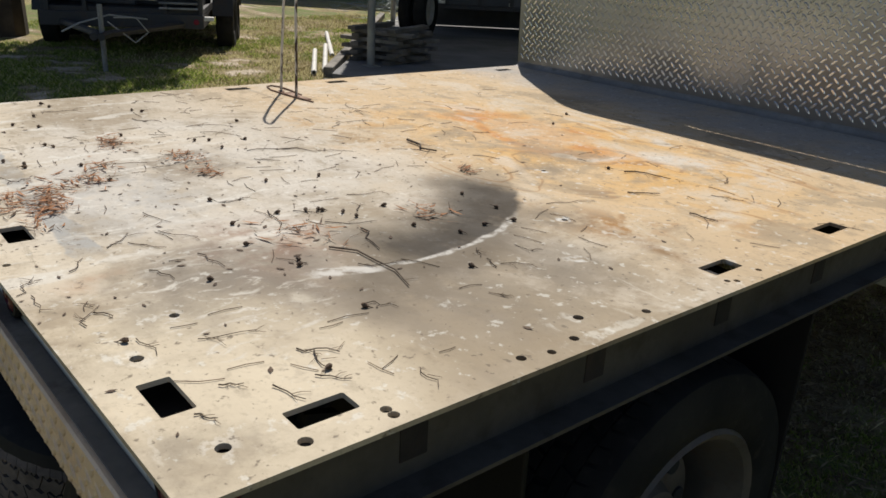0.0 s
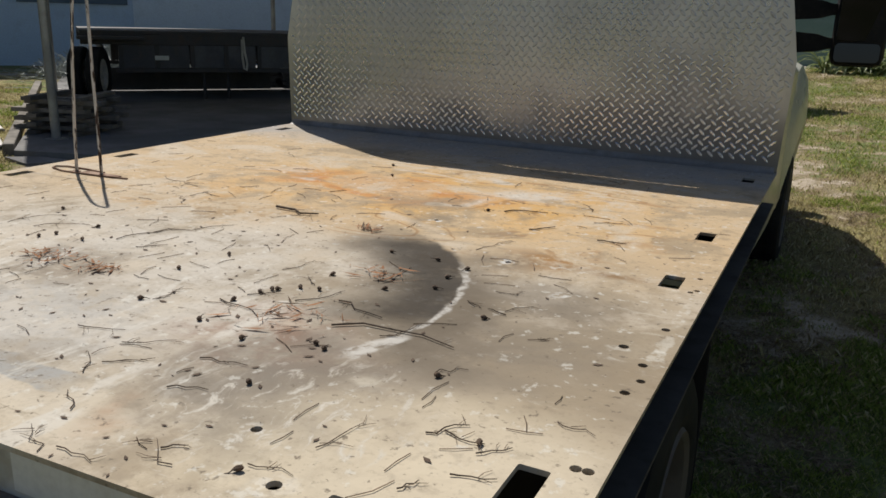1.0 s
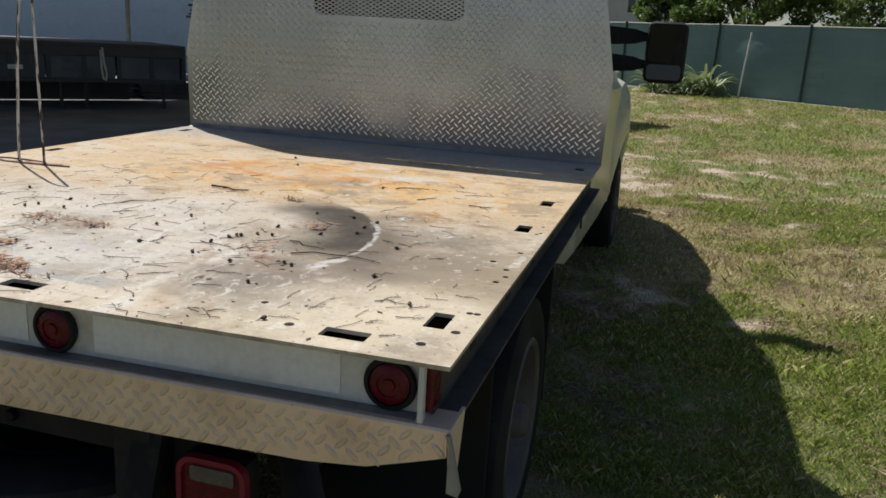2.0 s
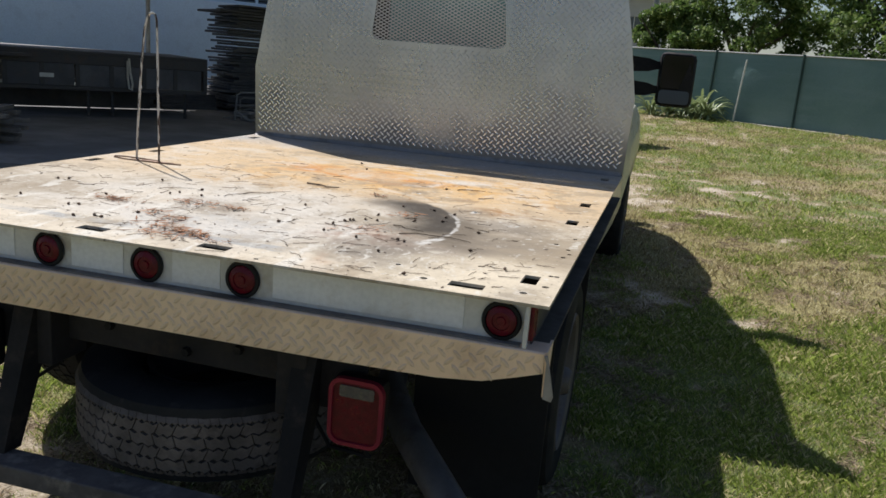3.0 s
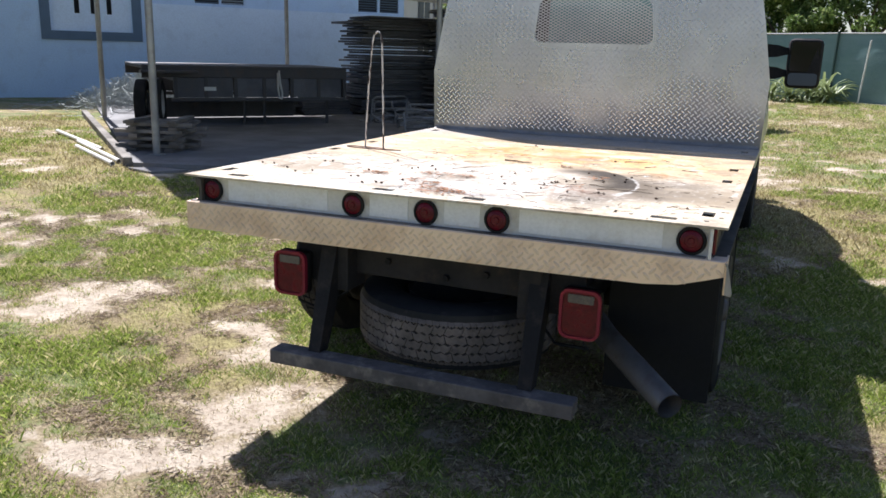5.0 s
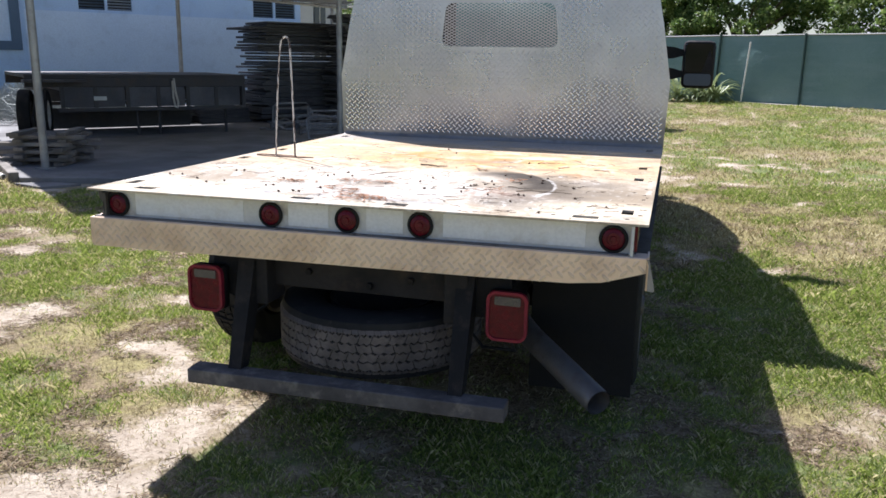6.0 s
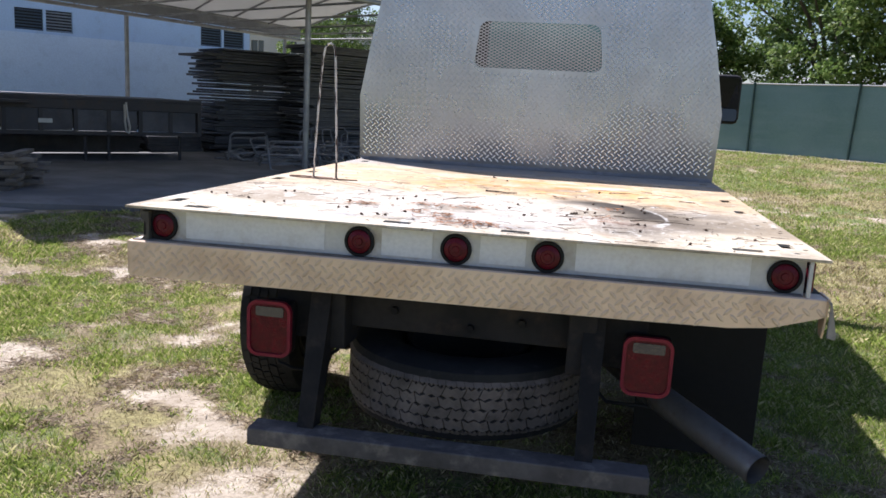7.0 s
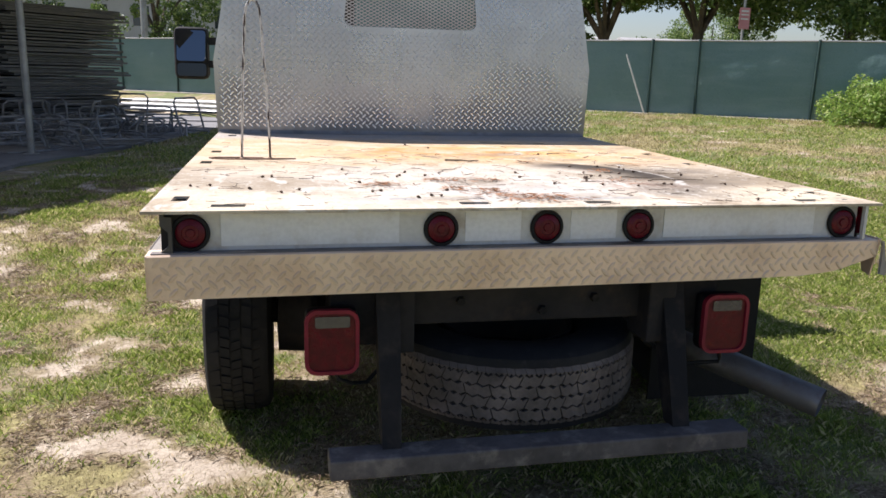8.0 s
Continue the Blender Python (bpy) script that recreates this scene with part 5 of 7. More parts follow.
def build_slab():
    outline = [(-6.3, 4.9), (-4.62, 5.5), (-4.3, 9.3), (-2.0, 15.8), (-1.0, 19.0), (-5.6, 23.4), (-14.2, 11.9)]
    bm = bmesh.new()
    plate(bm, [outline], 0.4, "z", SLAB_Z)
    tagged(part("slab", bm, M_CONCRETE), "stained grey concrete slab under the carport", "slab", "", "structure")
    # timber kerb along one edge
    kerb = thing("kerb_timber", (-9.3, 7.4, 0.0), "weathered timber kerb along the slab edge", "timber")
    a, b = Vector((-12.5, 10.05)), Vector((-6.35, 4.95))
    bm = bmesh.new()
    ln = (b - a).length
    m = Matrix.Translation((a.x + 9.3, a.y - 7.4, 0.0)) @ Matrix.Rotation(math.atan2((b - a).y, (b - a).x), 4, "Z")
    box(bm, 0, ln, -0.12, -0.004, 0.0, 0.20, 0.012, m)
    part("beam", bm, M_BOARD, kerb)
    # broken corner of paving on the grass
    bm = bmesh.new()
    plate(bm, [[(-6.25, 4.75), (-5.75, 4.62), (-5.5, 5.0), (-5.95, 4.98)]], 0.10, "z", 0.10)
    tagged(part("paving_piece", bm, M_CONCRETE), "broken piece of concrete paving on grass", "paving")


P1, P2, P0, P3 = Vector((-6.6, 5.66)), Vector((-4.48, 10.5)), Vector((-11.45, 9.5)), Vector((-10.3, 14.4))
P4, P5 = Vector((-2.0, 16.2)), Vector((-8.6, 19.6))
EAVE = 3.06


def build_carport():
    port = thing("carport", (-7.5, 11.0, SLAB_Z), "steel pipe carport with a pale cloth canopy", "carport")
    off = Vector((7.5, -11.0, -SLAB_Z))

    def at(p, z):
        return Vector((p.x, p.y, z)) + off

    for p in (P1, P2, P0, P3, P4, P5):
        bm = bmesh.new()
        sweep(bm, [at(p, SLAB_Z), at(p, EAVE + 0.02)], 0.05, 14)
        box(bm, -0.09, 0.09, -0.09, 0.09, 0, 0.012, 0.0, Matrix.Translation(at(p, SLAB_Z)))
        part("post", bm, M_POST, port, "galvanised pipe post", "", True)
    out = (P1 - P2).normalized()
    over = Vector((-out.y, out.x))    # away from the slab: the roof overhangs the posts
    near0, near1, far0, far1 = P1 + out * 0.25 + over * 0.25, P4 - out * 0.6 + over * 1.6, P0 + out * 0.25, P5 - out * 0.6
    for a, b in ((near0, near1), (far0, far1)):
        for z, r in ((EAVE, 0.04), (EAVE + 0.30, 0.03)):
            bm = bmesh.new()
            sweep(bm, [at(a, z), at(b, z)], r, 10)
            part("eave_rail", bm, M_POST, port, "", "", True)
        bm = bmesh.new()
        side = Vector((-(b - a).y, (b - a).x)).normalized() * 0.02
        loft(bm, [[at(p + side, EAVE + 0.06), at(p + side, EAVE + 0.36), at(p - side, EAVE + 0.36), at(p - side, EAVE + 0.06)] for p in (a, b)])
        part("fascia", bm, M_FASCIA, port, "grey fascia beam along the eave")
        n = 15
        for k in range(n):
            u, v, w = a.lerp(b, k / n), a.lerp(b, (k + 0.5) / n), a.lerp(b, (k + 1) / n)
            bm = bmesh.new()
            sweep(bm, [at(u, EAVE), at(v, EAVE + 0.30), at(w, EAVE)], 0.014, 6)
            part("truss_web", bm, M_POST, port)
    # bows across, with the canopy laid over them
    n, seg = 9, 10
    ridge = 0.75
    rows = []
    for k in range(n):
        a, b = near0.lerp(near1, k / (n - 1)), far0.lerp(far1, k / (n - 1))
        row = [at(a.lerp(b, j / seg), EAVE + 0.30 + ridge * math.sin(math.pi * j / seg)) for j in range(seg + 1)]
        rows.append(row)
        bm = bmesh.new()
        sweep(bm, row, 0.025, 8)
        part("roof_bow", bm, M_POST, port, "", "", True)
        bm = bmesh.new()
        sweep(bm, [at(a, EAVE + 0.02), at(b, EAVE + 0.02)], 0.022, 8)
        part("tie_bar", bm, M_POST, port, "", "", True)
    bm = bmesh.new()
    up = Vector((0, 0, 0.03))
    top = [[bm.verts.new(p + up) for p in row] for row in rows]
    low = [[bm.verts.new(p + up * 1.5) for p in row] for row in rows]
    for grid in (top, low):
        for r0, r1 in zip(grid, grid[1:]):
            for j in range(seg):
                bm.faces.new((r0[j], r0[j + 1], r1[j + 1], r1[j]))
    part("canopy", bm, M_CANOPY, port, "off-white cloth canopy")
    # scalloped valances at both eaves
    for edge in (0, -1):
        bm = bmesh.new()
        base = [row[edge] for row in rows]
        for a, b in zip(base, base[1:]):
            for k in range(8):
                u, w = a.lerp(b, k / 8), a.lerp(b, (k + 1) / 8)
                m1 = u.lerp(w, 0.5)
                pts = [u + up, w + up, w + Vector((0, 0, -0.10)), m1 + Vector((0, 0, -0.16)), u + Vector((0, 0, -0.10))]
                bm.faces.new([bm.verts.new(p) for p in pts])
        part("valance", bm, M_CANOPY, port)


def build_blue_building():
    """A long blue building with louvered windows under its eaves."""
    c = 22.09
    foot = ASIDE * c
    hold = thing("blue_building", (foot.x, foot.y, 0.0), "long pale blue stucco building with louvered windows", "building", "", math.degrees(math.atan2(ALONG.y, ALONG.x)))
    # along x of this frame: 0 where the wall passes nearest to the yard's origin; y is away from the yard
    x0, x1 = -24.0, 10.6
    loops = [[(x0, 0.0), (x1, 0.0), (x1, 4.6), (x0, 4.6)]]

    def s_of(px, py):
        return px * ALONG.x + py * ALONG.y

    ledge = 2.74
    wins = [(s_of(-14.99, 16.66), s_of(-14.55, 17.21)), (s_of(-14.5, 17.26), s_of(-14.09, 17.8)), (s_of(-11.78, 20.72), s_of(-11.36, 21.25)), (s_of(-11.31, 21.31), s_of(-10.89, 21.85))]
    for a, b in wins:
        loops.append(rect((a + b) / 2, 3.10, b - a, 0.56, 0.002, 1))
    big = (s_of(-17.55, 13.42), s_of(-15.93, 15.47))
    loops.append(rect((big[0] + big[1]) / 2, 2.50, big[1] - big[0] - 0.5, 1.25, 0.002, 1))
    bm = bmesh.new()
    plate(bm, loops, 0.25, "y", 0.0)
    part("wall", bm, M_BLUE, hold, "pale blue stucco wall")
    # lighter band from the ledge down between the openings
    for a, b in ((s_of(-15.85, 15.57), x1),):
        bm = bmesh.new()
        box(bm, a, b, -0.03, -0.003, 0.5, ledge, 0.004)
        part("light_band", bm, M_BLUELIGHT, hold, "lighter blue lower band")
    for a, b in wins:
        win = part("window", slab_box(a, b, 0.09, 0.13, 2.82, 3.38), M_DARKGAP, hold, "louvered window")
        for k in range(7):
            bm = bmesh.new()
            z = 2.86 + 0.08 * k
            box(bm, a + 0.01, b - 0.01, 0.0, 0.05, -0.004, 0.004, 0.0, Matrix.Translation((0, 0.02, z)) @ Matrix.Rotation(radians(-35), 4, "X"))
            part("slat", bm, M_LOUVER if b < s_of(-14.0, 17.9) and a > s_of(-14.6, 17.2) else M_BLUETRIM, win)
    # framed recess with three narrow openings
    a, b = big
    z0, z1 = 1.66, 3.35
    bm = bmesh.new()
    plate(bm, [[(a, z0), (b, z0), (b, z1), (a, z1)], [(a + 0.25, z0 + 0.24), (b - 0.25, z0 + 0.24), (b - 0.25, z1 - 0.2), (a + 0.25, z1 - 0.2)]], 0.05, "y", -0.05)
    frame_part = part("window_frame", bm, M_BLUETRIM, hold, "dark slate-blue surround")
    bm = bmesh.new()
    slots = [rect(a + (b - a) * f, 2.62, 0.13, 0.48, 0.004, 1) for f in (0.36, 0.52, 0.68)]
    plate(bm, [[(a + 0.2, z0 + 0.2), (b - 0.2, z0 + 0.2), (b - 0.2, z1 - 0.1), (a + 0.2, z1 - 0.1)]] + slots, 0.04, "y", 0.06)
    part("infill", bm, M_BLUELIGHT, frame_part)
    part("dark_room", slab_box(a + 0.1, b - 0.1, 0.252, 0.30, 1.7, 3.3), M_DARKGAP, frame_part)
    part("roof_edge", slab_box(x0, x1 + 0.2, -0.35, 7.0, 4.6, 4.85), M_FARROOF, hold)
    part("end_wall", slab_box(x1 - 0.25, x1, 0.25, 6.9, 0.0, 4.6), M_BLUE, hold)


def slab_box(x0, x1, y0, y1, z0, z1, bevel=0.0):
    bm = bmesh.new()
    box(bm, x0, x1, y0, y1, z0, z1, bevel)
    return bm


def simple_wheel(parent, x, y, z, r, w, axis_turn=0.0, rim=None):
    rim = rim or M_DARKGREY
    m = Matrix.Translation((x, y, z)) @ Matrix.Rotation(axis_turn, 4, "Z")
    bm = bmesh.new()
    lathe(bm, tyre_profile(w, r, r * 0.56), "x", 32, m, True)
    wheel = part("wheel", bm, M_RUBBER, parent, "", "", True)
    bm = bmesh.new()
    lathe(bm, [(-w * 0.4, r * 0.57), (-w * 0.42, r * 0.50), (-w * 0.15, r * 0.46), (-w * 0.12, r * 0.2), (-w * 0.3, r * 0.16), (w * 0.4, r * 0.16), (w * 0.4, r * 0.57)], "x", 24, m, False, False)
    part("rim", bm, rim, wheel, "", "", True)


def build_shed_trailer():
    """A dark low flat trailer parked under the carport, wheels at one end."""
    turn = math.degrees(math.atan2(3.07, 2.44))
    tr = thing("flat_trailer", (-9.42, 8.45, SLAB_Z), "dark steel flat trailer with stake sides parked under the carport", "trailer", "", turn)
    L, W = 3.95, 2.2
    part("deck", slab_box(0, L, 0.0, W, 1.06, 1.12, 0.008), M_TRAILER, tr)
    for y in (0.0, W - 0.05):
        part("side_beam", slab_box(0.0, L, y, y + 0.05, 0.90, 1.06, 0.006), M_TRAILER, tr)
        part("lower_beam", slab_box(0.5, L, y, y + 0.05, 0.46, 0.53, 0.006), M_TRAILER, tr)
        for k in range(7):
            x = 0.55 + k * (L - 0.62) / 6
            part("stake", slab_box(x, x + 0.07, y, y + 0.05, 0.531, 0.899, 0.004), M_TRAILER, tr)
        for k in range(3):
            x = 0.62 + k * 1.1
            part("mesh_panel", slab_box(x, x + 1.02, y + 0.02, y + 0.028, 0.535, 0.895), M_DARKSTACK, tr)
    # dark sheet added below the bed to hide the sunlit floor behind
    part("skirt", slab_box(0.1, L - 0.55, W - 0.42, W - 0.39, 0.02, 0.42), M_DARKSTACK, tr)
    for k in range(9):
        part("side_slat", slab_box(0.3 + 0.4 * k, 0.34 + 0.4 * k, 0.06, W - 0.06, 0.80, 0.88), M_TRAILER, tr)
    part("end_board", slab_box(L - 0.05, L, 0.05, W - 0.05, 0.53, 1.06), M_TRAILER, tr)
    part("wheel_guard", slab_box(-0.05, 0.95, -0.28, 0.0, 0.98, 1.03, 0.01), M_TRAILER, tr)
    for x, y in ((-0.03, -0.16), (0.22, -0.22)):
        simple_wheel(tr, x, y, 0.44, 0.44, 0.20, radians(163), M_TUBRIM)
    for x in (1.9, 2.3, 3.6):
        bm = bmesh.new()
        sweep(bm, [(x, 0.2, 0.0), (x, 0.2, 0.46)], 0.03, 8)
        part("prop_leg", bm, M_TRAILER, tr)
    part("number_mark", slab_box(1.10, 1.32, -0.004, -0.0005, 0.66, 0.73), M_SIGN, tr, "small pale lettering bar")
    # flat bundles of dark panels on the slab behind it
    rs = random.Random(9)
    turned = Matrix.Rotation(radians(turn), 4, "Z")
    for x, y, n in ((3.1, 2.75, 7), (4.35, 2.62, 6)):
        base = Vector((-9.42, 8.45, SLAB_Z)) + turned @ Vector((x, y, 0))
        bundle = thing("panel_bundle", base, "low bundle of dark flat panels lying on the slab", "panel stack", "low bundles of panels", turn + 4)
        for k in range(n):
            m = Matrix.Translation((rs.uniform(-0.06, 0.06), rs.uniform(-0.05, 0.05), 0.055 * k))
            bm = bmesh.new()
            box(bm, -0.60, 0.60, -0.36, 0.36, 0.0, 0.050, 0.004, m)
            part("panel", bm, M_DARKSTACK, bundle)
    # hanging bleached rope
    rope = thing("rope_loop", (-7.78, 10.45, 0.75), "bleached rope looped over the trailer side", "rope")
    bm = bmesh.new()
    sweep(bm, [(-0.06, -0.05, 0.40), (-0.05, -0.06, 0.1), (-0.02, -0.06, -0.08), (0.03, -0.06, -0.10), (0.05, -0.06, 0.0), (0.0, -0.06, 0.2), (-0.03, -0.05, 0.44)], 0.02, 6)
    part("strand", bm, M_ROPE, rope, "", "", True)


def build_stack():
    """A tall stack of dark flat panels, ends uneven."""
    rs = random.Random(5)
    turn = math.degrees(math.atan2(4.4, 3.5))
    m0 = pose(-8.0, 13.42, 0, 0, 0, turn) @ pose(0.45, 0, 0)
    z = SLAB_Z
    first = None
    count = 0
    while z < 2.40:
        h = 0.0515
        bm = bmesh.new()
        x = rs.uniform(-0.16, 0.14)
        ln = 5.75 + rs.uniform(-0.20, 0.15)
        if first is None:
            rail = slab_box(0, 4.3, 0, 0.06, 0, 0.048, 0.006)
            first = thing("metal_sheet", (0, 0, 0), "dark framed steel sheet in a tall stack", "metal sheet", "stacked dark sheets")
            part("edge_rail", rail, M_DARKSTACK, first)
            part("edge_rail", slab_box(0, 4.3, 1.30, 1.36, 0, 0.048, 0.006), M_DARKSTACK, first)
            part("skin", slab_box(0.01, 4.29, 0.061, 1.299, 0.008, 0.034), M_DARKSTACK, first)
            for k in range(2):
                part("end_rail", slab_box((0.0, 4.24)[k], (0.06, 4.3)[k], 0.061, 1.299, 0.0345, 0.048), M_DARKSTACK, first)
            first.matrix_basis = m0 @ pose(x, 0, z)
        else:
            copy_thing(first, m0 @ pose(x + (0.0 if count % 7 else -0.25), rs.uniform(-0.08, 0.10), z, 0, 0, rs.uniform(-0.9, 0.9)))
        bm.free()
        z += h + (0.0004, 0.0004, 0.012, 0.004, 0.022)[rs.randrange(5)]
        count += 1


def build_second_stack():
    """A lighter stack of framed sheets standing just in front of the tall one."""
    rs = random.Random(15)
    turn = math.degrees(math.atan2(4.4, 3.5))
    m0 = pose(-8.0, 13.42, 0, 0, 0, turn)
    first, z = None, SLAB_Z
    while z < 2.56:
        m = m0 @ pose(2.0 + rs.uniform(-0.20, 0.20), -1.02 + rs.uniform(-0.09, 0.07), z, 0, 0, rs.uniform(-0.7, 0.7))
        if first is None:
            first = thing("framed_sheet", (0, 0, 0), "grey framed steel sheet in a neat stack", "metal sheet", "stacked grey sheets")
            part("edge_rail", slab_box(0, 2.80, 0, 0.05, 0, 0.040, 0.006), M_GREYSTACK, first)
            part("edge_rail", slab_box(0, 2.80, 0.87, 0.92, 0, 0.040, 0.006), M_GREYSTACK, first)
            part("skin", slab_box(0.01, 2.79, 0.051, 0.869, 0.006, 0.020), M_DARKSTACK, first)
            part("end_rail", slab_box(0.0, 0.05, 0.051, 0.869, 0.0205, 0.040), M_GREYSTACK, first)
            part("end_rail", slab_box(2.75, 2.80, 0.051, 0.869, 0.0205, 0.040), M_GREYSTACK, first)
            first.matrix_basis = m
        else:
            copy_thing(first, m)
        z += 0.0408 + rs.choice((0.0, 0.001, 0.004, 0.010, 0.026))


def build_frames_pile():
    """Grey tube frames leaning and lying in front of the stack."""
    rs = random.Random(9)
    for k in range(84):
        along = 0.1 + 0.055 * k + rs.uniform(-0.2, 0.2)
        back = 1.5 + 1.9 * rs.random() ** 1.3 if k % 9 else 3.6 + 0.9 * rs.random()
        base = Vector((-8.0, 13.42)) + along * Vector((0.622, 0.783)) - back * ASIDE
        fr = thing("tube_frame", (base.x, base.y, SLAB_Z), "dull grey bent tube frame leaning by the stack", "metal frame", "tube frames by the stack", rs.uniform(0, 360))
        w, h, lean = rs.uniform(0.35, 1.1), rs.uniform(0.12, 0.42) if k % 4 else rs.uniform(0.4, 0.75), rs.uniform(0.6, 3.0) if k % 4 else rs.uniform(0.2, 0.8)
        bm = bmesh.new()
        sweep(bm, [(-w / 2, 0, 0.018), (-w / 2, lean * h * 0.5, h * 0.9), (-w / 2 + 0.08, lean * h * 0.55, h), (w / 2 - 0.08, lean * h * 0.55, h), (w / 2, lean * h * 0.5, h * 0.9), (w / 2, 0, 0.018)], 0.020, 7)
        part("bow", bm, M_GREYTUBE, fr, "", "", True)
        for f in (0.25, 0.6):
            bm = bmesh.new()
            sweep(bm, [(-w / 2, lean * h * 0.5 * f, h * 0.9 * f + 0.01), (w / 2, lean * h * 0.5 * f, h * 0.9 * f + 0.01)], 0.011, 6)
            part("cross_bar", bm, M_GREYTUBE, fr, "", "", True)
        bm = bmesh.new()
        sweep(bm, [(-w / 2, 0.0, 0.018), (-w / 2 + 0.05, -0.5, 0.018), (w / 2 - 0.05, -0.5, 0.018), (w / 2, 0.0, 0.018)], 0.014, 6)
        part("foot", bm, M_GREYTUBE, fr, "", "", True)
    # white pipes on the ground past the end of the stack
    for k in range(6):
        x, y = -3.55 + 0.13 * k, 21.3 + 0.17 * k
        pipe = thing("long_pipe", (x, y, max(SLAB_Z, gz(x, y)) + 0.13 + 0.11 * (k % 3)), "pale pipe lying in a low pile", "pipe", "low pile of pipes", -31 + 1.5 * k)
        bm = bmesh.new()
        sweep(bm, [(-2.4, 0, 0), (2.6, 0, 0)], 0.05, 10)
        part("tube", bm, M_PVC if k % 3 else M_GREYTUBE, pipe, "", "", True)
    for k in range(2):
        x = -4.7 + 2.6 * k
        part_ob = thing("pipe_bearer", (x, 22.2 - 1.5 * k, max(SLAB_Z, gz(x, 22.2 - 1.5 * k)) - 0.01), "timber bearer under the pipes", "timber", "", 59)
        part("beam", slab_box(-0.8, 0.8, -0.05, 0.05, 0.0, 0.085, 0.005), M_BOARD, part_ob)


def build_boards():
    """Short boards stacked crosswise by the first post."""
    rs = random.Random(3)
    first = None
    for layer in range(9):
        for k in range(3 if layer % 2 else 2):
            m = pose(-7.0, 6.25, SLAB_Z + 0.0505 * layer, 0, 0, 20 + (0 if layer % 2 else 90) + rs.uniform(-5, 5)) @ pose(rs.uniform(-0.10, 0.10), (k - 1) * 0.30 if layer % 2 else (k - 0.5) * 0.55, 0)
            if first is None:
                first = thing("lumber", (0, 0, 0), "weathered timber in a short crosswise stack", "lumber", "stacked lumber by the post")
                part("plank", slab_box(-0.48, 0.48, -0.06, 0.06, 0.0, 0.048, 0.004), M_BOARD, first)
                first.matrix_basis = m
            else:
                copy_thing(first, m)


def build_lawn_pipes():
    for (ax, ay), (bx, by) in (((-10.2, 7.20), (-7.75, 5.80)), ((-8.75, 6.30), (-6.66, 5.02)), ((-8.3, 5.85), (-6.55, 4.80))):
        mid = ((ax + bx) / 2, (ay + by) / 2)
        pipe = thing("white_pipe", (*mid, gz(*mid) + 0.036), "sun-bleached white plastic pipe lying on the grass", "pipe", "white pipes on the grass", math.degrees(math.atan2(by - ay, bx - ax)))
        h = math.hypot(bx - ax, by - ay) / 2
        bm = bmesh.new()
        lathe(bm, [(-h, 0.022), (-h, 0.033), (h, 0.033), (h, 0.022), (h - 0.3, 0.021)], "x", 14)
        part("tube", bm, M_PVC, pipe, "", "", True)


def build_wire_heap():
    """Crumpled wire netting heaped by the wall."""
    rs = np.random.RandomState(4)
    heap = thing("wire_netting", (-12.75, 12.8, gz(-12.75, 12.8)), "heap of crumpled grey wire netting by the wall", "wire netting")
    bm = bmesh.new()
    for k in range(2400):
        c = Vector((rs.normal(0, 1.0), rs.normal(0, 1.0), 0))
        hgt = max(0.06, 1.0 * math.exp(-(c.x / 1.9) ** 2 - (c.y / 1.9) ** 2))
        p = [c + Vector((rs.normal(0, 0.13), rs.normal(0, 0.13), min(1.05, abs(rs.normal(0.55, 0.32))) * hgt)) for _ in range(4)]
        sweep(bm, p, 0.0045, 3, False)
    ob = part("wire", bm, M_WIRE, heap)
    ob["kind"] = "stuff"


def build_scrap():
    """Sunlit scraps of plastic and board on the ground behind the flat trailer."""
    rs = random.Random(23)
    for k in range(46):
        f = rs.random()
        x, y = -11.9 + 1.3 * f + rs.gauss(0, 0.12), 11.6 + 2.7 * f + rs.gauss(0, 0.18)
        bit = thing("scrap_piece", (x, y, max(SLAB_Z, gz(x, y)) + 0.002), "torn pale scrap lying on the ground", "scrap", "scraps behind the trailer", rs.uniform(0, 360))
        bm = bmesh.new()
        w, d, h = rs.uniform(0.08, 0.28), rs.uniform(0.05, 0.16), rs.uniform(0.02, 0.16)
        box(bm, -w, w, -d, d, 0, h, 0.004)
        for v in bm.verts:
            v.co += Vector((rs.uniform(-1, 1) * w * 0.25, rs.uniform(-1, 1) * d * 0.25, rs.uniform(0, 0.3) * h if v.co.z > h / 2 else 0))
        part("sheet", bm, (M_PVC, M_BOARD, M_SIGNRED, M_STUCCO)[rs.choice((0, 0, 1, 1, 2, 3))], bit)
    for x, y, w, h in ((-9.67, 16.2, 0.22, 0.36), (-10.5, 14.2, 0.28, 0.06)):
        tub = thing("plastic_tub", (x, y, max(SLAB_Z, gz(x, y))), "white plastic tub standing on the slab", "tub", "", 20)
        bm = bmesh.new()
        loft(bm, [[(sx * w * f, sy * w * 0.7 * f, z) for sx, sy in ((-1, -1), (1, -1), (1, 1), (-1, 1))] for z, f in ((0, 0.86), (h, 1.0), (h, 0.93), (h * 0.15, 0.82))])
        part("body", bm, M_PVC, tub)


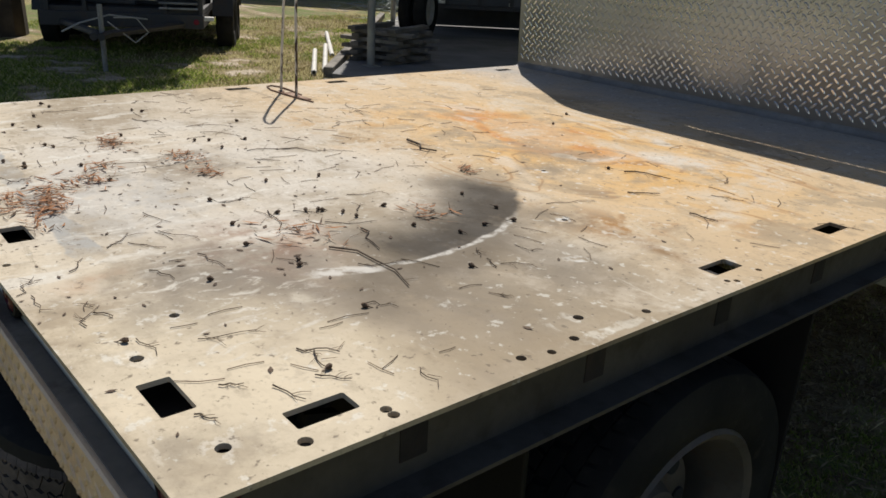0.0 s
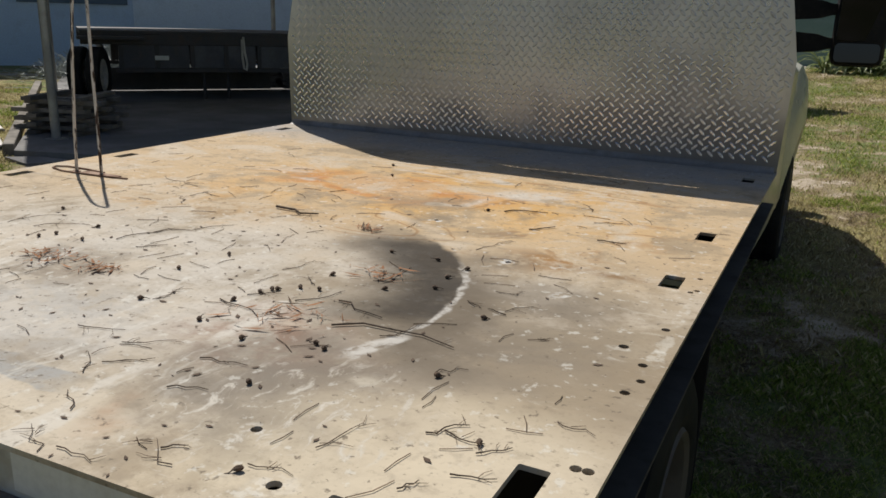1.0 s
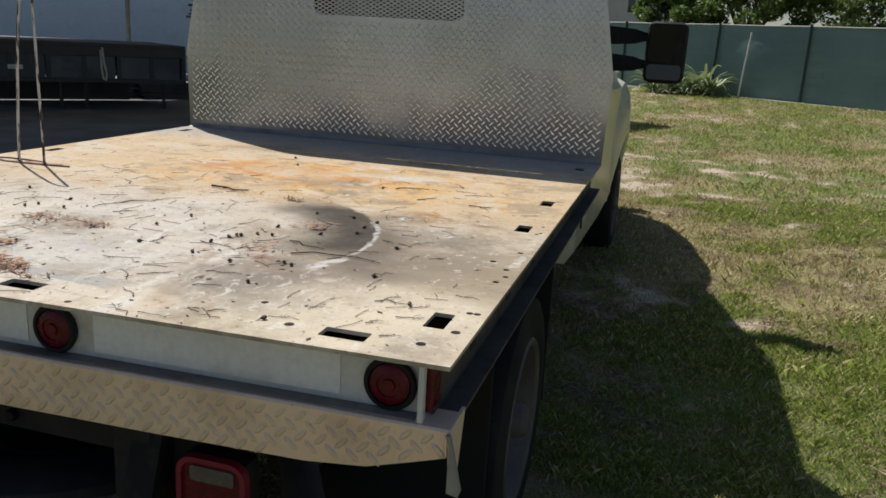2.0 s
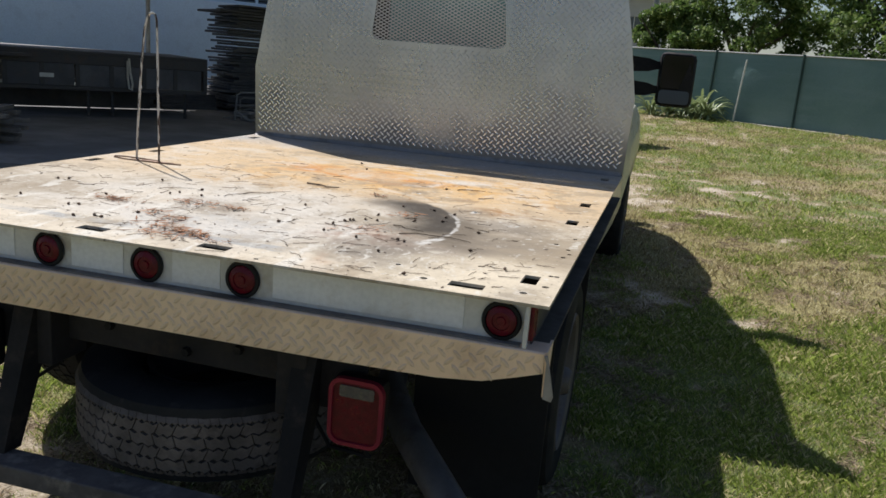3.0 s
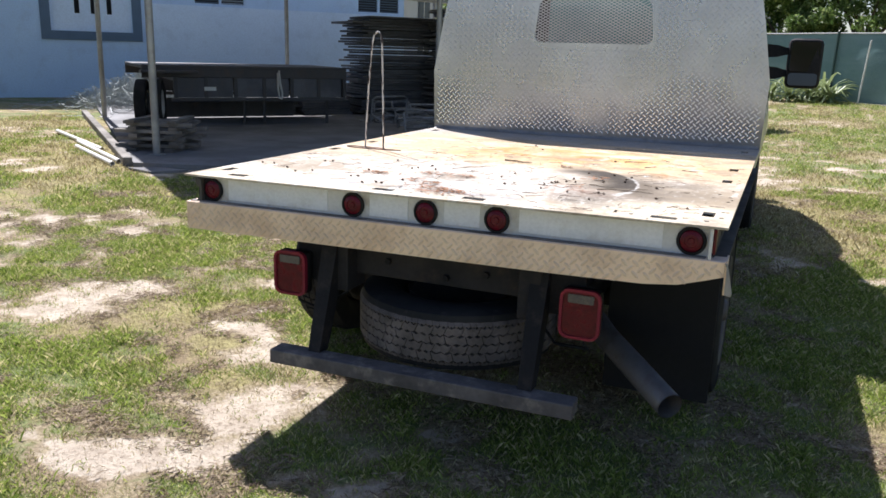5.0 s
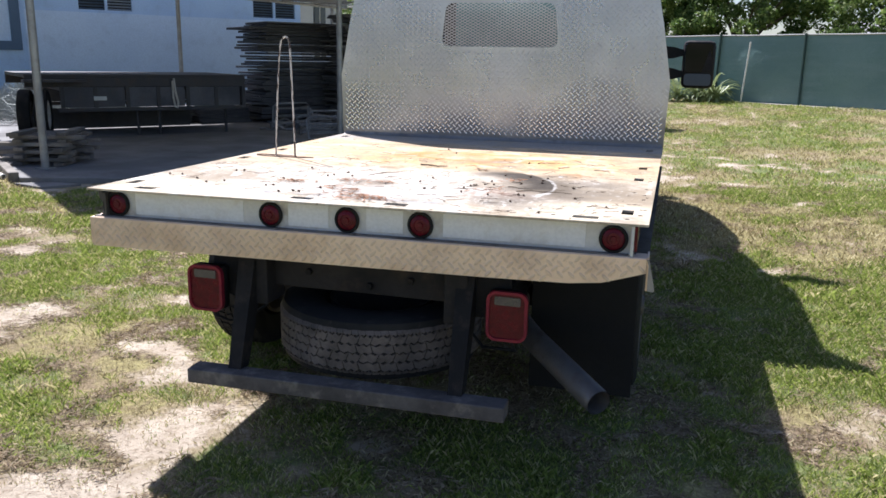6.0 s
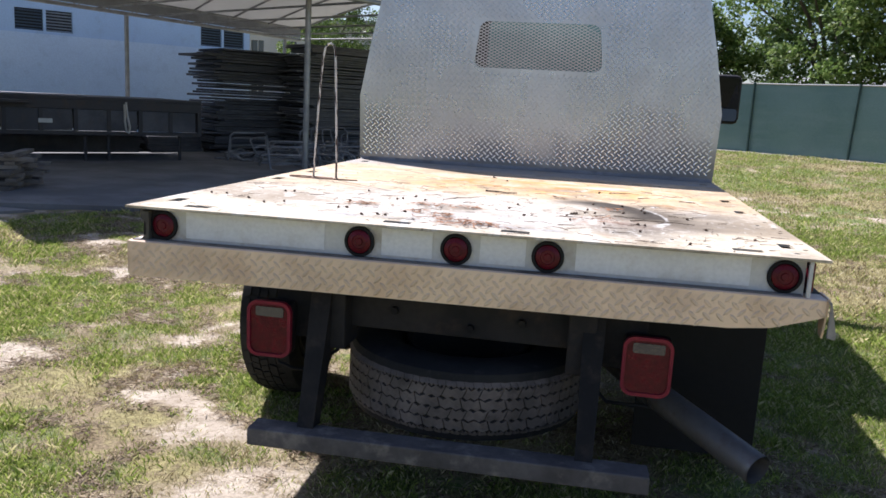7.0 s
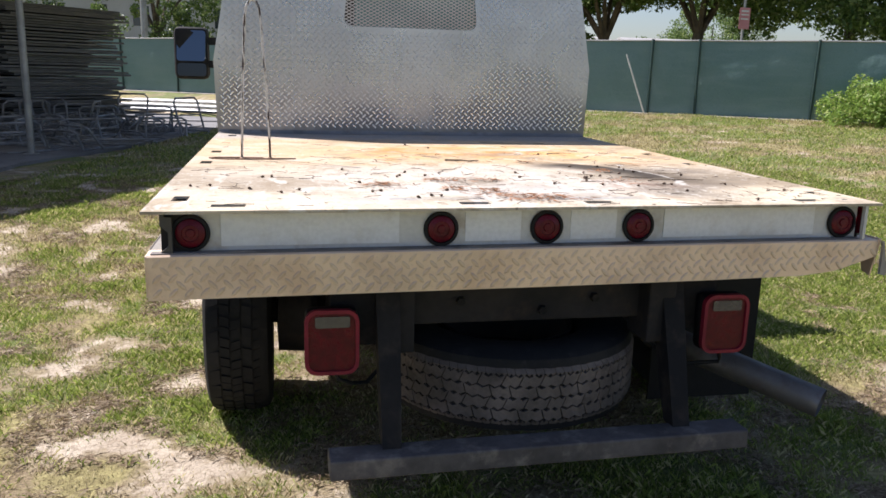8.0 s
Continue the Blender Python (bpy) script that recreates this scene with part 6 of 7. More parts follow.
def build_load_trailer():
    """The tall loaded trailer beside the carport, seen from its drawbar end."""
    turn = 151
    tr = thing("equipment_trailer", (-9.58, 3.78, 0.03), "black tandem trailer piled high with pipes and frames, parked on grass", "trailer", "", turn)
    # its length runs along local +x, away from the drawbar
    for x in (0.40, 1.28):
        for s in (-1, 1):
            simple_wheel(tr, x, s * 1.17, 0.40, 0.40, 0.24, math.pi / 2 if s < 0 else -math.pi / 2, M_RIM)
    for s in (-1, 1):
        bm = bmesh.new()
        prof = [(-0.12, 0.52), (-0.02, 0.80), (0.18, 0.90), (1.50, 0.90), (1.70, 0.80), (1.80, 0.52)]
        inner = [(-0.10, 0.52), (0.0, 0.785), (0.19, 0.88), (1.49, 0.88), (1.68, 0.785), (1.78, 0.52)]
        ring = prof + inner[::-1]
        loft(bm, [[(x, s * 1.03, z) for x, z in ring], [(x, s * 1.31, z) for x, z in ring]])
        part("mudguard", bm, M_TRAILER, tr)
    part("bed", slab_box(-0.9, 3.6, -0.98, 0.98, 0.58, 0.66, 0.01), M_TRAILER, tr)
    for y in (-0.98, 0.93):
        part("side_beam", slab_box(-0.9, 3.6, y, y + 0.05, 0.42, 0.579, 0.01), M_TRAILER, tr)
        for k in range(5):
            part("stake", slab_box(-0.88 + 1.08 * k, -0.82 + 1.08 * k, y, y + 0.05, 0.661, 2.90, 0.006), M_TRAILER, tr)
        for z in (0.80, 1.20, 1.60, 2.0, 2.4, 2.8):
            part("side_board", slab_box(-0.9, 3.6, y + 0.051 if y < 0 else y - 0.031, y + 0.08 if y < 0 else y - 0.002, z - 0.197, z + 0.197, 0.004), M_TRAILER, tr)
    part("head_beam", slab_box(-0.96, -0.901, -0.99, 0.99, 0.42, 0.60, 0.01), M_TRAILER, tr)
    for z in (0.95, 1.25, 2.2):
        part("head_rail", slab_box(-0.95, -0.901, -0.98, 0.98, z - 0.02, z + 0.02, 0.004), M_GREYTUBE, tr)
    for y in (-0.96, -0.52, 0.45, 0.90):
        part("head_post", slab_box(-0.95, -0.902, y - 0.025, y + 0.025, 0.601, 2.9, 0.004), M_TRAILER, tr)
    for k in range(6):
        part("grille_slat", slab_box(-0.985, -0.955, -0.93, -0.45, 0.66 + 0.065 * k, 0.685 + 0.065 * k, 0.004), M_GREYTUBE, tr, "pale grille slat")
    for s in (-1, 1):
        bm = bmesh.new()
        sweep(bm, [(-0.9, s * 0.75, 0.47), (-2.15, s * 0.06, 0.47), (-2.45, s * 0.04, 0.47)], 0.045, 6)
        part("drawbar", bm, M_TRAILER, tr)
    bm = bmesh.new()
    sweep(bm, [(-2.2, 0, 0.05), (-2.2, 0, 0.80)], 0.03, 10)
    part("jack_leg", bm, M_GREYTUBE, tr, "", "", True)
    bm = bmesh.new()
    lathe(bm, [(0.0, 0.16), (0.02, 0.15), (0.05, 0.05)], "z", 14, Matrix.Translation((-2.2, 0, 0.0)))
    part("jack_foot", bm, M_GREYTUBE, tr, "", "", True)
    bm = bmesh.new()
    sweep(bm, [(-0.98, -0.3, 0.53), (-1.5, 0.05, 0.62), (-2.15, 0.25, 0.58), (-2.3, 0.4, 0.50)], 0.010, 5)
    sweep(bm, [(-2.1, -0.05, 0.60), (-1.9, -0.30, 0.35), (-1.7, -0.42, 0.45), (-1.75, -0.30, 0.62), (-2.0, -0.1, 0.64)], 0.008, 5)
    part("cable", bm, M_ROPE, tr, "pale cable looped over the drawbar", "", True)
    bm = bmesh.new()
    lathe(bm, [(0.0, 0.035), (-0.012, 0.035), (-0.016, 0.02)], "x", 14, Matrix.Translation((-0.961, -0.90, 0.51)))
    part("marker_lamp", bm, M_REDRIM, tr, "small orange-red marker lamp")
    bm = bmesh.new()
    box(bm, -0.99, -0.905, -1.12, -1.0, 0.53, 0.58, 0.008)
    part("marker_plate", bm, M_PVC, tr, "small white plate")
    # the load: pipes and tube frames laid across one another
    rs = random.Random(2)
    for k in range(34):
        x, y, z = rs.uniform(-0.80, -0.50), rs.uniform(-0.35, 0.35), 0.70 + 0.058 * k
        p = tr.matrix_basis @ Vector((x, y, z))
        pipe = thing("load_pipe", tuple(p), "grey steel pipe lying in the trailer bed", "pipe", "pipes in the trailer", turn + 90 + rs.uniform(-14, 14))
        bm = bmesh.new()
        h = rs.uniform(0.42, 0.56)
        r = rs.uniform(0.018, 0.034)
        sweep(bm, [(-h, 0, 0), (h, 0, 0.0)], r, 8)
        part("tube", bm, M_PVC if k % 5 == 1 else (M_GREYTUBE if k % 2 else M_DARKSTACK), pipe, "", "", True)
    for k in range(11):
        p = tr.matrix_basis @ Vector((0.16 + rs.uniform(-0.03, 0.03), rs.uniform(-0.05, 0.05), 0.662 + 0.24 * k))
        crate = thing("load_crate", tuple(p), "dark boxed load stacked in the trailer", "crate", "crates in the trailer", turn + rs.uniform(-2, 2))
        part("panel", slab_box(-0.5, 0.62, -0.80, 0.80, 0.0, 0.235, 0.012), M_DARKSTACK, crate)
    for k in range(11):
        p = tr.matrix_basis @ Vector((1.45 + rs.uniform(-0.1, 0.1), rs.uniform(-0.05, 0.05), 0.662 + 0.24 * k))
        crate = thing("load_crate", tuple(p), "dark boxed load stacked in the trailer", "crate", "crates in the trailer", turn + rs.uniform(-2, 2))
        part("panel", slab_box(-0.5, 1.8, -0.84, 0.84, 0.0, 0.235, 0.012), M_DARKSTACK, crate)


build_slab()
build_carport()
build_blue_building()
build_shed_trailer()
build_stack()
build_second_stack()
build_frames_pile()
build_boards()
build_lawn_pipes()
build_wire_heap()
build_scrap()
build_load_trailer()


# ---- fence and what stands at it ----
FENCE_C = 19.5


def on_fence(s):
    """A point of the fence line, s metres along it from its foot nearest the origin."""
    p = ALONG * FENCE_C - ASIDE * s
    return p


def s_fence(x, y):
    return 0.785 * x - 0.62 * y


def build_fence():
    fence = thing("screened_fence", (*on_fence(0.0), 0.55), "chain-link fence hung with green windscreen cloth", "fence", "", math.degrees(math.atan2(-ASIDE.y, -ASIDE.x)))
    marks = [s_fence(-0.2, 24.9), s_fence(2.45, 22.9), s_fence(4.6, 21.2), s_fence(6.75, 19.5), s_fence(8.8, 17.9), s_fence(9.76, 17.14), s_fence(11.9, 15.4), s_fence(14.0, 13.8)]
    s = marks[0]
    while s > -34:
        s -= 2.75
        marks.insert(0, s)
    s = marks[-1]
    while s < 30:
        s += 2.75
        marks.append(s)
    rs = np.random.RandomState(6)
    for k, s in enumerate(marks):
        bm = bmesh.new()
        lean = 0.03 * rs.normal()
        sweep(bm, [(s, -0.05, -0.1), (s + lean, -0.05, 1.95)], 0.033, 10)
        part("post", bm, M_GREENPOST, fence, "", "", True)
    for a, b in zip(marks, marks[1:]):
        bm = bmesh.new()
        sweep(bm, [(a, -0.02, 1.915), ((a + b) / 2, -0.02, 1.905), (b, -0.02, 1.915)], 0.021, 8)
        part("top_rail", bm, M_POST, fence, "", "", True)
        # cloth panel with slack folds
        nx, nz = 18, 10
        belly, ph = rs.uniform(0.02, 0.07), rs.uniform(0, 6)
        vs = []
        for i in range(nx + 1):
            for j in range(nz + 1):
                u, w = i / nx, j / nz
                y = 0.012 + belly * math.sin(math.pi * u) * math.sin(math.pi * w) + 0.012 * math.sin(9 * u + 4 * w + ph) * math.sin(math.pi * w)
                z = 0.02 + 1.875 * w - 0.02 * math.sin(math.pi * u) * (1 - w) + 0.02 * math.sin(5 * u + ph) * (1 - w)
                vs.append((a + (b - a) * u, -y, z))
        n = len(vs)
        fs = [(i * (nz + 1) + j, (i + 1) * (nz + 1) + j, (i + 1) * (nz + 1) + j + 1, i * (nz + 1) + j + 1) for i in range(nx) for j in range(nz)]
        front = np.array(vs)
        back = front + np.array([0, 0.004, 0])
        ob = raw_mesh("cloth_panel", np.concatenate([front, back]), np.array(fs + [tuple(q + n for q in f[::-1]) for f in fs]), M_SCREEN, fence)
        for f in ob.data.polygons:
            f.use_smooth = True
    # pale sill of sand and stone along the foot
    bm = bmesh.new()
    box(bm, -36, 31, -0.24, 0.25, -0.06, 0.035, 0.02)
    part("foot_kerb", bm, M_PALEKERB, fence, "pale concrete strip at the foot")


def build_fence_side():
    for (x, y, z), (x2, y2, z2) in (((3.14, 22.15, 0.50), (3.24, 21.95, 2.27)), ((8.66, 17.75, 0.50), (8.17, 18.1, 2.10))):
        pole = thing("leaning_pole", (x, y, z), "thin white pole leaning on the green fence", "pole", "poles leaning on the fence")
        bm = bmesh.new()
        sweep(bm, [(0, 0, 0), ((x2 - x) * 0.5, (y2 - y) * 0.5, (z2 - z) * 0.5), (x2 - x, y2 - y, z2 - z)], 0.022, 8)
        part("rod", bm, M_PVC, pole, "", "", True)
    # palmettos at the foot of the fence
    rs = np.random.RandomState(12)
    for x, y, big in ((0.85, 22.6, 1.0), (1.4, 22.45, 1.1), (1.95, 22.3, 1.15), (2.45, 22.0, 1.0), (2.25, 22.45, 1.35)):
        palm = thing("palmetto", (x, y, gz(x, y)), "low palmetto clump with drooping fan leaves", "palmetto", "palmettos at the fence", rs.uniform(0, 360))
        for k in range(44):
            a, ln, up = rs.uniform(0, 2 * math.pi), big * rs.uniform(0.55, 1.05), rs.uniform(0.35, 1.6)
            bm = bmesh.new()
            d = Vector((math.cos(a), math.sin(a), 0))
            side = Vector((-d.y, d.x, 0))
            prev = None
            for j in range(5):
                f = j / 4
                c = d * ln * f * 0.8 + Vector((0, 0, ln * (up * f - 0.9 * f * f) + 0.05))
                w = 0.052 * (1 - f) * (0.5 + 1.6 * f) + 0.004
                row = (bm.verts.new(c - side * w), bm.verts.new(c + Vector((0, 0, -0.012))), bm.verts.new(c + side * w))
                if prev:
                    bm.faces.new((prev[0], prev[1], row[1], row[0])), bm.faces.new((prev[1], prev[2], row[2], row[1]))
                prev = row
            part("leaf", bm, M_PALM, palm)


def tree_leaves(centers, radii, per, size, seed, squash=0.75):
    rs = np.random.RandomState(seed)
    out = []
    for c, r in zip(centers, radii):
        d = rs.normal(size=(per, 3))
        d /= np.linalg.norm(d, axis=1)[:, None]
        rad = r * rs.uniform(0.45, 1.05, per) ** 0.6
        p = np.array(c) + d * rad[:, None] * np.array([1, 1, squash])
        a = rs.normal(size=(per, 3)) * 0.8 + np.array([0, 0, 0.0])
        a /= np.linalg.norm(a, axis=1)[:, None]
        b = np.cross(a, rs.normal(size=(per, 3)))
        b /= np.linalg.norm(b, axis=1)[:, None]
        s = size * rs.uniform(0.6, 1.4, per)[:, None]
        out.append(np.stack([p - a * s, p + b * s * 0.45, p + a * s, p - b * s * 0.45], 1))
    v = np.concatenate(out).reshape(-1, 3)
    return v, np.arange(len(v)).reshape(-1, 4)


def build_tree(x, y, height, spread, seed, per=230, clumps=110, size=0.095, low=0.13, name="tree", label="broad leafy tree behind the fence"):
    rs = np.random.RandomState(seed)
    z = gz(x, y)
    tree = thing(name, (x, y, z), label, "tree", "trees behind the fence")
    bm = bmesh.new()
    fork = height * 0.30
    lean = rs.normal(0, 0.15, 2)
    sweep(bm, [(0, 0, -0.1), (lean[0] * 0.4, lean[1] * 0.4, fork * 0.5), (lean[0], lean[1], fork)], 0.30, 10, True, 0.2)
    for k in range(7):
        a = 2 * math.pi * k / 7 + rs.uniform(-0.4, 0.4)
        q = spread * rs.uniform(0.45, 0.85)
        top = height * rs.uniform(0.55, 0.9)
        sweep(bm, [(lean[0], lean[1], fork * 0.92), (lean[0] + 0.35 * q * math.cos(a), lean[1] + 0.35 * q * math.sin(a), fork + 0.45 * (top - fork)), (q * math.cos(a), q * math.sin(a), top)], 0.12, 6, True, 0.02)
    part("trunk", bm, M_BARK, tree, "grey-brown trunk and limbs", "", True)
    centers, radii = [], []
    for k in range(clumps):
        a, f = rs.uniform(0, 2 * math.pi), rs.uniform(0, 1)
        zc = height * (low + (1 - low) * f)
        wide = spread * math.sin(math.pi * min(1.0, 0.16 + 0.80 * f)) ** 0.6 * rs.uniform(0.35, 1.05)
        centers.append((wide * math.cos(a), wide * math.sin(a), zc))
        radii.append(rs.uniform(0.45, 1.0) * spread * 0.24)
    v, f = tree_leaves(centers, radii, per, size, seed + 1)
    raw_mesh("crown", v, f, M_LEAF, tree, "dense dark green leaves", "stuff")


def build_bush(x, y, z, w, h, seed):
    bush = thing("bush", (x, y, z), "bright green leafy bush at the fence", "bush")
    rs = np.random.RandomState(seed)
    bm = bmesh.new()
    for k in range(14):
        a, q = rs.uniform(0, 6.28), rs.uniform(0.3, 1.0) * w * 0.7
        sweep(bm, [(0.15 * math.cos(a), 0.15 * math.sin(a), -0.02), (0.6 * q * math.cos(a), 0.6 * q * math.sin(a), h * 0.5), (q * math.cos(a), q * math.sin(a), h * 0.85)], 0.016, 5, True, 0.005)
    part("stems", bm, M_BARK, bush)
    centers = [(rs.normal(0, w * 0.42), rs.normal(0, w * 0.42), 0) for _ in range(60)]
    centers = [(a, b, rs.uniform(0.12, 1.0) * h * math.exp(-(a * a + b * b) / (w * w * 0.9))) for a, b, _ in centers]
    v, f = tree_leaves(centers, [0.30] * 60, 300, 0.045, seed + 1, 1.1)
    raw_mesh("foliage", v, f, M_BUSHLEAF, bush, "", "stuff")


build_fence()
build_fence_side()
for args in ((1.0, 37.0, 4.3, 2.0, 21), (4.0, 36.5, 5.9, 2.9, 22), (9.6, 34.5, 9.6, 4.6, 23, 230, 200, 0.11, 0.05), (12.2, 29.5, 8.4, 4.0, 28, 230, 150, 0.10, 0.46), (15.0, 27.5, 9.2, 4.6, 24, 230, 170, 0.10, 0.43), (20.5, 25.5, 10.5, 5.0, 25, 230, 200, 0.11, 0.28), (26.5, 20.5, 9.5, 4.8, 26), (-7.5, 44.0, 9.0, 4.0, 27), (31.0, 13.0, 9.0, 4.6, 30)):
    build_tree(*args)
build_tree(-11.4, 2.5, 8.6, 3.3, 61, 300, 130, 0.12, 0.48, "tree", "broad leafy tree shading the parked trailer")
build_bush(12.95, 14.1, 0.5, 1.6, 1.10, 41)


# ---- far things ----
def sign_on_pole(x, y, top, face, w, h, label, pole_top, panels):
    z = gz(x, y)
    sign = thing("street_sign", (x, y, z), label, "sign")
    bm = bmesh.new()
    sweep(bm, [(0, 0.03, 0), (0, 0.03, pole_top - z)], 0.045, 8)
    part("pole", bm, M_POST, sign, "", "", True)
    board = part("board", slab_box(-w / 2, w / 2, -0.03, -0.015, top - h - z, top - z, 0.004), face, sign)
    for z0, z1, wide, mt in panels:
        part("bar", slab_box(-w * wide / 2, w * wide / 2, -0.036, -0.0305, top - h * z1 - z, top - h * z0 - z), mt, board)


sign_on_pole(7.3, 42.5, 4.75, M_SIGN, 0.50, 0.95, "white and green street sign on a pole", 4.8, ((0.34, 0.62, 0.8, M_SIGNGREEN), (0.72, 0.80, 0.7, M_SIGNGREEN)))
sign_on_pole(14.2, 22.6, 3.85, M_SIGNRED, 0.38, 0.68, "faded red and white street sign on a concrete pole", 9.0, ((0.12, 0.2, 0.7, M_SIGN), (0.3, 0.36, 0.7, M_SIGN), (0.5, 0.56, 0.7, M_SIGN)))


def build_far_building():
    """A two-storey cream block far behind, with rows of windows."""
    hold = thing("apartment_block", (-13.0, 62.0, 0.0), "cream two-storey building far behind the fence", "building")
    top = 7.3
    loops = [[(-26, 0.0), (13.2, 0.0), (13.2, top), (-26, top)]]
    spots = [(-24 + 2.9 * k, z) for k in range(13) for z in (2.0, 5.1)]
    for x, z in spots:
        loops.append(rect(x, z, 1.15, 1.45, 0.01, 1))
    bm = bmesh.new()
    plate(bm, loops, 0.3, "y", 0.0)
    part("wall", bm, M_STUCCO, hold)
    part("roof", slab_box(-26.6, 13.8, -0.7, 11, top, top + 0.35, 0.03), M_FARROOF, hold)
    part("side_wall", slab_box(12.9, 13.2, 0.3, 10.5, 0, top), M_STUCCO, hold)
    for x, z in spots:
        win = part("window", slab_box(x - 0.575, x + 0.575, 0.16, 0.18, z - 0.725, z + 0.725), M_FARGLASS, hold)
        part("mullion", slab_box(x - 0.03, x + 0.03, 0.12, 0.159, z - 0.72, z + 0.72), M_WHITE, win)


def build_utility_pole(x, y, h, lean, r):
    pole = thing("utility_pole", (x, y, 0.3), "tall grey utility pole", "utility pole")
    bm = bmesh.new()
    sweep(bm, [(0, 0, 0), (lean * h, 0, h)], r, 12, True, r * 0.7)
    part("shaft", bm, M_POST, pole, "", "", True)
    part("cross_arm", slab_box(lean * h - 0.9, lean * h + 0.9, -0.06, 0.06, h - 0.6, h - 0.45), M_BARK, pole)


def build_far_house(x, y, long, deep, height, label):
    """A low pale house beyond the trees, with a pitched roof and a row of windows."""
    hold = thing("house", (x, y, 0.3), label, "house", "houses beyond the trees")
    spots = [1.2 + 2.3 * k for k in range(int((long - 1.2) / 2.3))]
    bm = bmesh.new()
    plate(bm, [[(0, 0), (long, 0), (long, height), (0, height)]] + [rect(a, 1.6, 1.0, 1.1, 0.01, 1) for a in spots], 0.25, "y", 0.0)
    part("wall", bm, M_PALEHOUSE, hold)
    for a in (0.0, long - 0.25):
        part("side_wall", slab_box(a, a + 0.25, 0.251, deep, 0, height), M_PALEHOUSE, hold)
    bm = bmesh.new()
    loft(bm, [[(a, -0.5, height), (a, deep / 2, height + 0.9), (a, deep + 0.5, height), (a, deep + 0.5, height - 0.12), (a, deep / 2, height + 0.75), (a, -0.5, height - 0.12)] for a in (-0.4, long + 0.4)])
    part("roof", bm, M_FARROOF, hold)
    for a in spots:
        part("window", slab_box(a - 0.5, a + 0.5, 0.12, 0.14, 1.05, 2.15), M_FARGLASS, hold)


build_far_building()
build_far_house(11.5, 47.0, 9.0, 7.0, 3.0, "low white house far behind the fence")
build_far_house(23.5, 50.0, 12.0, 7.0, 3.2, "low white house far behind the fence")
build_utility_pole(-0.15, 41.5, 10.5, 0.02, 0.17)
build_utility_pole(-7.1, 38.5, 10.0, 0.0, 0.17)
for args in ((-18.5, 52.0, 9.0, 4.0, 51), (40.0, 40.0, 12.0, 6.0, 52), (34.0, 60.0, 7.0, 5.5, 53)):
    build_tree(*args)


# ---- litter on the deck ----
TOP = DECK_Z + 0.0005
TWIGS_A = ((0.204, 0.383, 0.295, 0.408), (0.372, 0.246, 0.324, 0.315), (0.374, 0.29, 0.436, 0.349), (0.334, 0.368, 0.414, 0.419), (0.499, 0.391, 0.591, 0.405), (0.533, 0.278, 0.597, 0.301),
           (0.551, 0.76, 0.669, 0.704), (0.609, 0.649, 0.86, 0.655), (0.216, 0.56, 0.208, 0.648), (0.329, 0.631, 0.462, 0.599), (0.468, 0.157, 0.41, 0.191), (-0.588, 0.812, -0.548, 0.92))
TWIGS_B = ((-0.202, 0.839, -0.141, 0.984), (-0.176, 0.939, -0.046, 1.114), (-0.49, 0.822, -0.383, 0.915), (-1.18, 0.95, -1.032, 0.987), (-0.758, 0.691, -0.685, 0.773), (-0.078, 1.339, 0.081, 1.324),
           (-0.699, 1.504, -0.538, 1.451), (0.47, 0.7, 0.521, 0.796), (0.363, 0.678, 0.403, 0.736), (0.876, 0.541, 0.92, 0.58), (0.675, 1.523, 0.733, 1.589), (0.881, 1.507, 0.958, 1.523))
TWIGS_C = ((0.532, 1.693, 0.655, 1.748), (0.627, 1.256, 0.683, 1.382), (0.864, 0.877, 0.91, 0.93), (0.981, 0.763, 0.997, 0.782), (-0.074, 1.623, -0.038, 1.67), (1.10, 1.735, 1.191, 1.791),
           (0.818, 1.702, 0.89, 1.745), (0.807, 0.97, 0.856, 0.984), (0.776, 0.886, 0.821, 0.868), (0.84, 0.241, 0.869, 0.332), (0.96, 0.351, 1.001, 0.406), (0.98, 0.37, 1.046, 0.361))
TWIGS_D = ((1.044, 0.336, 1.084, 0.374), (0.793, 0.158, 0.859, 0.173), (1.116, 0.476, 1.178, 0.468), (0.527, 0.05, 0.458, 0.097), (0.539, 0.068, 0.61, 0.067), (0.703, 0.105, 0.635, 0.146),
           (1.044, 0.151, 1.073, 0.168), (0.993, 0.207, 1.011, 0.237), (0.663, 0.135, 0.689, 0.161), (1.037, 0.271, 1.097, 0.286))
STOUT = {(0.609, 0.649): 0.0022, (-0.078, 1.339): 0.0045, (0.675, 1.523): 0.0022, (0.881, 1.507): 0.0020, (0.551, 0.76): 0.0020, (0.532, 1.693): 0.0024}


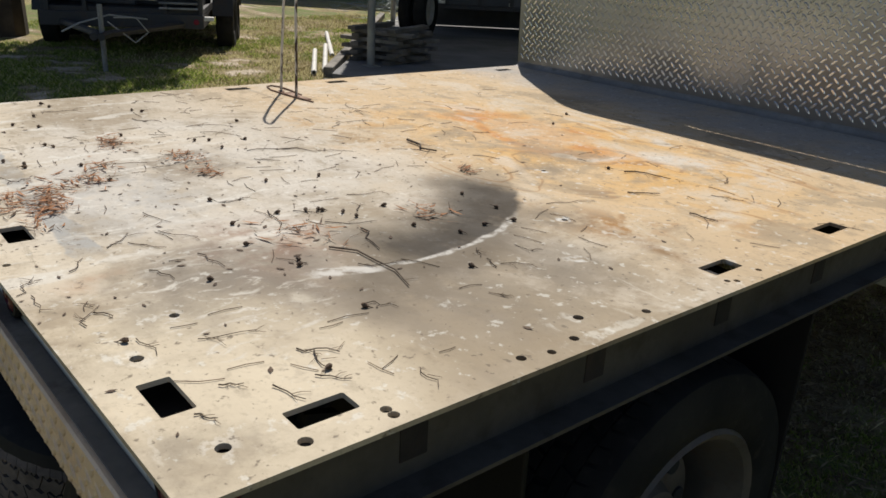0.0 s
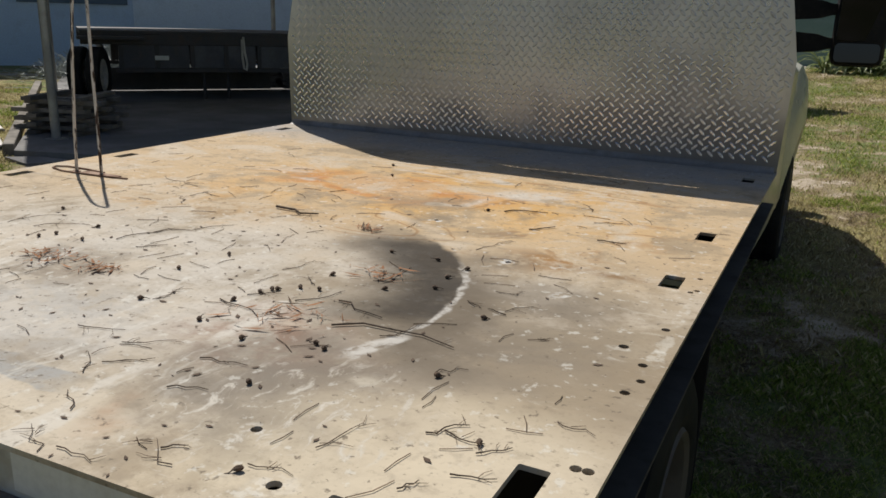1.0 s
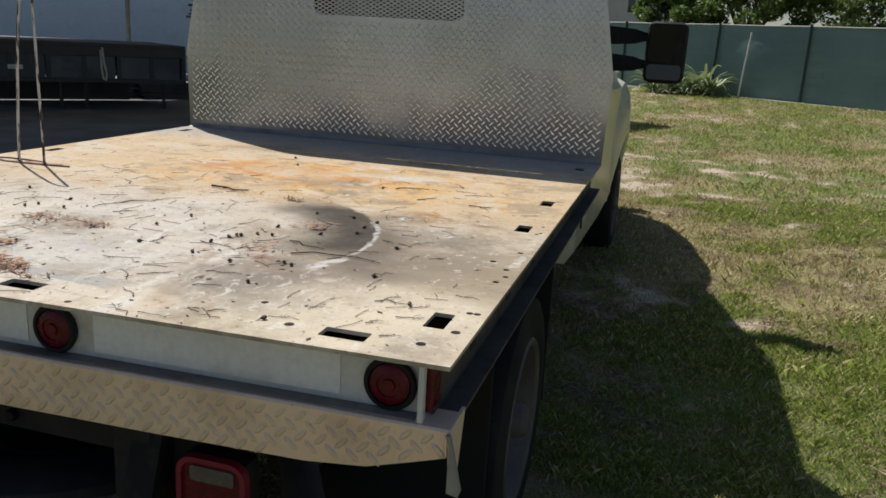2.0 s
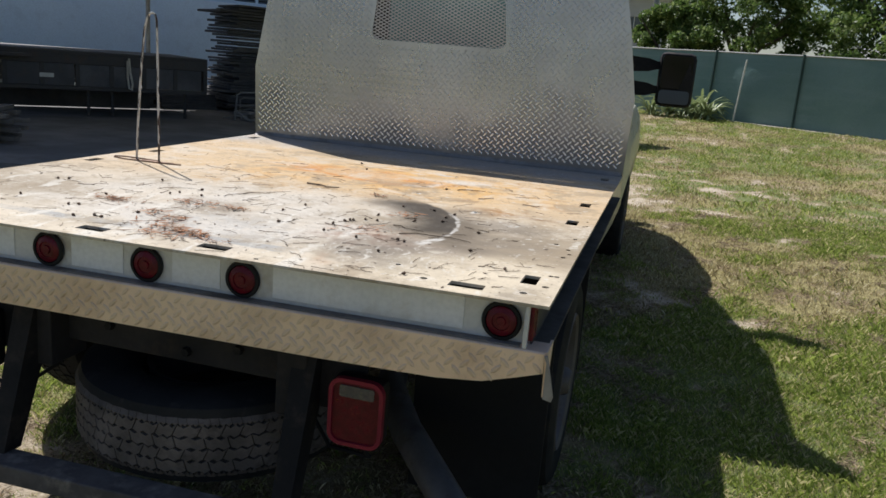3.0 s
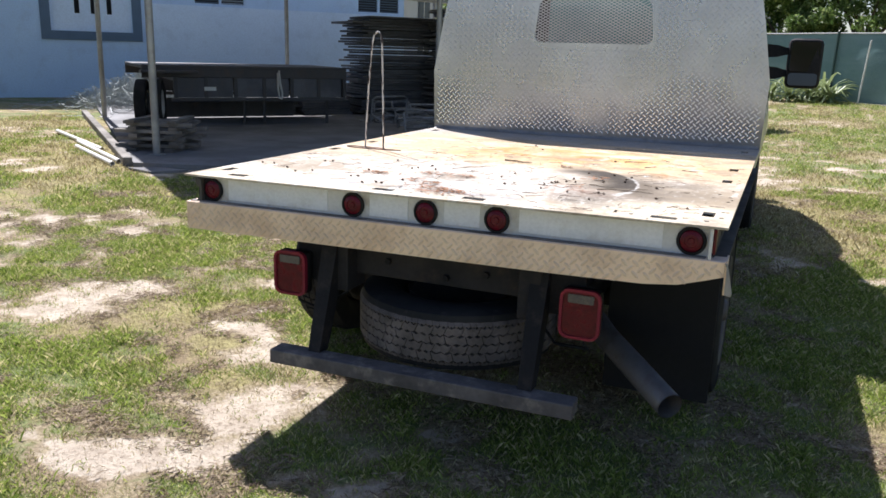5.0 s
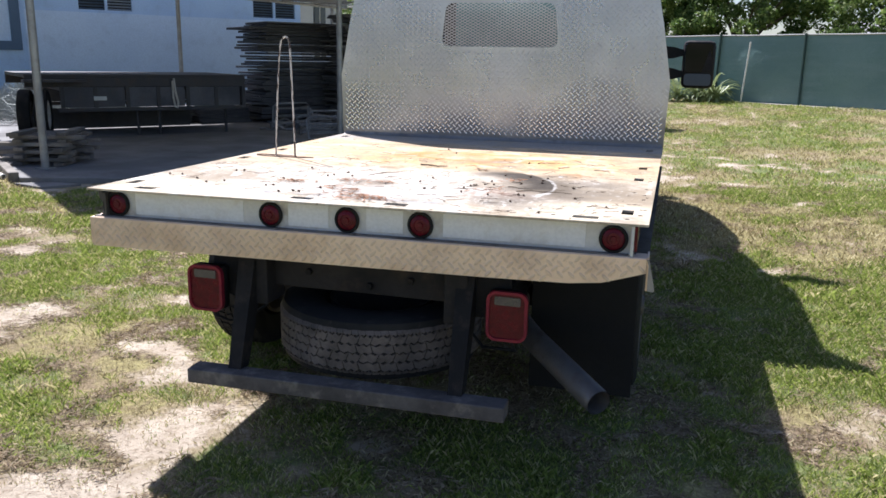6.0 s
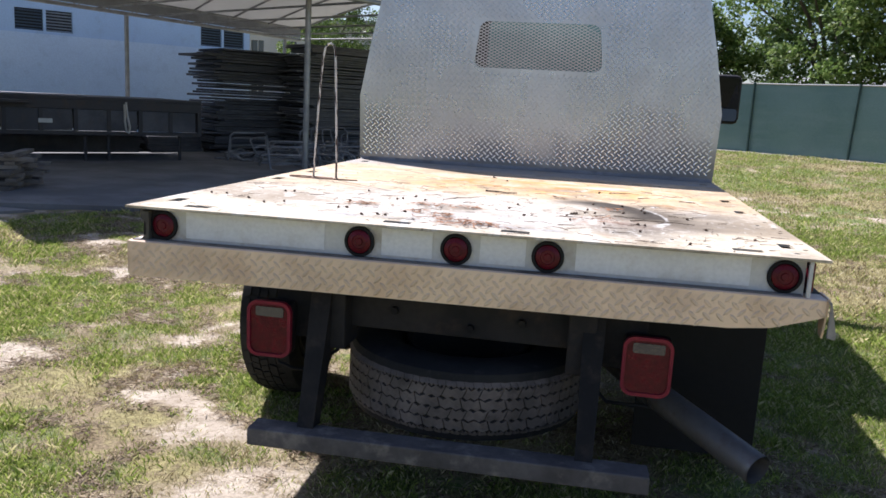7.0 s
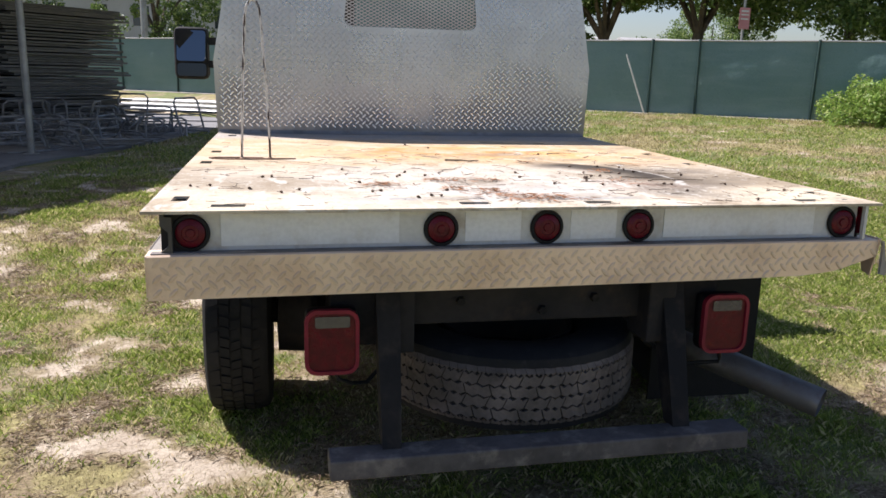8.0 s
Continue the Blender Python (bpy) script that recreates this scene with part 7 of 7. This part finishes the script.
def twig(x0, y0, x1, y1, rs):
    ln = math.hypot(x1 - x0, y1 - y0)
    ob = thing("twig", ((x0 + x1) / 2, (y0 + y1) / 2, TOP), "dry brown twig with pine needles on the deck", "twig", "twigs on the deck", math.degrees(math.atan2(y1 - y0, x1 - x0)))
    r = STOUT.get((x0, y0), rs.uniform(0.0008, 0.0014))
    bm = bmesh.new()
    pts = [((f - 0.5) * ln, rs.uniform(-0.11, 0.11) * ln, r + 0.0003 + rs.uniform(0, 0.0015)) for f in (0, 0.2, 0.45, 0.7, 1.0)]
    sweep(bm, pts, r, 6, True, r * 0.5)
    part("stem", bm, M_TWIG, ob, "", "", True)
    for k in range(rs.randint(1, 4)):
        f = rs.uniform(-0.4, 0.5)
        a = rs.choice((-1, 1)) * rs.uniform(0.35, 1.3)
        l2 = ln * rs.uniform(0.12, 0.55)
        bm = bmesh.new()
        bend = rs.uniform(-0.25, 0.25)
        sweep(bm, [(f * ln, 0, 0.002), (f * ln + 0.5 * l2 * math.cos(a), 0.5 * l2 * math.sin(a), 0.003), (f * ln + l2 * math.cos(a + bend), l2 * math.sin(a + bend), 0.002)], 0.0006, 4, True, 0.0003)
        part("needle", bm, M_NEEDLE, ob)


def build_litter():
    rs = random.Random(11)
    for group in (TWIGS_A, TWIGS_B, TWIGS_C, TWIGS_D):
        for t in group:
            twig(*t, rs)
    for k in range(18):
        x, y, a, ln = rs.uniform(-1.15, 0.9), rs.uniform(0.15, 1.9), rs.uniform(0, 3.1), rs.uniform(0.04, 0.11)
        twig(x, y, x + ln * math.cos(a), y + ln * math.sin(a), rs)
    # seed pods and small cones
    pods = [(0.373, 0.707), (0.393, 0.74), (0.427, 0.776), (0.436, 0.888), (0.469, 0.786), (0.635, 0.539), (0.661, 0.527), (0.635, 0.353), (0.505, 0.49), (-0.269, 0.792), (-0.37, 0.795), (-0.334, 0.898),
            (0.109, 0.741), (-0.83, 0.346), (-0.77, 0.407), (-0.935, 0.433), (-1.072, 0.516), (-0.306, 0.257), (-0.389, 0.225), (-0.088, 0.406), (-0.143, 2.17), (-0.042, 1.988), (0.486, 1.671), (0.671, 1.008),
            (0.848, 0.813), (0.791, 0.144), (1.039, 0.362), (0.889, 0.528)]
    pods += [(rs.uniform(-1.15, -0.25), rs.uniform(0.2, 1.1)) for _ in range(10)] + [(rs.gauss(0.45, 0.13), rs.gauss(0.72, 0.13)) for _ in range(6)] + [(rs.uniform(-0.3, 0.9), rs.uniform(0.25, 2.3)) for _ in range(4)]
    first = None
    for x, y in pods:
        m = pose(x, y, TOP + 0.0040, rs.uniform(-20, 20), rs.uniform(-20, 20), rs.uniform(0, 360))
        if first is None:
            first = thing("seed_pod", (0, 0, 0), "small dark seed pod lying on the deck", "seed pod", "seed pods on the deck")
            bm = bmesh.new()
            lathe(bm, [(-0.012, 0.002), (-0.009, 0.0065), (-0.002, 0.0085), (0.004, 0.007), (0.009, 0.0045), (0.013, 0.0015)], "x", 8)
            for v in bm.verts:
                v.co *= 0.56 + 0.22 * noise.noise(v.co * 260)
            part("shell", bm, M_CONE, first, "", "", True)
            bm = bmesh.new()
            sweep(bm, [(0.007, 0, 0), (0.013, 0.002, -0.002), (0.019, 0.001, -0.003)], 0.0009, 4)
            part("stalk", bm, M_TWIG, first)
            first.matrix_basis = m
        else:
            copy_thing(first, m)
    # heaps of rotted leaves and needles, and loose needles over the whole deck
    rn = np.random.RandomState(17)
    for x, y, w, d, n in ((-0.47, 0.529, 0.07, 0.04, 120), (-0.213, 0.426, 0.05, 0.04, 45), (-0.106, 0.36, 0.06, 0.05, 70), (0.03, 0.226, 0.16, 0.05, 300), (-0.02, 0.16, 0.08, 0.03, 70), (-0.198, 0.662, 0.08, 0.05, 80), (-0.05, 0.643, 0.05, 0.04, 45), (0.511, 0.623, 0.09, 0.09, 60), (0.53, 0.95, 0.07, 0.05, 50), (0.29, 1.285, 0.035, 0.025, 40)):
        heap = thing("leaf_litter", (x, y, TOP), "small heap of rotted brown leaves and needles", "leaf litter", "litter heaps on the deck", rn.uniform(-20, 20))
        cx, cy = rn.normal(0, w * 0.55, n), rn.normal(0, d * 0.5, n)
        cx, cy = cx + 0.5 * w * np.sign(np.sin(9 * cy / d)) * rn.rand(n), cy + 0.35 * d * np.sin(7 * cx / w)
        cz = 0.002 + 0.010 * rn.rand(n) * np.exp(-(cx / w) ** 2 - (cy / d) ** 2)
        a, ln, wd = rn.uniform(0, 6.28, n), rn.uniform(0.006, 0.032, n), np.where(rn.rand(n) < 0.35, rn.uniform(0.0015, 0.0042, n), rn.uniform(0.0004, 0.0012, n))
        ux, uy = np.cos(a) * ln, np.sin(a) * ln
        vx, vy = -np.sin(a) * wd, np.cos(a) * wd
        t1, t2 = rn.uniform(-0.3, 0.3, n) * ln, rn.uniform(-0.3, 0.3, n) * wd
        v = np.stack([np.stack([cx - ux, cy - uy, cz - t1 * 0.3 + 0.002], -1), np.stack([cx + vx, cy + vy, cz + t2], -1), np.stack([cx + ux, cy + uy, cz + t1 * 0.3 + 0.002], -1), np.stack([cx - vx, cy - vy, cz - t2], -1)], 1)
        v[:, :, 2] = np.maximum(v[:, :, 2], 0.0008)
        raw_mesh("leaves", v.reshape(-1, 3), np.arange(n * 4).reshape(n, 4), M_LITTER, heap, "", "stuff")
    bm = bmesh.new()
    for k in range(150):
        x, y, a, ln = rs.uniform(-1.15, 1.1), abs(rs.gauss(0.9, 0.65)) + 0.08, rs.uniform(0, 6.28), rs.uniform(0.03, 0.09)
        if y > 2.7:
            continue
        b = a + rs.uniform(-0.4, 0.4)
        p = (x, y, TOP + 0.0012)
        q = (x + 0.5 * ln * math.cos(a), y + 0.5 * ln * math.sin(a), TOP + 0.002)
        sweep(bm, [p, q, (q[0] + 0.5 * ln * math.cos(b), q[1] + 0.5 * ln * math.sin(b), TOP + 0.0012)], 0.0008, 3)
    tagged(part("pine_needles", bm, M_NEEDLE), "loose brown pine needles scattered on the deck", "pine needles", "", "stuff")
    rn = np.random.RandomState(31)
    n = 700
    x, y = rn.normal(-0.1, 0.6, n), np.abs(rn.normal(0.6, 0.5, n)) + 0.05
    keep = (np.abs(x) < 1.18) & (y < 2.8)
    x, y = x[keep], y[keep]
    n = len(x)
    s, a = 0.0008 + 0.0042 * rn.rand(n) ** 3, rn.uniform(0, 6.28, n)
    v = np.stack([np.stack([x + s * (1 + k % 2 * 1.2) * np.cos(a + q), y + s * (1 + k % 2 * 1.2) * np.sin(a + q), np.full(n, TOP + 0.0006) + 0.001 * (k % 2)], -1) for k, q in enumerate((0, 1.5, 3.1, 4.6))], 1)
    raw_mesh("deck_crumbs", v.reshape(-1, 3), np.arange(n * 4).reshape(n, 4), M_CONE, None, "dark crumbs of bark and soil on the deck", "stuff", "crumbs")


build_litter()


# ---- grass ----
def thatch(name, count, area, size, lo, hi, material, seed, label):
    """Dead stems lying flat in mats round the edges of the bare patches."""
    rs = np.random.RandomState(seed)
    x0, x1, y0, y1 = area
    x, y = rs.uniform(x0, x1, count * 5), rs.uniform(y0, y1, count * 5)
    g = grassy(x, y) + rs.normal(0, 0.05, len(x))
    mats = 0.6 * lattice(x + 17, y + 71, 0.42, 21) + 0.4 * lattice(x + 27, y + 41, 0.15, 22)
    keep = (g > lo) & (g < hi) & (mats + rs.normal(0, 0.06, len(x)) > 0.50) & ~on_slab(x, y)
    x, y = x[keep][:count], y[keep][:count]
    n = len(x)
    z = rise(x, y) + 0.03 * (lattice(x + 50, y + 50, 0.9, 8) - 0.5) + rs.uniform(0.002, 0.016, n)
    a, ln, w = rs.uniform(0, 2 * np.pi, n), size * rs.uniform(0.4, 1.3, n), size * rs.uniform(0.035, 0.13, n)
    tip = rs.uniform(-0.25, 0.45, n) * ln
    ux, uy, vx, vy = np.cos(a) * ln, np.sin(a) * ln, -np.sin(a) * w, np.cos(a) * w
    v = np.stack([np.stack([x - ux, y - uy, z], -1), np.stack([x + vx, y + vy, z + 0.5 * tip + 0.003], -1), np.stack([x + ux, y + uy, z + tip], -1), np.stack([x - vx, y - vy, z + 0.5 * tip], -1)], 1)
    raw_mesh(name, v.reshape(-1, 3), np.arange(n * 4).reshape(n, 4), material, None, label, "stuff", "grass")


thatch("dead_grass", 130000, (-5.5, 6.5, -2.6, 8.0), 0.028, 0.10, 0.52, M_THATCH, 111, "brown dead grass lying in mats")
thatch("soil_crumbs", 12000, (-4.5, 5.0, -2.6, 6.0), 0.007, -0.5, 0.42, M_CRUMB, 112, "dark crumbs and dry bits on bare sand")
blades("grass", 42000, 14, (-5.5, 6.5, -2.6, 8.0), 0.032, 0.0019, 0.44, M_GRASS, 101, "short green lawn grass in uneven tufts")
blades("weed_tufts", 3600, 34, (-5.5, 6.5, -2.6, 8.0), 0.042, 0.0028, 0.52, M_GRASS, 105, "taller green weed tufts in the lawn", 0.045)
blades("sand_sprigs", 2600, 12, (-3.8, 4.5, -2.6, 6.0), 0.030, 0.0018, 0.02, M_GRASS, 108, "sparse green sprigs on bare sand", 0.022, True, True)
blades("dry_sprigs", 5200, 10, (-3.8, 4.5, -2.6, 6.0), 0.030, 0.0014, 0.02, M_DRYGRASS, 109, "sparse dry sprigs on bare sand", 0.028, False, True)
blades("dry_grass", 26000, 9, (-5.5, 6.5, -2.6, 8.0), 0.018, 0.0020, 0.14, M_DRYGRASS, 102, "sparse straw-coloured dry grass", 0.035, False)
blades("side_grass", 7000, 9, (-10.5, -5.5, -2.0, 6.0), 0.04, 0.005, 0.40, M_GRASS, 107, "short green lawn grass in uneven tufts", 0.06)
blades("far_grass", 26000, 8, (-13.0, 16.0, 3.0, 24.0), 0.05, 0.006, 0.42, M_GRASS, 103, "short green lawn grass in uneven tufts", 0.08)
blades("far_dry_grass", 24000, 7, (-13.0, 16.0, 3.0, 24.0), 0.04, 0.006, 0.18, M_DRYGRASS, 104, "sparse straw-coloured dry grass", 0.09, False)
